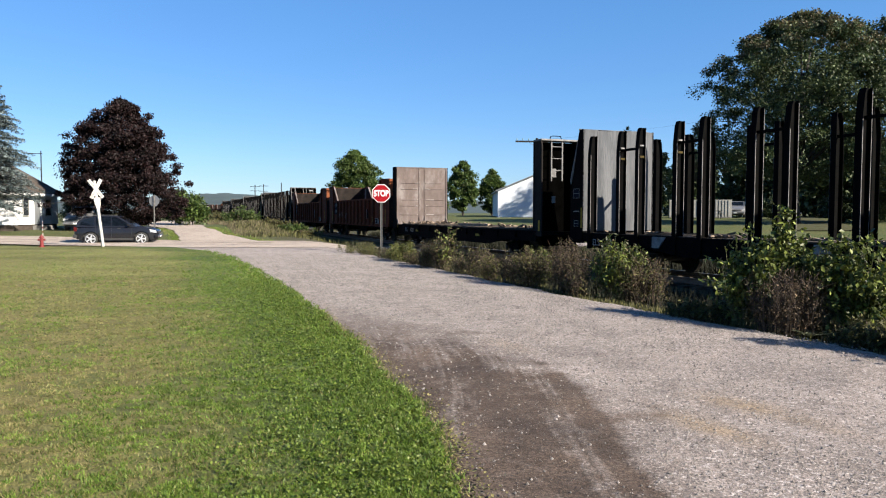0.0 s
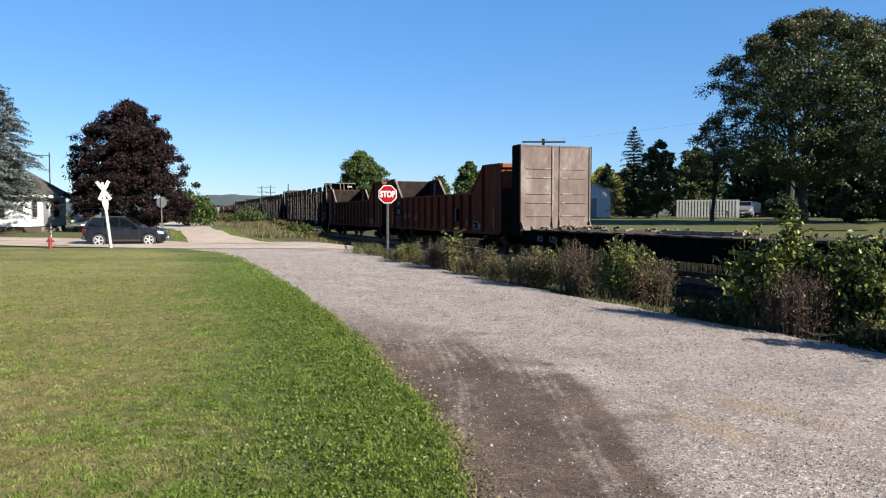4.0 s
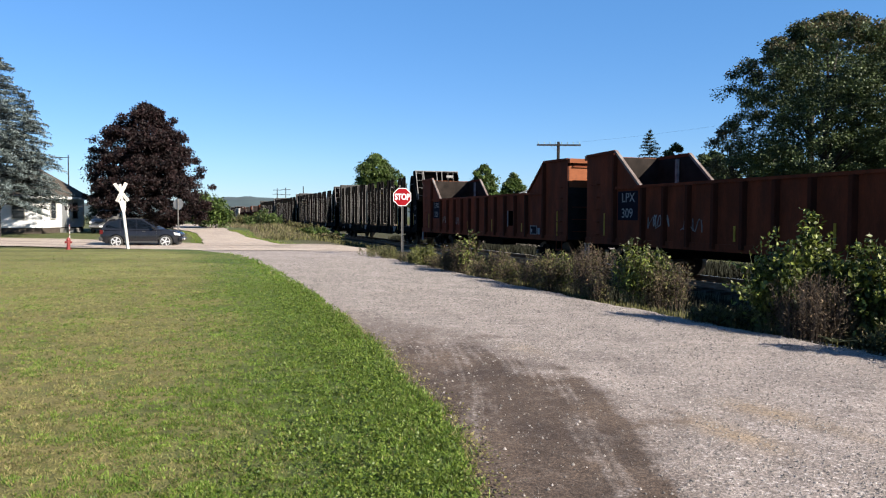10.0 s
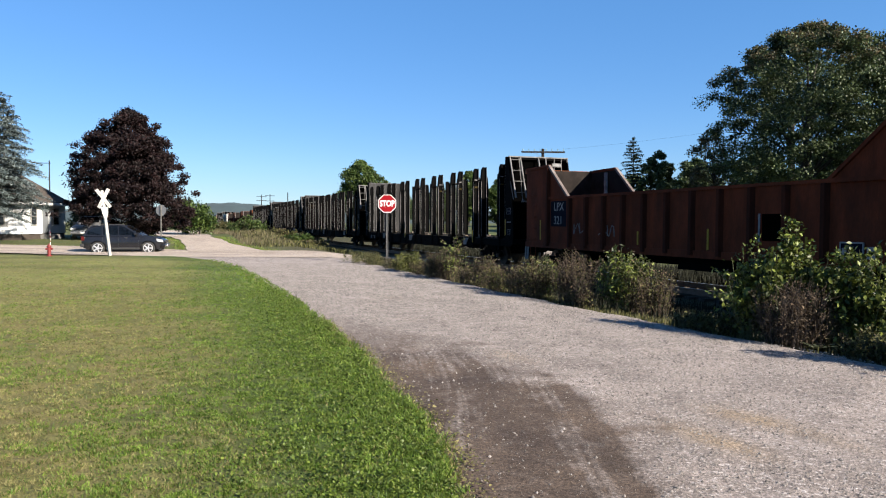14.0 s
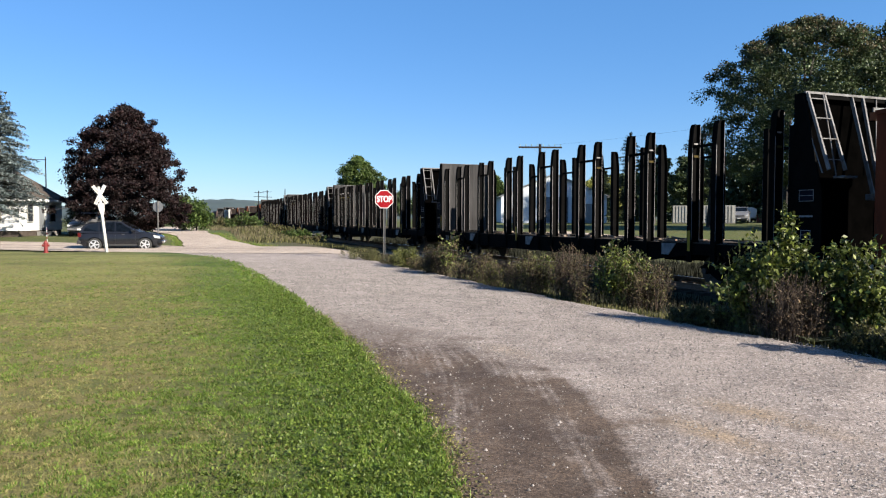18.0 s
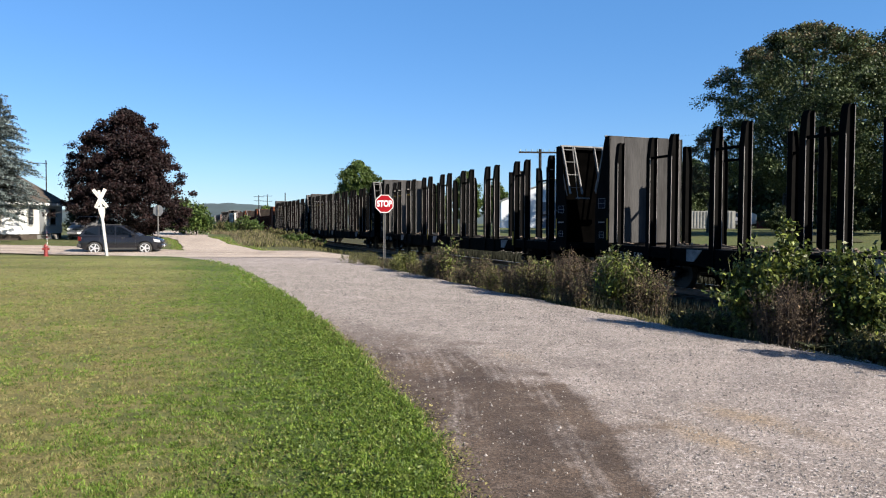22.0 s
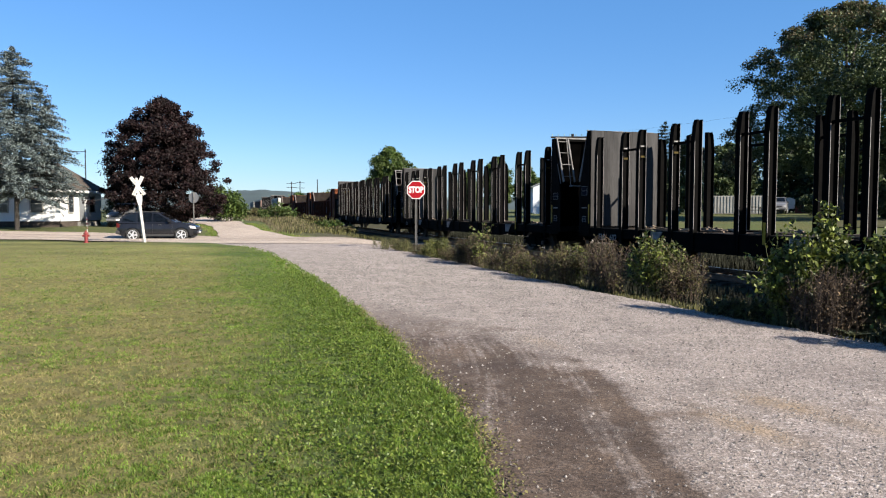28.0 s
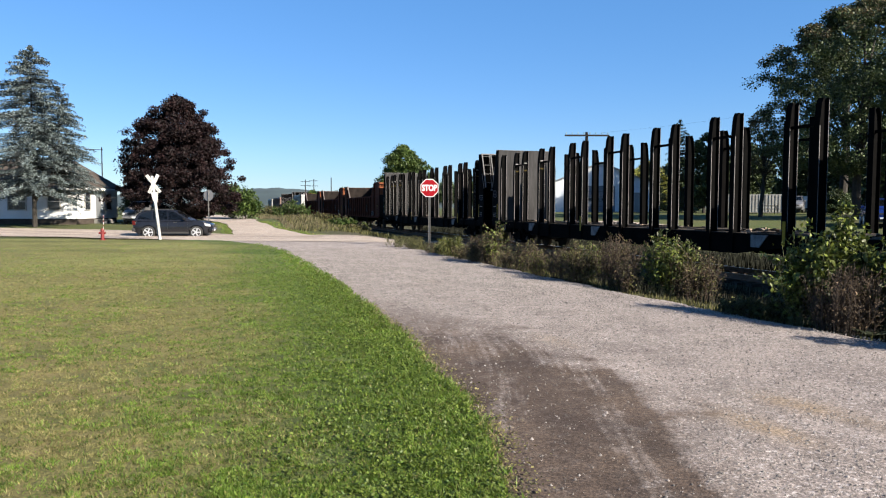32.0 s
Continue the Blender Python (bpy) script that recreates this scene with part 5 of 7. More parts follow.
for car, words in zip((CARS[0], CARS[4], CARS[5], CARS[6], CARS[7]), ("ELS 50", "ELS 500", "ELS 602", "ELS", "ELS")):
    for q, word in enumerate(words.split()):
        lettering(word, 0.29, M_WHITEPAINT, car, pose(21.3 - 0.72 * q, 1.436, 0.86, 90, 0, 180))


def travelled(t):
    return 3.843 * t - 0.00298 * t * t + 0.075 * max(0.0, t - 27.5)


def motions():
    """The train rolls towards the right, its wheels turning."""
    for car, s in zip(CARS, STARTS):
        walk(car, [(t, pose(*on_track(s - travelled(t)), 0, 0, 90 + math.degrees(TH))) for t in range(33)])
    rows = []
    for k in range(17):
        x, y = 24.1 + 6.6 * (32 - 2 * k), 46.1 + 15.9 * (32 - 2 * k)
        rows.append((2 * k, pose(x, y, float(rise(x, y)) + 0.03, 0, 0, -112.5)))
    walk(BLUE_CAR, rows)
    for car in CARS[:8]:
        for tr in car.children:
            if tr.name.startswith("truck"):
                for ws in tr.children:
                    if ws.name.startswith("wheelset"):
                        x, z = ws.location.x, ws.location.z
                        walk(ws, [(4 * k / 30, pose(x, 0, z, 0, -math.degrees(travelled(4 * k / 30) / 0.42), 0)) for k in range(241)])


# ---- signs and street furniture ----
def octagon(r):
    return [(r * math.cos(math.radians(22.5 + 45 * k)), r * math.sin(math.radians(22.5 + 45 * k))) for k in range(8)]


def stop_sign(x, y, turn, centre, label, face=True):
    """Octagonal sign on a channel post; its face looks to -y before turning."""
    z = float(rise(x, y))
    st = root("stop_sign", pose(x, y, z, 0, 0, turn), label, "stop sign")
    post = bmesh.new()
    prism(post, [(-0.04, 0.012), (-0.02, 0.012), (-0.02, 0.045), (0.02, 0.045), (0.02, 0.012), (0.04, 0.012), (0.04, 0.018), (0.026, 0.018), (0.026, 0.051), (-0.026, 0.051), (-0.026, 0.018), (-0.04, 0.018)], -0.3, centre + 0.34, "z")
    part("post", post, M_GALV, st, "galvanised steel channel post")
    k = 0.355 / math.cos(math.radians(22.5))
    bm = bmesh.new()
    prism(bm, [(a, b + centre) for a, b in octagon(k)], 0.004, 0.008)
    pl = part("plate", bm, M_ALU, st, "bare aluminium sign plate")
    if face:
        bm = bmesh.new()
        prism(bm, [(a, b + centre) for a, b in octagon(k)], 0.001, 0.0038)
        part("border", bm, M_SIGNWHITE, pl)
        bm = bmesh.new()
        prism(bm, [(a, b + centre) for a, b in octagon(k * 0.925)], -0.0015, 0.0009)
        part("face", bm, M_SIGNRED, pl, "red reflective face")
        lettering("STOP", 0.33, M_SIGNWHITE, pl, pose(0, -0.004, centre - 0.005, 90, 0, 0) @ Matrix.Diagonal((0.74, 1.0, 1, 1)), "word", "white capitals", 0.012)
    bm = bmesh.new()
    for dz in (-0.2, 0.2):
        tube(bm, (0, -0.004, centre + dz), (0, 0.03, centre + dz), 0.008, 0.008, 6)
    part("bolt", bm, M_GALV, pl)
    return st


stop_sign(-2.37, 28.4, 0, 2.43, "red octagonal stop sign on a steel post in weeds")
stop_sign(-18.5, 46.4, 168, 2.05, "grey back of a stop sign beside the gravel road", False)


def crossbuck(x, y):
    cb = root("crossbuck", pose(x, y, float(rise(x, y)) + 0.05, 0, -6.5, 0) @ pose(0, 0, 0, 0, 0, 45), "white wooden railway crossbuck on a leaning post", "crossing sign")
    bm = bmesh.new()
    box(bm, -0.062, 0.062, -0.062, 0.062, -0.3, 3.0)
    part("post", bm, M_WHITEWOOD, cb, "leaning square post of flaking white paint", bevel=0.012)
    for g, yy in ((58, -0.078), (-58, -0.103)):
        m = pose(0, yy, 2.62, 0, g, 0)
        bm = bmesh.new()
        box(bm, -0.50, 0.50, -0.012, 0.012, -0.078, 0.078, m)
        b = part("blade", bm, M_WHITEWOOD, cb, "white crossing blade")
        for a, c in ((-0.44, -0.14), (0.14, 0.44)):
            bm = bmesh.new()
            box(bm, a, c, -0.0145, -0.0125, -0.035, 0.035, m)
            part("word_bar", bm, M_GALV, b, "faded grey lettering")
    bm = bmesh.new()
    prism(bm, [(-0.16, 2.22), (0.16, 2.22), (0.13, 1.95), (0.07, 1.7), (-0.07, 1.7), (-0.13, 1.95)], -0.078, -0.063)
    part("shield", bm, M_WHITEWOOD, cb, "small white shield board")


crossbuck(-15.6, 33.1)


def hydrant(x, y):
    h = root("fire_hydrant", pose(x, y, float(rise(x, y)) + 0.03, 0, 0, 20), "red fire hydrant with a white marker rod on the lawn", "hydrant")
    bm = bmesh.new()
    tube(bm, (0, 0, 0), (0, 0, 0.05), 0.17, 0.17, 14)
    tube(bm, (0, 0, 0.05), (0, 0, 0.52), 0.105, 0.10, 14)
    tube(bm, (0, 0, 0.52), (0, 0, 0.56), 0.15, 0.15, 14)
    part("barrel", bm, M_HYDRANT, h)
    bm = bmesh.new()
    tube(bm, (0, 0, 0.56), (0, 0, 0.66), 0.12, 0.07, 14)
    tube(bm, (0, 0, 0.66), (0, 0, 0.72), 0.03, 0.03, 5)
    part("bonnet", bm, M_HYDRANT, h)
    for v in ((1, 0), (-1, 0), (0, -1)):
        bm = bmesh.new()
        tube(bm, (0, 0, 0.42), (v[0] * 0.2, v[1] * 0.2, 0.42), 0.055, 0.065, 10)
        part("outlet_cap", bm, M_HYDRANT, h)
    bm = bmesh.new()
    tube(bm, (0.08, 0.02, 0.56), (0.06, 0.02, 1.45), 0.014, 0.01, 6)
    part("marker_rod", bm, M_SIGNWHITE, h, "white marker rod with red bands")
    for z in (0.8, 1.05, 1.3):
        bm = bmesh.new()
        tube(bm, (0.074, 0.02, z), (0.068, 0.02, z + 0.1), 0.0165, 0.0165, 6)
        part("rod_band", bm, M_HYDRANT, h)
    h.scale = (0.74, 0.74, 0.80)


hydrant(-17.75, 31.9)


# ---- vehicles ----
def suv(m, paint, label, category="car"):
    """A small sport-utility car, 4.5 m long; x forwards."""
    car = root("suv", m, label, category)
    def hw(x, z):
        w = np.interp(x, [-2.24, -2.12, -1.9, -1.2, 1.2, 1.8, 2.08, 2.24], [0.70, 0.83, 0.885, 0.905, 0.905, 0.87, 0.76, 0.56])
        return float(w * (1 - 0.10 * max(0, (z - 0.66) / 0.42) ** 2 - 0.06 * max(0, (0.62 - z) / 0.35) ** 2))

    def under(x):
        low = float(np.interp(x, [-2.24, -1.9, 1.9, 2.24], [0.42, 0.28, 0.28, 0.38]))
        for cx in (1.36, -1.34):
            if abs(x - cx) < 0.43:
                low = max(low, 0.34 + math.sqrt(0.43 ** 2 - (x - cx) ** 2))
        return low

    # sides bowed outwards, with round arches; bonnet and shoulders on top
    bm = bmesh.new()
    cols = []
    for x in np.linspace(-2.24, 2.24, 97):
        x = float(x)
        top = float(np.interp(x, [-2.24, -2.16, -2.0, -0.3, 0.95, 1.3, 1.85, 2.1, 2.24], [0.86, 1.02, 1.08, 1.06, 1.05, 1.03, 0.94, 0.84, 0.68]))
        zs = [under(x) + (top - under(x)) * k / 8 for k in range(9)]
        right = [(x, -hw(x, z), z) for z in zs]
        crown = [(x, hw(x, top) * k, top + 0.035 * (1 - k * k)) for k in (-0.75, 0.0, 0.75)]
        cols.append([bm.verts.new(p) for p in right + crown + [(x, -y, z) for x, y, z in right[::-1]]])
    for p, q in zip(cols, cols[1:]):
        for i in range(len(p) - 1):
            bm.faces.new((p[i], p[i + 1], q[i + 1], q[i]))
    for c in (cols[0], cols[-1]):
        for i in range(8):
            bm.faces.new((c[i], c[i + 1], c[-2 - i], c[-1 - i]))
    for f in bm.faces:
        f.smooth = True
    body = part("body", bm, paint, car)
    cab = [(-2.12, 1.05), (-2.02, 1.30), (-1.82, 1.50), (-1.25, 1.645), (-0.45, 1.69), (0.08, 1.63), (1.06, 1.06)]
    bm = bmesh.new()
    wide = [0.86, 0.80, 0.70, 0.66, 0.65, 0.66, 0.84]
    lo = [bm.verts.new((p[0], -w, p[1])) for p, w in zip(cab, wide)]
    hi = [bm.verts.new((p[0], w, p[1])) for p, w in zip(cab, wide)]
    for i in range(len(cab) - 1):
        bm.faces.new((lo[i], lo[i + 1], hi[i + 1], hi[i]))
    for r in (lo, hi[::-1]):
        f = bm.faces.new(r)
        bmesh.ops.triangulate(bm, faces=[f])
    bmesh.ops.bevel(bm, geom=[e for e in bm.edges], offset=0.025, segments=2, affect="EDGES")
    part("cabin", bm, paint, car)
    def pane(name, pts, parent, lab="tinted side window"):
        bm = bmesh.new()
        bm.faces.new([bm.verts.new(p) for p in pts])
        bmesh.ops.extrude_face_region(bm, geom=list(bm.faces))
        return part(name, bm, M_GLASS, parent, lab)
    def wy(z):
        return np.interp(z, [1.05, 1.36, 1.64], [0.857, 0.775, 0.672])
    for side in (1, -1):
        for pts in ([(-1.94, 1.13), (-1.84, 1.33), (-1.62, 1.49), (-1.17, 1.58), (-1.12, 1.10)], [(-1.05, 1.10), (-1.08, 1.59), (-0.29, 1.62), (-0.26, 1.09)], [(-0.20, 1.09), (-0.22, 1.62), (0.06, 1.57), (0.84, 1.09)]):
            pane("side_window", [(x, side * (wy(z) + 0.012), z) for x, z in pts], car)
        part("mirror", boxes((0.62, 0.78, *sorted((side * 0.86, side * 1.03)), 1.08, 1.22)), paint, car, bevel=0.02)
        part("sill_trim", boxes((-0.90, 0.93, *sorted((side * 0.85, side * 0.888)), 0.27, 0.38)), M_TRIM, car)
        for x in (-0.85, 0.08):
            part("door_handle", boxes((x, x + 0.18, *sorted((side * 0.85, side * 0.885)), 0.92, 0.955)), M_TRIM, car)
        for x in (-1.08, -0.24, 0.86):
            seam = bmesh.new()
            for k in range(5):
                z0, z1 = 0.40 + 0.13 * k, 0.53 + 0.13 * k
                beam(seam, (x, side * (hw(x, z0) + 0.001), z0), (x, side * (hw(x, z1) + 0.001), z1), 0.014, 0.006, (1, 0, 0))
            part("door_seam", seam, M_TRIM, car)
        bm = bmesh.new()
        prism(bm, [(1.74, 0.74), (2.17, 0.68), (2.12, 0.83), (1.66, 0.91)], *sorted((side * 0.50, side * 0.845)))
        part("headlight", bm, M_LAMPGLASS, car, "clear headlight")
        part("tail_light", boxes((-2.225, -2.06, *sorted((side * 0.68, side * 0.855)), 0.78, 1.04)), M_REDLENS, car, "red tail light")
        part("fog_lamp", boxes((2.16, 2.245, *sorted((side * 0.55, side * 0.70)), 0.46, 0.54)), M_LAMPGLASS, car)
        part("roof_rail", boxes((-1.2, -0.2, *sorted((side * 0.56, side * 0.60)), 1.64, 1.72)), M_TRIM, car)
    pane("windscreen", [(0.16, -0.60, 1.615), (0.16, 0.60, 1.615), (1.0, 0.74, 1.085), (1.0, -0.74, 1.085)], car, "dark windscreen")
    pane("rear_window", [(-1.84, -0.58, 1.5), (-1.84, 0.58, 1.5), (-2.06, 0.74, 1.15), (-2.06, -0.74, 1.15)], car, "dark rear window")
    part("grille", boxes((2.17, 2.235, -0.48, 0.48, 0.62, 0.78)), M_TRIM, car, "black grille")
    part("bumper", boxes((2.05, 2.275, -0.84, 0.84, 0.40, 0.56)), paint, car, bevel=0.03)
    part("rear_bumper", boxes((-2.29, -2.05, -0.84, 0.84, 0.40, 0.60)), M_TRIM, car, bevel=0.03)
    part("number_plate", boxes((2.272, 2.28, -0.15, 0.15, 0.43, 0.53)), M_SIGNWHITE, car, "plain plate")
    part("underbody", boxes((-2.0, 2.0, -0.68, 0.68, 0.22, 0.8)), M_TRIM, car)
    for cx in (1.36, -1.34):
        for side in (1, -1):
            bm = bmesh.new()
            tube(bm, (0, -0.1, 0), (0, 0.1, 0), 0.365, 0.365, 24)
            w = part("wheel", bm, M_TYRE, car, "black tyre", bevel=0.02)
            w.matrix_local = pose(cx, side * 0.80, 0.345)
            bm = bmesh.new()
            tube(bm, (0, side * 0.095, 0), (0, side * 0.112, 0), 0.262, 0.25, 20)
            part("rim", bm, M_TRIM, w, "dark rim well")
            bm = bmesh.new()
            for q in range(5):
                g = q * 2 * math.pi / 5
                beam(bm, (0.02 * math.cos(g), side * 0.118, 0.02 * math.sin(g)), (0.25 * math.cos(g), side * 0.118, 0.25 * math.sin(g)), 0.06, 0.07)
            tube(bm, (0, side * 0.105, 0), (0, side * 0.135, 0), 0.055, 0.045, 10)
            for q in range(20):
                a, b = q * math.pi / 10, (q + 1) * math.pi / 10
                beam(bm, (0.25 * math.cos(a), side * 0.115, 0.25 * math.sin(a)), (0.25 * math.cos(b), side * 0.115, 0.25 * math.sin(b)), 0.03, 0.03)
            part("spokes", bm, M_ALLOY, w, "bright alloy spokes")
    return car


def heading_pose(x, y, turn, dz=0.0):
    return pose(x, y, float(rise(x, y)) + dz, 0, 0, turn)


suv(heading_pose(-16.8, 37.5, 12, -0.09), M_CARPAINT, "dark slate-blue sport-utility car waiting on the gravel street").scale = (0.895, 0.895, 0.89)
suv(heading_pose(-26.3, 53.0, -78, 0.0), M_SILVER, "silver car parked beside the white house")
suv(heading_pose(30.9, 75.0, -115, 0.0), M_SILVER, "silver car parked in front of the trailer")
BLUE_CAR = suv(heading_pose(24.1, 46.1, -112.5, 0.0), M_BLUECAR, "blue car driving along the far road")


# ---- buildings ----
def window_unit(parent, m, w, h, name="window"):
    """A window in its frame; x along the wall, z up, outside at -y."""
    bm = boxes((-w / 2 - 0.08, -w / 2, -0.05, 0.02, -0.08, h + 0.08), (w / 2, w / 2 + 0.08, -0.05, 0.02, -0.08, h + 0.08), (-w / 2, w / 2, -0.05, 0.02, h, h + 0.08), (-w / 2, w / 2, -0.07, 0.02, -0.08, 0.0), (-w / 2, w / 2, -0.04, 0.01, h / 2 - 0.025, h / 2 + 0.025))
    for v in bm.verts:
        v.co = m @ v.co
    o = part(name, bm, M_WHITEWOOD, parent, "white-framed sash window")
    for z0, z1 in ((0, h / 2 - 0.025), (h / 2 + 0.025, h)):
        bm = bmesh.new()
        box(bm, -w / 2, w / 2, -0.018, -0.008, z0, z1, m)
        part("pane", bm, M_PANE, o, "dark pane")
    return o


def house():
    cx, cy = -29.6, 49.9
    z = float(rise(-32, 53)) - 0.02
    h = root("house", pose(cx, cy, z, 0, 0, 5.8), "white single-storey house with dark hipped roof", "house")
    wd, dp, ev = 12.0, 7.0, 2.55
    # Foundation coloured dark to paint the shadow band below the wall.
    part("foundation", boxes((-wd + 0.05, -0.05, 0.05, dp - 0.05, -0.6, 0.38)), M_SHINGLE, h, "block foundation darkened for the shadow band")
    part("wall", boxes((-wd, 0, 0, dp, 0.38, ev)), M_SIDING, h, "white lap siding")
    for k in range(18):
        z0 = 0.38 + 0.12 * k
        for name, r in (("siding_board", (-wd - 0.02, 0.02, -0.022, 0.0)), ("siding_board", (0.0, 0.022, 0.0, dp))):
            bm = bmesh.new()
            if r[2] < 0:
                prism(bm, [(-0.024, z0), (-0.010, z0 + 0.118), (0, z0 + 0.118), (0, z0)], -wd, 0.0, "x")
            else:
                prism(bm, [(0.024, z0), (0.010, z0 + 0.118), (0, z0 + 0.118), (0, z0)], 0.0, dp)
            part(name, bm, M_SIDING, h)
    o, rz = 0.45, ev + 2.35
    bm = bmesh.new()
    c = [(-wd - o, -o), (o, -o), (o, dp + o), (-wd - o, dp + o)]
    lo = [bm.verts.new((x, y, ev - 0.02)) for x, y in c]
    up = [bm.verts.new((x, y, ev + 0.12)) for x, y in c]
    r0, r1 = bm.verts.new((-wd + 1.7, dp / 2, rz - 0.15)), bm.verts.new((-1.7, dp / 2, rz - 0.15))
    bm.faces.new(lo[::-1])
    for i in range(4):
        j = (i + 1) % 4
        bm.faces.new((lo[i], lo[j], up[j], up[i]))
    bm.faces.new((up[0], up[1], r1, r0))
    bm.faces.new((up[1], up[2], r1))
    bm.faces.new((up[2], up[3], r0, r1))
    bm.faces.new((up[3], up[0], r0))
    rf = part("roof", bm, M_SHINGLE, h, "dark asphalt-shingle hipped roof")
    part("fascia", boxes((-wd - o, o, -o - 0.03, -o, ev - 0.08, ev + 0.10), (o, o + 0.03, -o, dp + o, ev - 0.08, ev + 0.10)), M_SIDING, rf, "white fascia board")
    part("chimney", boxes((-6.0, -5.4, 3.2, 3.8, ev + 1.2, rz + 0.5)), M_CONCRETE, rf)
    for x, w in ((-1.6, 0.8), (-4.2, 1.2), (-7.2, 1.2), (-10.2, 0.9)):
        window_unit(h, pose(x, -0.03, 1.05), w, 1.15)
    for y, w in ((1.6, 0.8), (5.2, 0.9)):
        window_unit(h, pose(0.03, y, 1.05, 0, 0, 90), w, 1.15)
    part("door", boxes((0.022, 0.07, 3.0, 3.8, 0.40, 2.38)), M_METALROOF, h, "grey side door")
    part("step", boxes((0.0, 1.0, 2.7, 4.0, -0.3, 0.3)), M_CONCRETE, h)


house()


def metal_shed():
    x0, x1, y = 6.5, 17.9, 80.0
    z = float(rise(12, 80))
    sh = root("metal_shed", pose((x0 + x1) / 2, y, z, 0, 0, -2), "white metal-clad gabled workshop with a roller door", "shed")
    hw, ev, ap, dp = 5.85, 2.95, 5.35, 16.0
    bm = bmesh.new()
    prism(bm, [(-hw, -0.2), (hw, -0.2), (hw, ev), (0, ap), (-hw, ev)], 0, dp)
    w = part("wall", bm, M_METALWALL, sh, "white ribbed metal cladding")
    for k in range(39):
        x = -hw + 0.15 + 0.3 * k
        top = ap - abs(x) * (ap - ev) / hw - 0.03
        if -1.6 < x < 1.7:
            part("cladding_rib", boxes((x - 0.02, x + 0.02, -0.014, 0, 2.95, top)), M_METALWALL, w)
        else:
            part("cladding_rib", boxes((x - 0.02, x + 0.02, -0.014, 0, 0, top)), M_METALWALL, w)
    for side in (1, -1):
        bm = bmesh.new()
        prism(bm, [(0, ap + 0.03), (0, ap + 0.13), (side * (hw + 0.3), ev - 0.02), (side * (hw + 0.3), ev - 0.12)], -0.3, dp + 0.3)
        part("roof_slope", bm, M_METALROOF, sh, "grey metal roof")
    d = part("roller_door", boxes((-1.5, 1.6, -0.02, -0.005, 0, 2.85)), M_ROLLER, sh, "blue-grey sectional garage door")
    for z0 in (0.55, 1.1, 1.65, 2.2):
        part("door_joint", boxes((-1.5, 1.6, -0.028, -0.02, z0, z0 + 0.03)), M_TRIM, d)
    for x in (-1.1, -0.35, 0.4, 1.15):
        part("door_pane", boxes((x - 0.25, x + 0.25, -0.03, -0.02, 1.22, 1.5)), M_PANE, d)
    part("side_door", boxes((3.5, 4.35, -0.04, -0.005, 0, 2.1)), M_METALROOF, sh, "grey entrance door")


metal_shed()


def storage_box():
    b = root("storage_container", pose(25.6, 74.3, float(rise(25.6, 74.3)), 0, 0, -17), "white ribbed storage container on the grass", "container")
    part("body", boxes((-1.9, 4.2, 0, 2.2, 0.08, 1.85)), M_CONTAINER, b)
    for k in range(20):
        part("rib", boxes((-1.85 + 0.3 * k, -1.73 + 0.3 * k, -0.04, 0, 0.1, 1.8)), M_CONTAINER, b)
    part("base_rail", boxes((-1.9, 4.2, -0.02, 2.2, 0.0, 0.08)), M_CONCRETE, b)
    t = root("utility_trailer", pose(31.9, 77.6, float(rise(31.9, 77.6)), 0, 0, -22), "pale covered trailer parked on the grass", "trailer")
    bm = bmesh.new()
    prism(bm, [(-1.7, 0.45), (1.7, 0.45), (1.7, 1.45), (1.2, 1.65), (-1.7, 1.55)], 0, 1.8)
    part("body", bm, M_SIDING, t)
    for x in (-0.5, 0.4):
        bm = bmesh.new()
        tube(bm, (x, -0.02, 0.3), (x, 0.16, 0.3), 0.3, 0.3, 14)
        part("wheel", bm, M_TYRE, t)
    part("skirt", boxes((-1.7, 1.7, 0.2, 1.6, 0.2, 0.45)), M_TRIM, t)
    p = root("picnic_table", pose(27.0, 71.5, float(rise(27, 71.5)), 0, 0, -10), "dark wooden picnic table on the grass", "table")
    part("tabletop", boxes((-0.9, 0.9, -0.38, 0.38, 0.70, 0.76)), M_POLEWOOD, p)
    for y in (-0.75, 0.6):
        part("bench", boxes((-0.9, 0.9, y, y + 0.2, 0.40, 0.46)), M_POLEWOOD, p)
    for x in (-0.7, 0.7):
        bm = bmesh.new()
        beam(bm, (x, -0.65, 0), (x, -0.2, 0.7), 0.05, 0.1)
        beam(bm, (x, 0.65, 0), (x, 0.2, 0.7), 0.05, 0.1)
        part("leg", bm, M_POLEWOOD, p)
    r = root("storage_bin", pose(34.2, 76.4, float(rise(34, 76)), 0, 0, -22), "low red wooden bin on the grass", "bin")
    part("body", boxes((-0.9, 0.9, 0, 0.9, 0, 0.75)), M_REDWALL, r)
    part("lid", boxes((-0.95, 0.95, -0.05, 0.95, 0.75, 0.82)), M_RUST, r)
    g = root("garden_shed", pose(45.0, 84.5, 1.22, 0, 0, -28), "small garden shed with white double doors", "shed")
    part("wall", boxes((-1.5, 1.5, 0, 2.4, 0, 1.95)), M_POLEWOOD, g, "dark boarded walls")
    bm = bmesh.new()
    prism(bm, [(-1.75, 1.9), (1.75, 1.9), (0, 2.75)], -0.2, 2.6)
    part("roof", bm, M_SHINGLE, g)
    for x in (-0.86, 0.02):
        part("door", boxes((x, x + 0.84, -0.04, -0.004, 0.05, 1.75)), M_SIDING, g, "white door leaf")


storage_box()


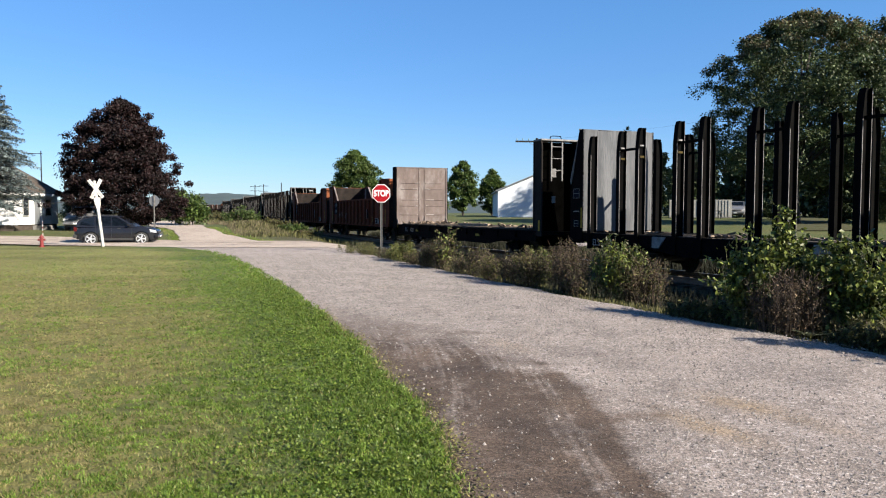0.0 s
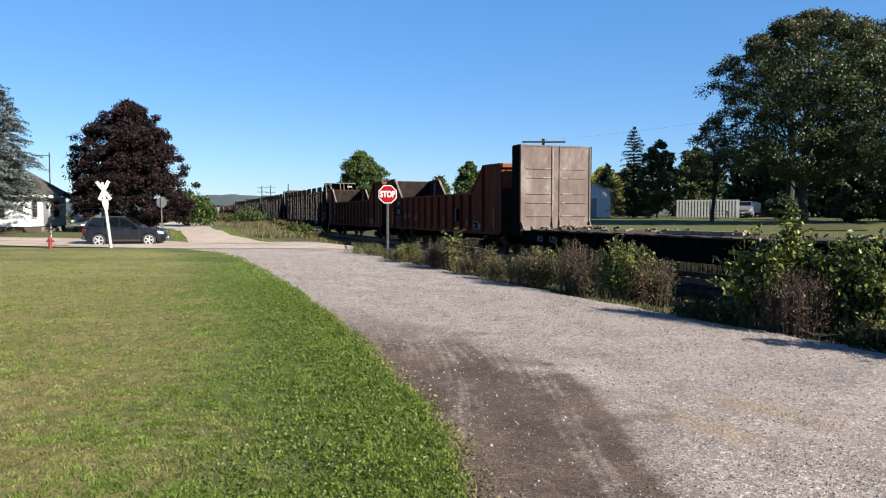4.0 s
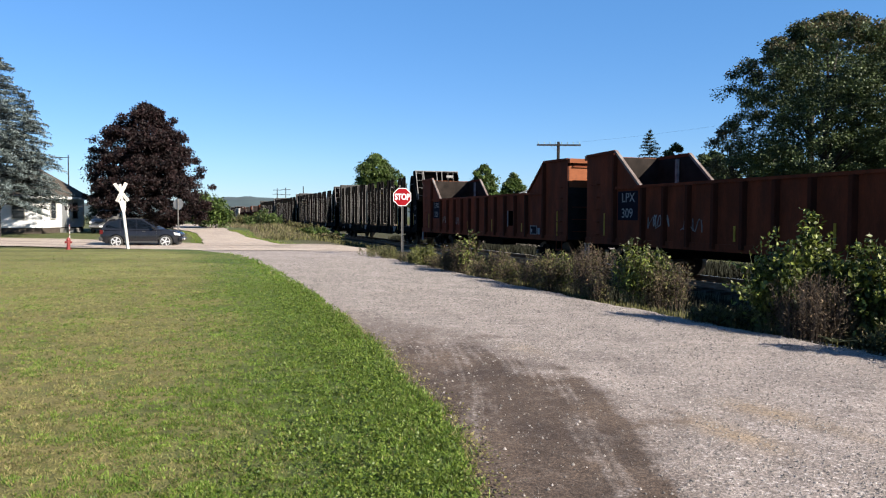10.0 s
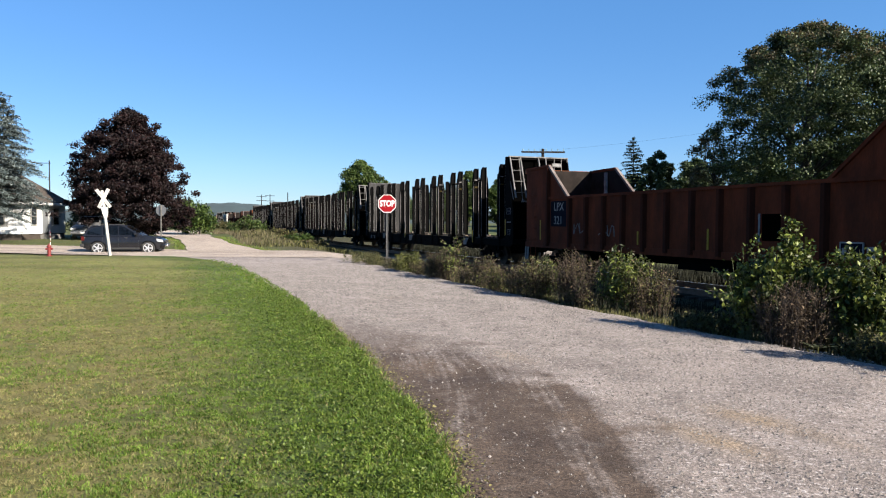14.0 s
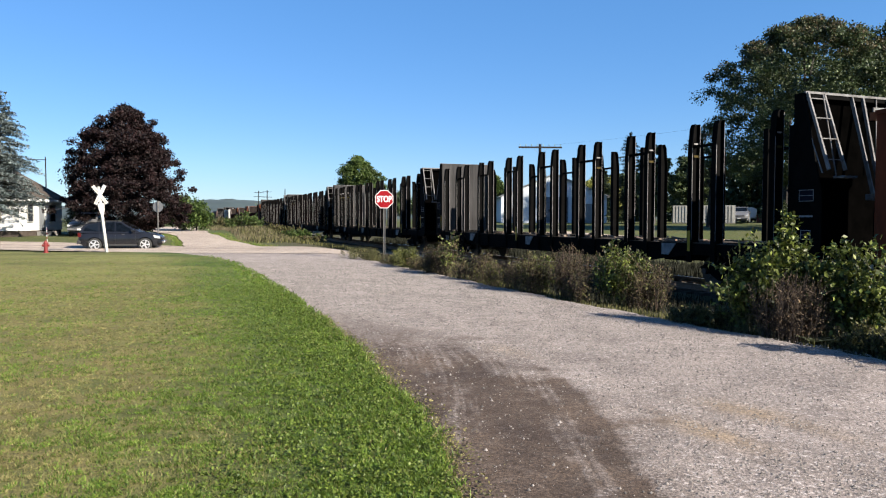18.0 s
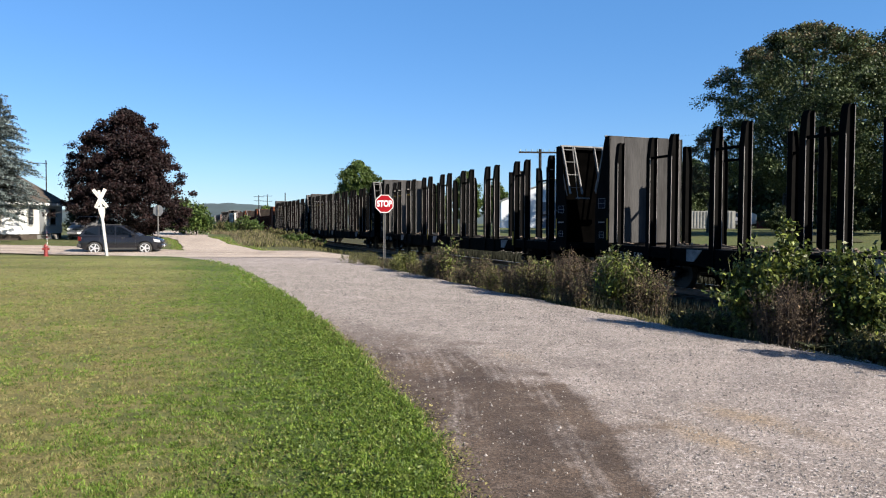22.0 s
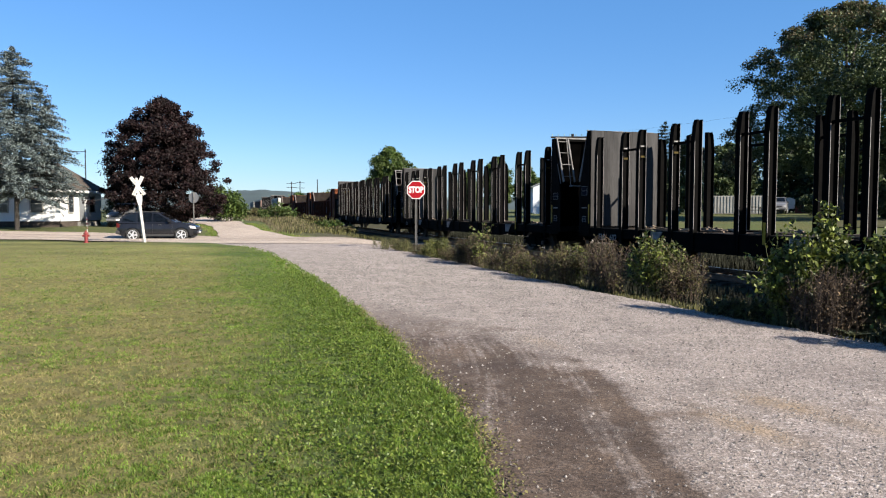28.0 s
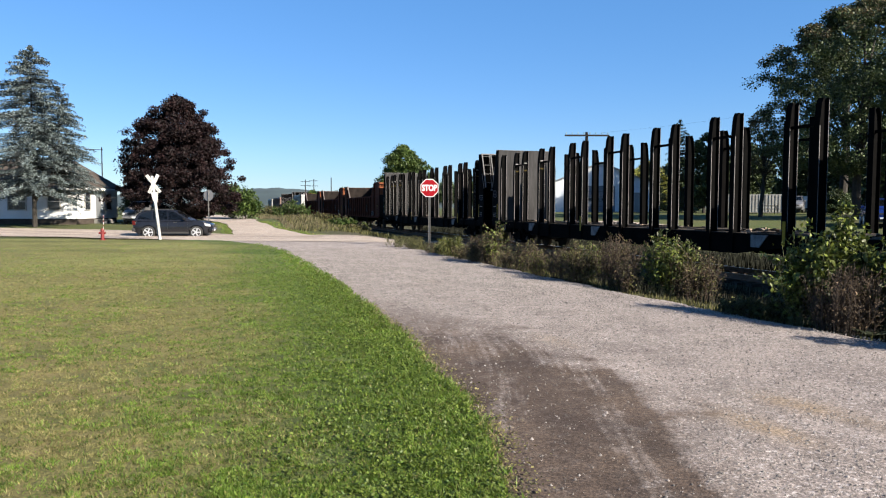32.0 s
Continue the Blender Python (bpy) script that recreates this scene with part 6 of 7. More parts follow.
# ---- poles ----
def telegraph_pole():
    x, y = 6.58, 49.56
    z = float(rise(x, y))
    p = root("telegraph_pole", pose(x, y, z, 0, 0, 3), "old wooden telegraph pole with one crossarm and insulators", "pole")
    bm = bmesh.new()
    tube(bm, (0, 0, -0.4), (0, 0, 6.35 - z + 0.35), 0.14, 0.10, 10)
    part("post", bm, M_POLEWOOD, p)
    top = 6.47 - z
    part("crossarm", boxes((-1.5, 1.5, -0.17, -0.09, top - 0.06, top + 0.05)), M_POLEWOOD, p)
    for k in range(8):
        xx = -1.4 + 0.4 * k
        bm = bmesh.new()
        tube(bm, (xx, -0.13, top + 0.05), (xx, -0.13, top + 0.10), 0.012, 0.012, 6)
        tube(bm, (xx, -0.13, top + 0.10), (xx, -0.13, top + 0.20), 0.04, 0.025, 8)
        part("insulator", bm, M_GLASSINS, p)
    bm = bmesh.new()
    for s in (1, -1):
        beam(bm, (s * 0.55, -0.15, top - 0.06), (0, -0.12, top - 0.5), 0.03, 0.01)
    part("brace", bm, M_GALV, p)
    for k in (6,):
        bm = bmesh.new()
        last = None
        for q in range(25):
            u = q / 24
            a = Vector((-1.4 + 0.4 * k, -0.13, top + 0.18))
            b = a + Vector((15.2, -38.5, 0.4))
            c = a.lerp(b, u) - Vector((0, 0, 2.4 * u * (1 - u)))
            if last:
                tube(bm, last, c, 0.004, 0.004, 3, False)
            last = c
        part("wire", bm, M_TRIM, p, "thin slack line wire")


telegraph_pole()


def far_pole(x, y, h, arms, label, thick=0.15, reach=1.3):
    p = root("utility_pole", pose(x, y, float(rise(x, y)), 0, 0, 20), label, "pole")
    bm = bmesh.new()
    tube(bm, (0, 0, -0.4), (0, 0, h), thick, thick * 0.7, 8)
    part("post", bm, M_POLEWOOD, p)
    for z in arms:
        part("crossarm", boxes((-1.3, reach, -0.5 * thick - 0.08, -0.5 * thick, h - z - 0.4 * thick, h - z + 0.4 * thick)), M_POLEWOOD, p)
    return p


far_pole(-49.6, 192, 8.6, (0.5, 1.6), "distant wooden utility pole with two crossarms")
far_pole(-50.5, 205, 9.2, (0.5, 2.0), "distant wooden utility pole with crossarms")
far_pole(-41, 185, 8.8, (), "thin distant steel mast")
far_pole(-33.8, 61.0, 6.4, (0.25,), "slender pole behind the white house", 0.06, 0.1)


# ---- trees ----
def limbs(h0, tips, r0):
    """Trunk and limbs up to the tips, as tapering rods in one mesh."""
    bm = bmesh.new()
    n = 6
    prev = Vector((0, 0, -0.3))
    path = []
    for k in range(1, n + 1):
        u = k / n
        p = Vector((0.18 * math.sin(3 * u + h0), 0.18 * math.cos(4 * u + h0), h0 * u))
        tube(bm, prev, p, r0 * (1 - 0.62 * (k - 1) / n), r0 * (1 - 0.62 * k / n), 9, False)
        path.append(p)
        prev = p
    for t in tips:
        t = Vector(t)
        k = min(range(n), key=lambda i: abs(path[i].z - t.z * 0.62))
        a = path[k]
        mid = a.lerp(t, 0.5) + Vector((0, 0, 0.12 * (t - a).length))
        r = r0 * 0.32
        tube(bm, a, mid, r, r * 0.55, 6, False)
        tube(bm, mid, t, r * 0.55, r * 0.14, 5, False)
    return bm


def tree(x, y, h, rad, low, mat, leaf, count, clumps, seed, label, turn=0.0, second=None, lift=0.0, belly=0.35, power=1.9, name="tree", core=1.0, rag=0.0):
    """A broad-leaved tree: trunk, limbs and a crown of clumped leaves with gaps."""
    g = np.random.default_rng(seed)
    z = float(rise(x, y)) + lift
    t = root(name, pose(x, y, z, 0, 0, turn), label, "tree" if name == "tree" else "bush", "trees of the wood edge" if "wood edge" in label else "")
    cs, rs = [], []
    size = rad * 2.6 / math.sqrt(clumps)
    lump = g.uniform(0, 6.28, 6)
    while len(cs) < clumps:
        u = g.uniform(0, 1)
        a = g.uniform(0, 6.28)
        # outline: widest at a third of the height, domed above, uneven all round
        env = min(1.0, (u / 0.12) ** 0.5) if u < 0.12 else 1.0
        env *= max(0.0, 1 - (max(0, u - belly) / (1.0 - belly)) ** power) ** 0.62 * (1 - 0.16 * max(0, belly - u) / belly)
        env *= 1 + 0.10 * math.sin(2 * a + lump[0] + 4 * u) + 0.09 * math.sin(3 * a + lump[1] - 7 * u) + 0.06 * math.sin(11 * u + lump[2])
        q = g.uniform(0.12, 1.0) ** 0.42 * (1 + rag * max(0.0, g.normal(0, 0.5)))
        r = max(0.0, rad * env - size * 0.55) * q
        cs.append((r * math.cos(a), r * math.sin(a), low + size * 0.4 + (h - low - size * 0.75) * u))
        k = size * g.uniform(0.6, 1.2)
        rs.append((k, k, k * 0.68))
    mid, half = (h + low) / 2, (h - low) / 2
    tips = sorted(cs, key=lambda c: -np.hypot(c[0], c[1]))[:: max(1, clumps // 16)]
    part("trunk", limbs(h * 0.72, tips, 0.022 * h), M_BARK, t, "grey-brown trunk and limbs")
    per = max(4, count // clumps)
    pts = blob_points(cs, rs, [int(per * g.uniform(0.6, 1.4)) for _ in cs], 0.5)
    inner = [(g.normal(0, rad * 0.30), g.normal(0, rad * 0.30), g.uniform(low + 0.2 * (h - low), low + 0.75 * (h - low))) for _ in range(40)]
    pts = np.concatenate([pts, blob_points(inner, [(rad * 0.28, rad * 0.28, (h - low) * 0.12)] * 40, [int(core * count / 200) + 1] * 40, 0.3)])
    v, f = leaves(pts, leaf, 0.75)
    cloud("crown", v, f, mat, t, "crown of many small leaves")
    if second:
        high = [(c[0] * 1.02, c[1] * 1.02, c[2] + 0.2) for c in cs if c[2] > mid + half * 0.42]
        if high:
            pts = blob_points(high, [rs[0]] * len(high), [per // 2] * len(high), 0.7)
            v, f = leaves(pts, leaf, 0.75)
            cloud("crown_top", v, f, second, t, "turning leaves at the top")
    return t


def spruce(x, y, h, rad, mat, seed, label, needle=0.28, tiers=34, low=0.6, fork=None):
    g = np.random.default_rng(seed)
    t = root("spruce", pose(x, y, float(rise(x, y)), 0, 0, 0), label, "conifer")
    bm = bmesh.new()
    if fork:
        # a second leader that leaves the neighbouring stem low down
        tube(bm, (fork[0], fork[1], 1.6), (0, 0, 4.2), 0.012 * h, 0.011 * h, 9)
        tube(bm, (0, 0, 4.2), (0, 0, h * 0.97), 0.011 * h, 0.02, 9)
    else:
        tube(bm, (0, 0, -0.3), (0, 0, h * 0.97), 0.014 * h, 0.02, 9)
    part("trunk", bm, M_BARK, t)
    a, b, pts = [], [], []
    for k in range(tiers):
        u = k / (tiers - 1)
        z = low + (h - low) * u ** 0.92
        ln = rad * (1 - u) ** 0.58 + 0.15
        for q in range(int(9 - 3 * u)):
            ang = g.uniform(0, 6.28)
            L = ln * g.uniform(0.62, 1.12)
            base = np.array([0, 0, z])
            tip = np.array([L * math.cos(ang), L * math.sin(ang), z + g.normal(0, 0.06) - L * g.uniform(0.10, 0.30) + 0.25 * u])
            a.append(base)
            b.append(tip)
            m = int((18 + 46 * L) * (1.7 if needle < 0.19 else 1.0))
            w = np.clip(np.round(g.uniform(0.15, 1.0, m) * (3 + 2 * L)) / (3 + 2 * L) + g.normal(0, 0.035, m), 0.1, 1.04)
            spread = 0.07 + 0.20 * (1 - w) * L * 0.5
            p = base + (tip - base) * w[:, None]
            side = np.array([-math.sin(ang), math.cos(ang), 0])
            p = p + side * (g.normal(0, 1, m) * spread)[:, None]
            p[:, 2] -= np.abs(g.normal(0, 0.10, m)) - 0.06 * L * np.sin(w * 3.1)
            pts.append(p)
    v, f = stems_mesh(a, b, 0.035, 0.008)
    cloud("bough_wood", v, f, M_BARK, t, "drooping boughs", "stuff")
    v, f = leaves(np.concatenate(pts), needle, 0.45, 0.42)
    cloud("needles", v, f, mat, t, "dense sprays of needles")
    return t


tree(-24.35, 54.9, 9.85, 5.0, 0.1, M_LEAF_PURPLE, 0.16, 112000, 520, 26, "broad purple-leaved maple at the street corner", belly=0.17, power=1.4, rag=0.30, core=0.8)
tree(26.4, 53.2, 15.3, 7.1, 3.0, M_LEAF_DARK, 0.165, 92000, 430, 12, "tall dark green broad-leaved tree with a tan top", second=M_LEAF_TAN, belly=0.54, power=2.3, core=0.6, rag=0.10)
tree(34.0, 52.5, 15.6, 6.6, 2.2, M_LEAF_DARK, 0.18, 62000, 380, 13, "tall dark green broad-leaved tree beyond the railway", belly=0.42, core=0.8, rag=0.08)
tree(22.6, 61.5, 8.9, 2.2, 3.2, M_LEAF_TAN, 0.17, 6500, 90, 22, "slight grey-leaved tree beside a taller one", belly=0.5, core=0.1, rag=0.25)
tree(21.9, 74.9, 8.1, 2.1, 0.6, M_LEAF_DARK, 0.24, 15000, 110, 14, "slim green tree beside the spruce", belly=0.45)
tree(29.6, 86.0, 8.3, 3.2, 0.6, M_LEAF_DARK, 0.30, 13000, 110, 15, "dark broad-leaved tree behind the lawn")
tree(21.3, 99.0, 6.6, 3.5, 0.4, M_LEAF_YELLOW, 0.30, 12000, 110, 16, "yellow-green tree behind the workshop")
tree(3.1, 101.0, 7.6, 2.4, 0.6, M_LEAF_MID, 0.30, 12000, 110, 17, "green tree beyond the railway")
tree(7.4, 104.0, 6.5, 2.4, 0.4, M_LEAF_MID, 0.30, 11000, 100, 18, "green tree near the workshop", turn=70)
tree(-11.3, 94.3, 8.4, 3.9, 0.8, M_LEAF_MID, 0.26, 26000, 160, 19, "round green tree beyond the railway", belly=0.5)
tree(-1.5, 120.0, 6.6, 2.8, 0.3, M_LEAF_MID, 0.34, 6000, 35, 20, "small distant green tree")
tree(-7.6, 130.0, 5.4, 2.6, 0.3, M_LEAF_DARK, 0.34, 6000, 35, 21, "small distant dark tree")
spruce(19.9, 77.0, 9.4, 2.5, M_NEEDLE, 31, "tall dark spruce beyond the lawn", 0.20, 26)
spruce(18.6, 84.0, 5.9, 2.0, M_NEEDLE, 32, "smaller dark spruce behind the lawn", 0.34, 24)
spruce(-29.75, 45.3, 11.5, 4.2, M_NEEDLE_BLUE, 33, "tall blue-grey spruce in front of the white house", 0.18, 38, 2.3)
spruce(-28.25, 45.8, 8.9, 2.5, M_NEEDLE_BLUE, 34, "slender blue-grey second leader beside the taller spruce", 0.17, 19, 3.0, (-1.5, -0.5))

for k, (x, y, h, r) in enumerate(((-29.2, 59.0, 2.6, 2.2), (31.4, 56.2, 2.3, 1.7), (34.2, 56.0, 2.6, 1.9), (37.2, 57.5, 2.8, 2.2), (31.0, 66.5, 2.2, 1.8))):
    tree(x, y, h, r, 0.02, M_LEAF_DARK, 0.15, 9000, 70, 600 + k, "dense dark green hedge bush", name="hedge_bush", belly=0.45)
for k, (x, y, h) in enumerate(((-41, 165, 5.2), (-35, 171, 5.6), (-45, 176, 4.6))):
    tree(x, y, h, 3.6, 0.1, M_LEAF_MID, 0.4, 4000, 50, 620 + k, "small distant green tree beyond the railway")
# Added tree, mostly hidden behind the near crown, to dapple the workshop wall.
tree(31.5, 66.5, 18.0, 4.2, 8.0, M_LEAF_DARK, 0.25, 13000, 150, 640, "added high-crowned tree, mostly hidden, shading the workshop", belly=0.45, core=0.5)
far_tree = tree(44, 98, 9.0, 4.2, 0.2, M_LEAF_DARK, 0.48, 6000, 90, 40, "dark tree of the wood edge behind the lawn")
for k, (x, y) in enumerate(((37.5, 88), (34, 97), (36, 104), (50, 92), (57, 88), (40, 110), (64, 80), (70, 72), (29, 112), (54, 70), (60, 62), (47, 66), (41.5, 82), (40, 75), (45, 74), (48.5, 82))):
    copy_thing(far_tree, pose(x, y, 1.2 - 0.5 * (k % 3), 0, 0, 47 * k))


def shrub(x, y, h, rx, ry_, mat, stem_mat, leaf, count, stems, seed, label, dead=0.0, turn=0.0, category="bush", tall=None, tilt=0.8, narrow=1.0, name="bush"):
    """Upright stems with leaves along them."""
    g = np.random.default_rng(seed)
    t = root(name, pose(x, y, float(rise(x, y)) - 0.03, 0, 0, turn), label, category, "bushes and weeds along the railway")
    n = stems
    ang, q = g.uniform(0, 6.28, n), g.uniform(0, 1, n) ** 0.6
    bx, by = q * np.cos(ang) * rx * 0.75, q * np.sin(ang) * ry_ * 0.75
    hh = h * (1 - 0.25 * q) * g.uniform(0.55, 1.15, n)
    tip = np.stack([bx * 1.3 + g.normal(0, 0.09 * h, n), by * 1.3 + g.normal(0, 0.09 * h, n), hh], -1)
    if tall:
        for q in range(7):
            tip[q] = (tall[0] + 0.09 * math.sin(2.1 * q), tall[1] + 0.09 * math.cos(2.1 * q), tall[2] - 0.09 * q)
            bx[q], by[q] = tall[0] * 0.7, tall[1] * 0.7
    a = np.stack([bx, by, np.zeros(n)], -1)
    mid = a * 0.45 + tip * 0.55 + np.stack([g.normal(0, 0.03, n), g.normal(0, 0.03, n), np.zeros(n)], -1)
    sa, sb = [a, mid], [mid, tip]
    tw = g.integers(0, n, n * 4)
    u = g.uniform(0.35, 0.95, n * 4)
    ta = a[tw] * (1 - u[:, None]) + tip[tw] * u[:, None]
    tb = ta + np.stack([g.normal(0, 0.10, n * 4), g.normal(0, 0.10, n * 4), g.uniform(0.03, 0.2, n * 4)], -1) * (0.5 + 0.5 * h)
    v, f = stems_mesh(np.concatenate(sa + [ta]), np.concatenate(sb + [tb]), np.r_[np.full(2 * n, 0.006), np.full(4 * n, 0.003)], np.r_[np.full(2 * n, 0.004), np.full(4 * n, 0.0015)])
    cloud("stem_growth", v, f, stem_mat, t, "thin upright stems", "stuff")
    k = g.integers(0, n, count)
    u = g.uniform(0.12, 1.04, count) ** 0.7
    if tall:
        k[: count // 8] = g.integers(0, 7, count // 8)
        u[: count // 8] = g.uniform(0.45, 1.02, count // 8)
    p = a[k] * (1 - u[:, None]) + tip[k] * u[:, None]
    w = (0.12 - 0.08 * u) * (0.5 + 0.5 * h)
    p = p + g.normal(0, 1, (count, 3)) * w[:, None] * np.array([1, 1, 0.55])
    if leaf >= 0.07:
        # leaves crowd on the twigs and leave dark gaps between
        j = g.integers(0, 4 * n, count)
        u = g.uniform(0.2, 1.15, count)
        near = ta[j] + (tb[j] - ta[j]) * u[:, None] + g.normal(0, 1, (count, 3)) * np.array([0.035, 0.035, 0.02])
        pick = g.uniform(0, 1, count) < 0.78
        if tall:
            pick[: count // 8] = False
        p[pick] = near[pick]
    p[:, 2] = np.maximum(p[:, 2], 0.03)
    split = int(count * (1 - dead))
    if split:
        v, f = leaves(p[:split], leaf, tilt, narrow)
        cloud("foliage", v, f, mat, t, "loose green leaves", "stuff")
    if dead:
        v, f = leaves(p[split:], leaf * 0.72, 1.0, 0.7)
        cloud("dead_foliage", v, f, M_LEAF_DEAD, t, "withered brown leaves and seed heads", "stuff")
    return t


# the overgrown verge between road and track
VERGE = [
    (-2.75, 26.86, 0.46, 0.37, 0.37, M_LEAF_WEED, 0.05, 1300, 45, 0.3, "low olive weeds beside the gravel"),
    (-1.19, 23.06, 0.73, 0.41, 0.41, M_LEAF_OLIVE, 0.06, 1900, 50, 0.1, "yellow-green leafy weeds near the stop sign"),
    (-0.35, 20.73, 0.84, 0.35, 0.35, M_LEAF_WEED, 0.05, 2000, 60, 0.5, "brown and green weeds gone to seed"),
    (0.19, 19.99, 1.12, 0.42, 0.39, M_LEAF_BUSH, 0.08, 1000, 22, 0.35, "sparse leafy shoots among brown weeds"),
    (1.19, 17.04, 0.66, 0.32, 0.35, M_LEAF_OLIVE, 0.05, 1300, 45, 0.35, "low yellow-green weeds beside the gravel"),
    (1.90, 15.43, 0.91, 0.36, 0.36, M_LEAF_WEED, 0.055, 2600, 65, 0.35, "dark green and brown weeds"),
    (2.62, 14.90, 1.10, 0.45, 0.45, M_LEAF_WEED, 0.05, 3400, 90, 0.75, "tall withered brown weeds with seed heads"),
    (3.45, 13.83, 1.20, 0.50, 0.53, M_LEAF_BUSH, 0.078, 4455, 46, 0.22, "leafy green bush among withered weeds"),
    (3.83, 13.52, 0.95, 0.45, 0.45, M_LEAF_WEED, 0.05, 3200, 80, 0.6, "olive-brown withered weeds beside the gravel"),
    (2.62, 13.92, 0.59, 0.24, 0.35, M_LEAF_WEED, 0.05, 1500, 50, 0.6, "withered brown weeds beside the gravel"),
    (3.84, 11.04, 0.29, 0.33, 0.35, M_LEAF_WEED, 0.06, 1300, 40, 0.2, "low dark weeds in shade"),
    (4.34, 10.72, 0.36, 0.31, 0.35, M_LEAF_WEED, 0.06, 1300, 40, 0.2, "low dark weeds in shade"),
    (4.48, 10.25, 1.38, 0.36, 0.40, M_LEAF_BUSH, 0.078, 3645, 60, 0.02, "broad-leaved green bush beside the gravel"),
    (5.12, 10.08, 1.28, 0.45, 0.47, M_LEAF_BUSH, 0.078, 5265, 80, 0.02, "broad-leaved green bush with one tall shoot"),
    (5.55, 9.46, 1.40, 0.34, 0.40, M_LEAF_BUSH, 0.078, 4455, 65, 0.02, "broad-leaved green bush by the gravel"),
    (4.66, 9.65, 0.95, 0.47, 0.47, M_LEAF_DEAD, 0.042, 5200, 150, 0.92, "withered reddish-brown weeds under a bush"),
    (5.12, 9.66, 0.65, 0.13, 0.35, M_STRAW, 0.04, 700, 30, 0.2, "yellowish tall weed stalks beside the gravel"),
    (-3.4, 28.2, 0.50, 0.9, 0.7, M_LEAF_WEED, 0.05, 1600, 50, 0.3, "low olive weeds beside the crossing"),
    (-0.75, 21.9, 0.48, 0.4, 0.45, M_LEAF_WEED, 0.05, 1300, 45, 0.5, "low brown and green weeds beside the gravel"),
    (-1.55, 24.0, 0.55, 0.35, 0.4, M_LEAF_OLIVE, 0.05, 1200, 45, 0.3, "low olive weeds near the stop sign"),
    (0.55, 18.9, 0.62, 0.35, 0.4, M_LEAF_WEED, 0.05, 900, 36, 0.5, "low brown and green weeds beside the gravel"),
    (-0.05, 20.3, 0.86, 0.25, 0.3, M_LEAF_WEED, 0.045, 900, 40, 0.75, "withered brown weeds gone to seed"),
    (1.55, 16.3, 0.74, 0.3, 0.35, M_LEAF_WEED, 0.05, 1200, 45, 0.5, "low brown and green weeds beside the gravel"),
    (-1.9, 25.0, 0.42, 0.5, 0.5, M_LEAF_WEED, 0.05, 1200, 40, 0.4, "low dusty weeds beside the gravel"),
    (0.95, 18.2, 0.85, 0.35, 0.4, M_LEAF_WEED, 0.06, 1500, 45, 0.4, "rank brown and green weeds beside the gravel"),
    (2.15, 15.7, 0.95, 0.35, 0.4, M_LEAF_BUSH, 0.07, 900, 24, 0.3, "leafy shoots among rank weeds"),
    (-0.1, 21.4, 0.75, 0.4, 0.4, M_LEAF_OLIVE, 0.06, 1200, 40, 0.3, "rank olive weeds behind the gravel's edge"),
    (6.6, 9.3, 1.36, 0.6, 0.6, M_LEAF_BUSH, 0.078, 4590, 70, 0.02, "broad-leaved green bush by the gravel"),
    (7.3, 8.0, 1.45, 0.8, 0.8, M_LEAF_BUSH, 0.095, 3000, 60, 0.02, "broad-leaved green bush by the gravel"),
    (5.95, 7.45, 1.50, 0.42, 0.45, M_LEAF_BUSH, 0.095, 2600, 50, 0.02, "broad-leaved green bush shading the gravel's edge"),
    (6.55, 6.75, 1.45, 0.5, 0.5, M_LEAF_BUSH, 0.095, 2800, 50, 0.02, "broad-leaved green bush shading the gravel's edge"),
    (6.75, 5.65, 1.30, 0.5, 0.5, M_LEAF_BUSH, 0.095, 2600, 50, 0.02, "broad-leaved green bush shading the gravel's edge"),
    (5.25, 8.75, 0.42, 0.45, 0.30, M_LEAF_WEED, 0.06, 1500, 45, 0.2, "low dark weeds in shade"),
    (5.7, 8.2, 0.5, 0.45, 0.35, M_LEAF_WEED, 0.06, 1500, 45, 0.2, "low dark weeds in shade"),
]
for k, (x, y, h, rx_, ry2, mat, leaf, count, stems, dead, label) in enumerate(VERGE):
    kind_ = "weeds" if "weed" in label else "bush"
    shrub(x, y, h, rx_, ry2, mat, M_STEM if dead > 0.3 else M_GREENSTEM, leaf, int(count * 1.25), int(stems * 1.2), 100 + k, label, dead, name=kind_, category=kind_, narrow=0.6 if dead > 0.2 else 0.85,
          tall=(-0.32, 0.0, 1.84) if "tall shoot" in label else None)


def rosette(x, y, size, seed):
    """A flat star of large pale leaves."""
    g = np.random.default_rng(seed)
    t = root("rosette_plant", pose(x, y, float(rise(x, y)) + 0.01, 0, 0, 0), "pale grey-green rosette of large leaves at the gravel's edge", "plant")
    for k in range(13):
        a = 6.283 * k / 13 + g.uniform(-0.2, 0.2)
        ln, up = size * g.uniform(0.7, 1.15), g.uniform(0.15, 0.75)
        bm = bmesh.new()
        rows = []
        for u, w in ((0.05, 0.02), (0.35, 0.13), (0.7, 0.15), (1.0, 0.02)):
            z = ln * (up * u - 0.45 * u * u * up) + 0.01
            r = ln * u
            rows.append([bm.verts.new((r * math.cos(a) - s * w * ln * math.sin(a), r * math.sin(a) + s * w * ln * math.cos(a), z + (0.03 * ln if s else 0))) for s in (-1, 0, 1)])
        for p, q in zip(rows, rows[1:]):
            for i in (0, 1):
                bm.faces.new((p[i], p[i + 1], q[i + 1], q[i]))
        part("leaf", bm, M_LEAF_PALE, t)


rosette(4.85, 9.38, 0.26, 1)
rosette(5.45, 8.95, 0.24, 2)
rosette(-2.14, 26.2, 0.34, 3)


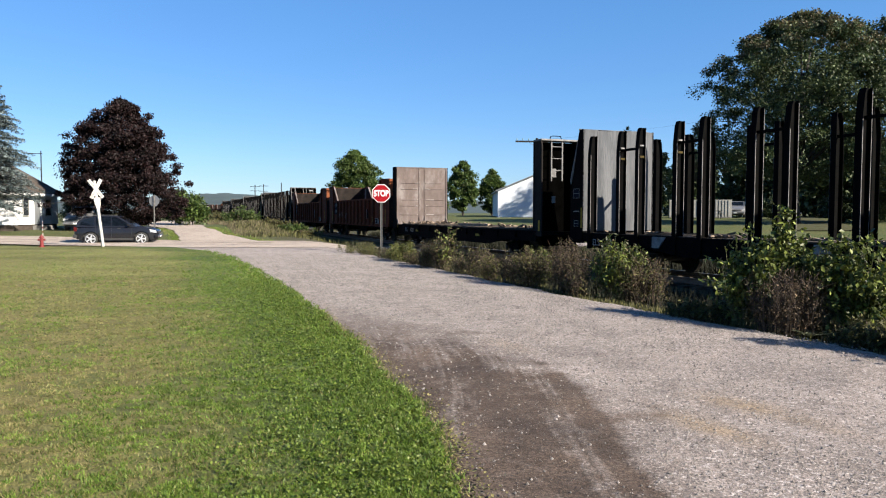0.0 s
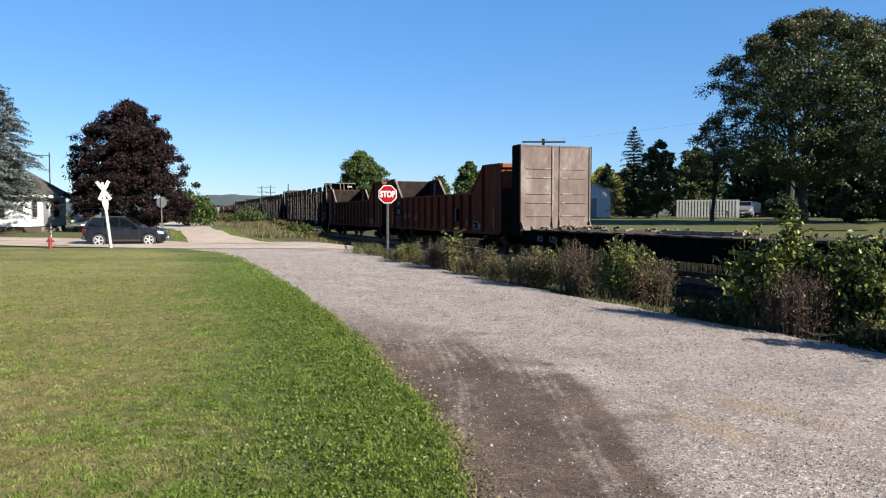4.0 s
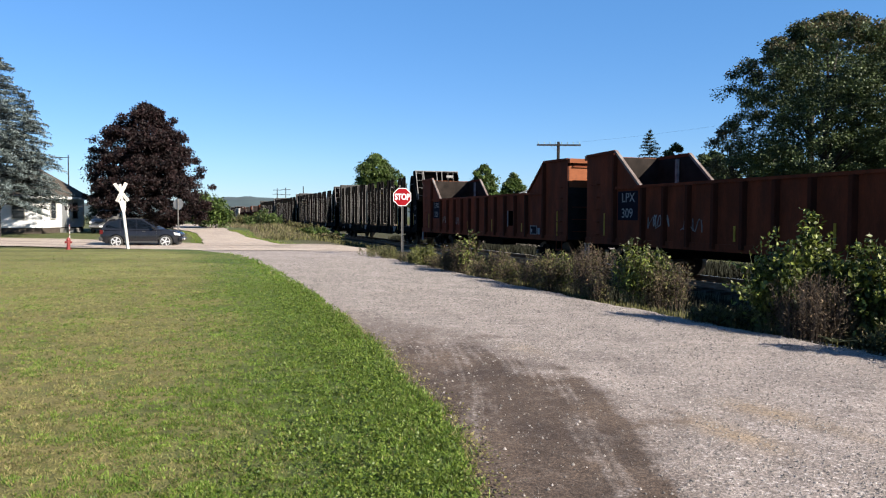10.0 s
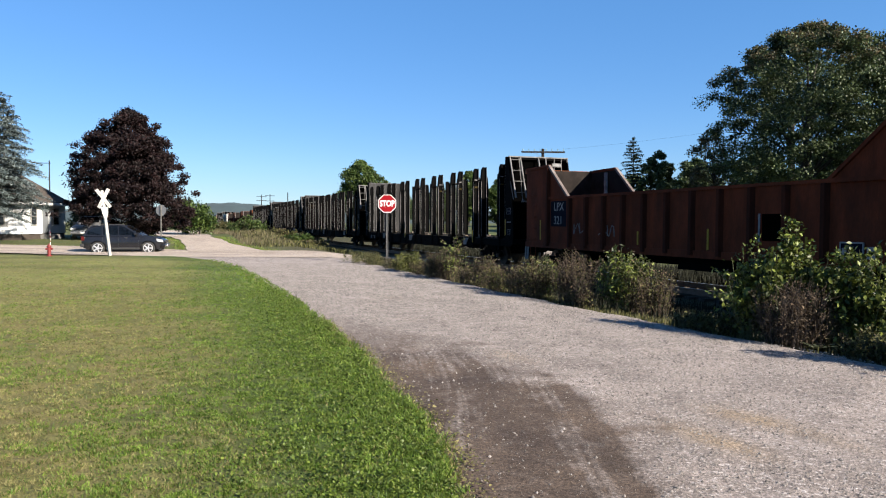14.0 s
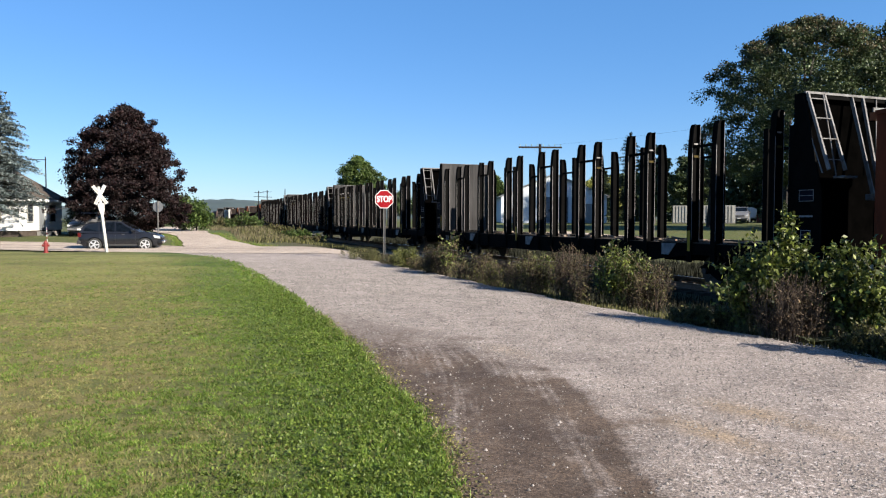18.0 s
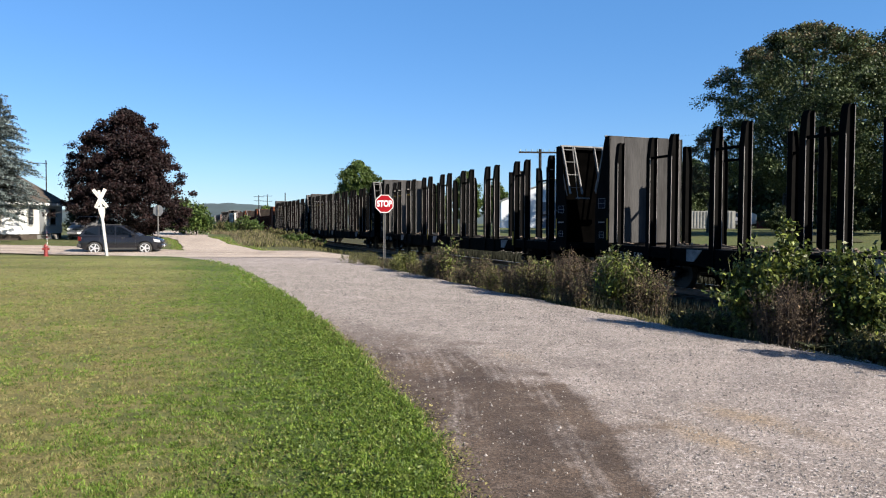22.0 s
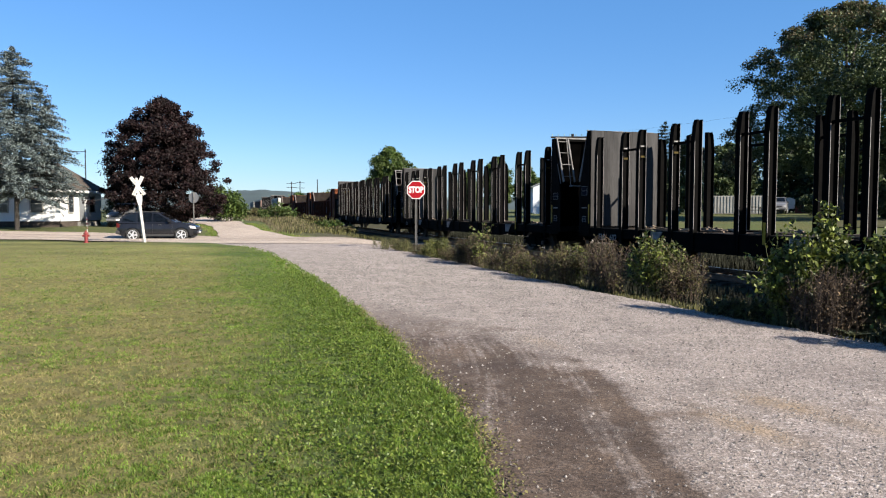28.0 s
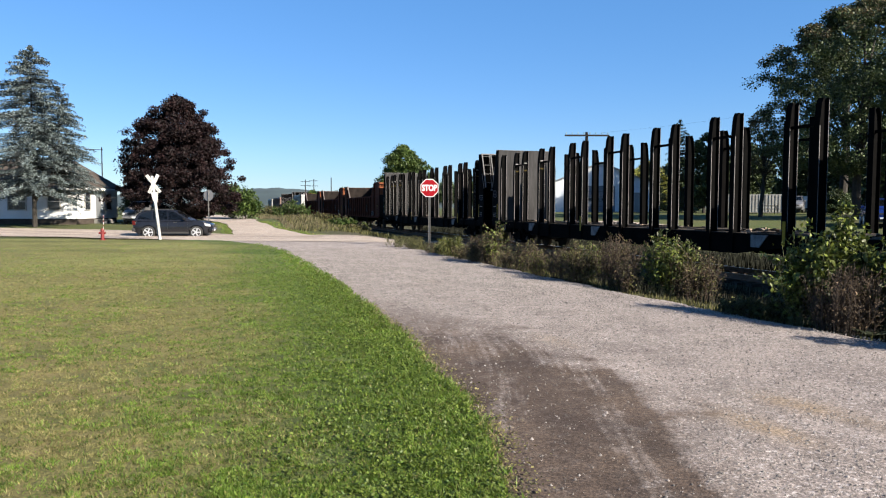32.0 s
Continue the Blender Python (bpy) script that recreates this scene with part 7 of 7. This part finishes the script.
def tall_grass(name, area, count, h, mat, seed, label, lean=0.16):
    """Upright blades over an area given by a sampler."""
    g = np.random.default_rng(seed)
    x, y = area(g, count)
    z = rise(x, y) - 0.03
    hh = h * g.uniform(0.4, 1.15, count)
    ang = g.uniform(0, 6.28, count)
    w = 0.006 + 0.0005 * np.hypot(x, y)
    dx, dy = np.cos(ang) * w, np.sin(ang) * w
    lx_, ly_ = g.normal(0, lean, count) * hh, g.normal(0, lean, count) * hh
    v = np.stack([np.stack([x - dx, y - dy, z], -1), np.stack([x + dx, y + dy, z], -1), np.stack([x + lx_, y + ly_, z + hh], -1)], 1).reshape(-1, 3)
    return tagged(cloud(name, v, np.arange(3 * count).reshape(-1, 3), mat), label, "grass", kind="stuff")


def verge_area(p0, p1, s0, s1):
    def area(g, n):
        p, s = g.uniform(p0, p1, n), g.uniform(s0, s1, n)
        return ACROSS.x * p + ALONG.x * s, ACROSS.y * p + ALONG.y * s
    return area


def right_edge_area(g, n):
    y = g.uniform(7.5, 28, n)
    return road_x(y) + 0.1 + np.abs(g.normal(0, 0.55, n)), y


tall_grass("verge_grass", right_edge_area, 450, 0.11, M_STRAW, 201, "dry grass tufts along the gravel's edge")
tall_grass("verge_green", right_edge_area, 5000, 0.10, M_LEAF_WEED, 202, "green grass tufts along the gravel's edge")
tall_grass("trackside_grass", verge_area(8.2, 12.3, 4, 34), 12000, 0.30, M_WEED_SHADE, 203, "grass and weeds beside the track")
tall_grass("far_trackside_grass", verge_area(16.9, 19.6, 2, 62), 26000, 0.42, M_WEED_SHADE, 204, "grass beyond the track")
tall_grass("far_verge_grass", verge_area(4.2, 7.5, 45, 125), 9000, 0.24, M_STRAW, 205, "dry tall grass along the railway beyond the crossing")
tall_grass("far_verge_green", verge_area(4.8, 11.8, 44, 130), 22000, 0.26, M_LEAF_WEED, 206, "green weeds along the railway beyond the crossing")


def far_edges(g, n):
    lines = [[(-13.6, 37.6), (-16.0, 43.6), (-18.2, 48.6), (-21.0, 54.0)], [(-24, 43.0), (-14.2, 39.0)], [(-60, 43.0), (-24, 43.0)], [(-9.5, 38.5), (-13.6, 45.0), (-17.0, 51.5)]]
    out = []
    for k in range(n):
        p = lines[k % len(lines)]
        i = int(g.integers(0, len(p) - 1))
        u = g.uniform(0, 1)
        way = 1 if k % len(lines) == 3 else -1
        off = abs(g.normal(0, 0.5))
        out.append((p[i][0] * (1 - u) + p[i + 1][0] * u + way * off * 0.8, p[i][1] * (1 - u) + p[i + 1][1] * u + off * 0.6))
    out = np.array(out)
    return out[:, 0], out[:, 1]


tall_grass("roadside_grass", far_edges, 6000, 0.07, M_BLADE_GREEN, 207, "short grass tufts along the street's edge", 0.4)
tall_grass("roadside_dry_grass", far_edges, 3500, 0.06, M_BLADE, 208, "short dry tufts along the street's edge", 0.4)


def far_verge():
    g = np.random.default_rng(77)
    for k in range(30):
        s = 49 + 3.2 * k + g.uniform(-1, 1)
        low = s < 58
        p = g.uniform(7.5, 10.5) if low else g.uniform(5.6, 9.6)
        v = ALONG * s + ACROSS * p
        shrub(v.x, v.y, g.uniform(0.35, 0.7) if low else g.uniform(0.7, 1.45), g.uniform(1.0, 2.0), 1.3, M_LEAF_WEED if k % 3 == 0 else M_LEAF_MID, M_STEM, 0.13, 2400, 44, 300 + k, "green and dusty shrub between road and railway", 0.3 if k % 3 == 0 else 0.06)


far_verge()
for x, y, h, r in ((-23.0, 66.5, 3.0, 2.0), (-25.5, 70.0, 3.4, 2.3)):
    tree(x, y, h, r, 0.05, M_LEAF_MID, 0.24, 4000, 30, int(500 + 10 * r), "rounded green shrub beside the far gravel road", name="bush", belly=0.4)


# ---- grass blades, clover and loose stones near the camera ----
def lawn_blades(name, count, mat, h, green, seed, label):
    g = np.random.default_rng(seed)
    n = count * 6
    # thickest before the path, thinning out over the rest of the lawn
    ahead = g.uniform(0, 1, n) < 0.74
    r = np.where(ahead, 2.4 + 29 * g.uniform(0, 1, n) ** 1.9, 0.3 + 22 * g.uniform(0, 1, n) ** 1.1)
    a = np.radians(np.where(ahead, -16 + g.uniform(-24, 24, n) + g.normal(0, 2, n), g.uniform(-200, 160, n)))
    x, y = r * np.sin(a), r * np.cos(a)
    d = lawn_x(np.clip(y, -8, 32)) - x + wobble(y, 1.3, 0.05)
    share = lawn_green(x, y)
    # dry and fresh patches, a hand to a stride across
    fresh = 0.45 * patchy(x, y, 0.9, 21) + 0.35 * patchy(x, y, 0.28, 22) + 0.2 * patchy(x, y, 0.09, 23)
    fresh = np.clip(0.10 + smooth(0.44, 0.68, fresh) * 0.55 + share * 1.0, 0, 1)
    thin = 0.10 + 0.90 * smooth(0.40, 0.62, patchy(x, y, 0.055, 24) * 0.6 + patchy(x, y, 0.14, 25) * 0.4)
    ok = (d > -0.05 - 0.12 * g.uniform(0, 1, n) ** 3) & (y > -8) & (g.uniform(0, 1, n) < (fresh if green else 1 - 0.85 * fresh) * thin * (1 - 0.85 * smooth(9, 31, r)))
    x, y, d = x[ok][:count], y[ok][:count], d[ok][:count]
    n = len(x)
    r = np.hypot(x, y)
    hh = h * g.uniform(0.5, 1.3, n) * (1 + 0.9 * (1 - smooth(0.0, 0.9, d)))
    ang = g.uniform(0, 6.28, n)
    w = (0.0026 + 0.00055 * r) * g.uniform(0.7, 1.3, n)
    z = np.full(n, 0.03)
    lx_, ly_ = g.normal(0, 0.65, n) * hh, g.normal(0, 0.65, n) * hh
    v = np.stack([np.stack([x - np.cos(ang) * w, y - np.sin(ang) * w, z], -1), np.stack([x + np.cos(ang) * w, y + np.sin(ang) * w, z], -1), np.stack([x + lx_, y + ly_, z + hh], -1)], 1).reshape(-1, 3)
    tagged(cloud(name, v, np.arange(3 * n).reshape(-1, 3), mat), label, "grass", kind="stuff")


lawn_blades("lawn_grass", 230000, M_BLADE, 0.022, False, 211, "short dry straw-coloured lawn grass blades")
lawn_blades("lawn_grass_green", 240000, M_BLADE_GREEN, 0.026, True, 212, "short fresh green lawn grass blades")


def clover():
    g = np.random.default_rng(213)
    n = 95000
    y = 2.2 + 14 * g.uniform(0, 1, n) ** 1.7
    d = np.abs(g.normal(0, 0.5, n)) * (1 + y * 0.05) - 0.06
    x = lawn_x(y) + wobble(y, 1.3, 0.05) - d
    keep = g.uniform(0, 1, n) < 0.15 + smooth(0.38, 0.6, 0.6 * patchy(x, y, 0.22, 31) + 0.4 * patchy(x, y, 0.07, 32))
    x, y = x[keep], y[keep]
    n = len(x)
    p = np.stack([x, y, 0.03 + g.uniform(0, 0.045, n)], -1)
    v, f = leaves(p, 0.021, 0.55, 1.15)
    tagged(cloud("clover", v, f, M_CLOVER), "clover and broad-leaved weeds along the lawn's edge", "weeds", kind="stuff")
    # withered leaves strewn where the grass meets the earth
    n = 7500
    y = 2.6 + 9 * g.uniform(0, 1, n) ** 1.2
    x = lawn_x(y) + wobble(y, 1.3, 0.05) + g.normal(0.07, 0.11, n) * (1 - 0.4 * smooth(8, 11, y))
    v, f = leaves(np.stack([x, y, 0.026 + 0.02 * g.uniform(0, 1, n)], -1), 0.021, 0.4, 1.1)
    tagged(cloud("withered_leaves", v, f, M_BLADE), "withered yellow leaves strewn along the lawn's edge", "leaves", kind="stuff")


clover()


def loose_stones():
    g = np.random.default_rng(214)
    n = 190000
    y = 2.4 + 27 * g.uniform(0, 1, n) ** 1.6
    u = g.uniform(0, 1, n)
    x = lawn_x(y) + 0.05 + 0.965 * u * (road_x(y) - lawn_x(y))
    keep = g.uniform(0, 1, n) < (1 - 0.97 * smooth(15, 30, y)) * np.clip(1.05 - 1.1 * dirt_tone_share(x, y), 0.16, 1) * (0.2 + 0.8 * patchy(x, y, 0.3, 41))
    x, y = x[keep], y[keep]
    n = len(x)
    size = 0.0022 + 0.0105 * g.uniform(0, 1, n) ** 5 + 0.00030 * y
    o = np.array([(1, 0, -0.4), (0, 1, -0.4), (-1, 0, -0.4), (0, -1, -0.4), (0, 0, 0.8)], float)
    v = o[None] * size[:, None, None] * g.uniform(0.6, 1.3, (n, 5, 1))
    v = v + np.stack([x, y, 0.013 + 0.012 * (patchy(x, y, 0.35, 15) - 0.5) + 0.03 * (patchy(x, y * 0.6, 1.4, 16) - 0.5) * smooth(1.5, 3, track_line(x, y)) + size * 0.3], -1)[:, None, :]
    fq = np.array([(0, 1, 4), (1, 2, 4), (2, 3, 4), (3, 0, 4)])
    f = (np.arange(n)[:, None, None] * 5 + fq[None]).reshape(-1, 3)
    tagged(cloud("loose_gravel", v.reshape(-1, 3), f, M_STONE), "loose pale stones on the gravel road", "gravel", kind="stuff")


loose_stones()


# ---- the far ridge ----
def ridge():
    g = np.random.default_rng(90)
    a = np.radians(np.linspace(-60, 70, 261))
    base = 25 + 12 * np.exp(-((np.degrees(a) + 18) / 9) ** 2) + 3 * np.sin(a * 17) + 2 * np.sin(a * 41 + 1)
    rows = []
    for r, k in ((1300, 0.0), (1450, 0.75), (1550, 1.0), (1750, 0.9)):
        hgt = base * k + (g.normal(0, 0.5, len(a)) if k else 0)
        rows.append(np.stack([r * np.sin(a), r * np.cos(a), hgt + (0 if k else -3)], -1))
    v = np.array(rows)
    idx = np.arange(v.shape[0] * v.shape[1]).reshape(v.shape[:2])
    f = np.stack([idx[:-1, :-1], idx[:-1, 1:], idx[1:, 1:], idx[1:, :-1]], -1).reshape(-1, 4)
    tagged(cloud("backdrop_ridge", v.reshape(-1, 3), f, M_HILL), "low wooded ridge on the horizon", kind="structure")


ridge()
strip("road_behind", [(22.6, 46.0), (22.6 + 6.6 * 8, 46.0 + 15.9 * 8), (22.6 + 6.6 * 33, 46 + 15.9 * 33)], [(26.2, 44.8), (26.2 + 6.6 * 8, 44.8 + 15.9 * 8), (26.2 + 6.6 * 33, 44.8 + 15.9 * 33)], M_ASPHALT, 0.03, "grassy lane beyond the lawn", 80, 4)
motions()
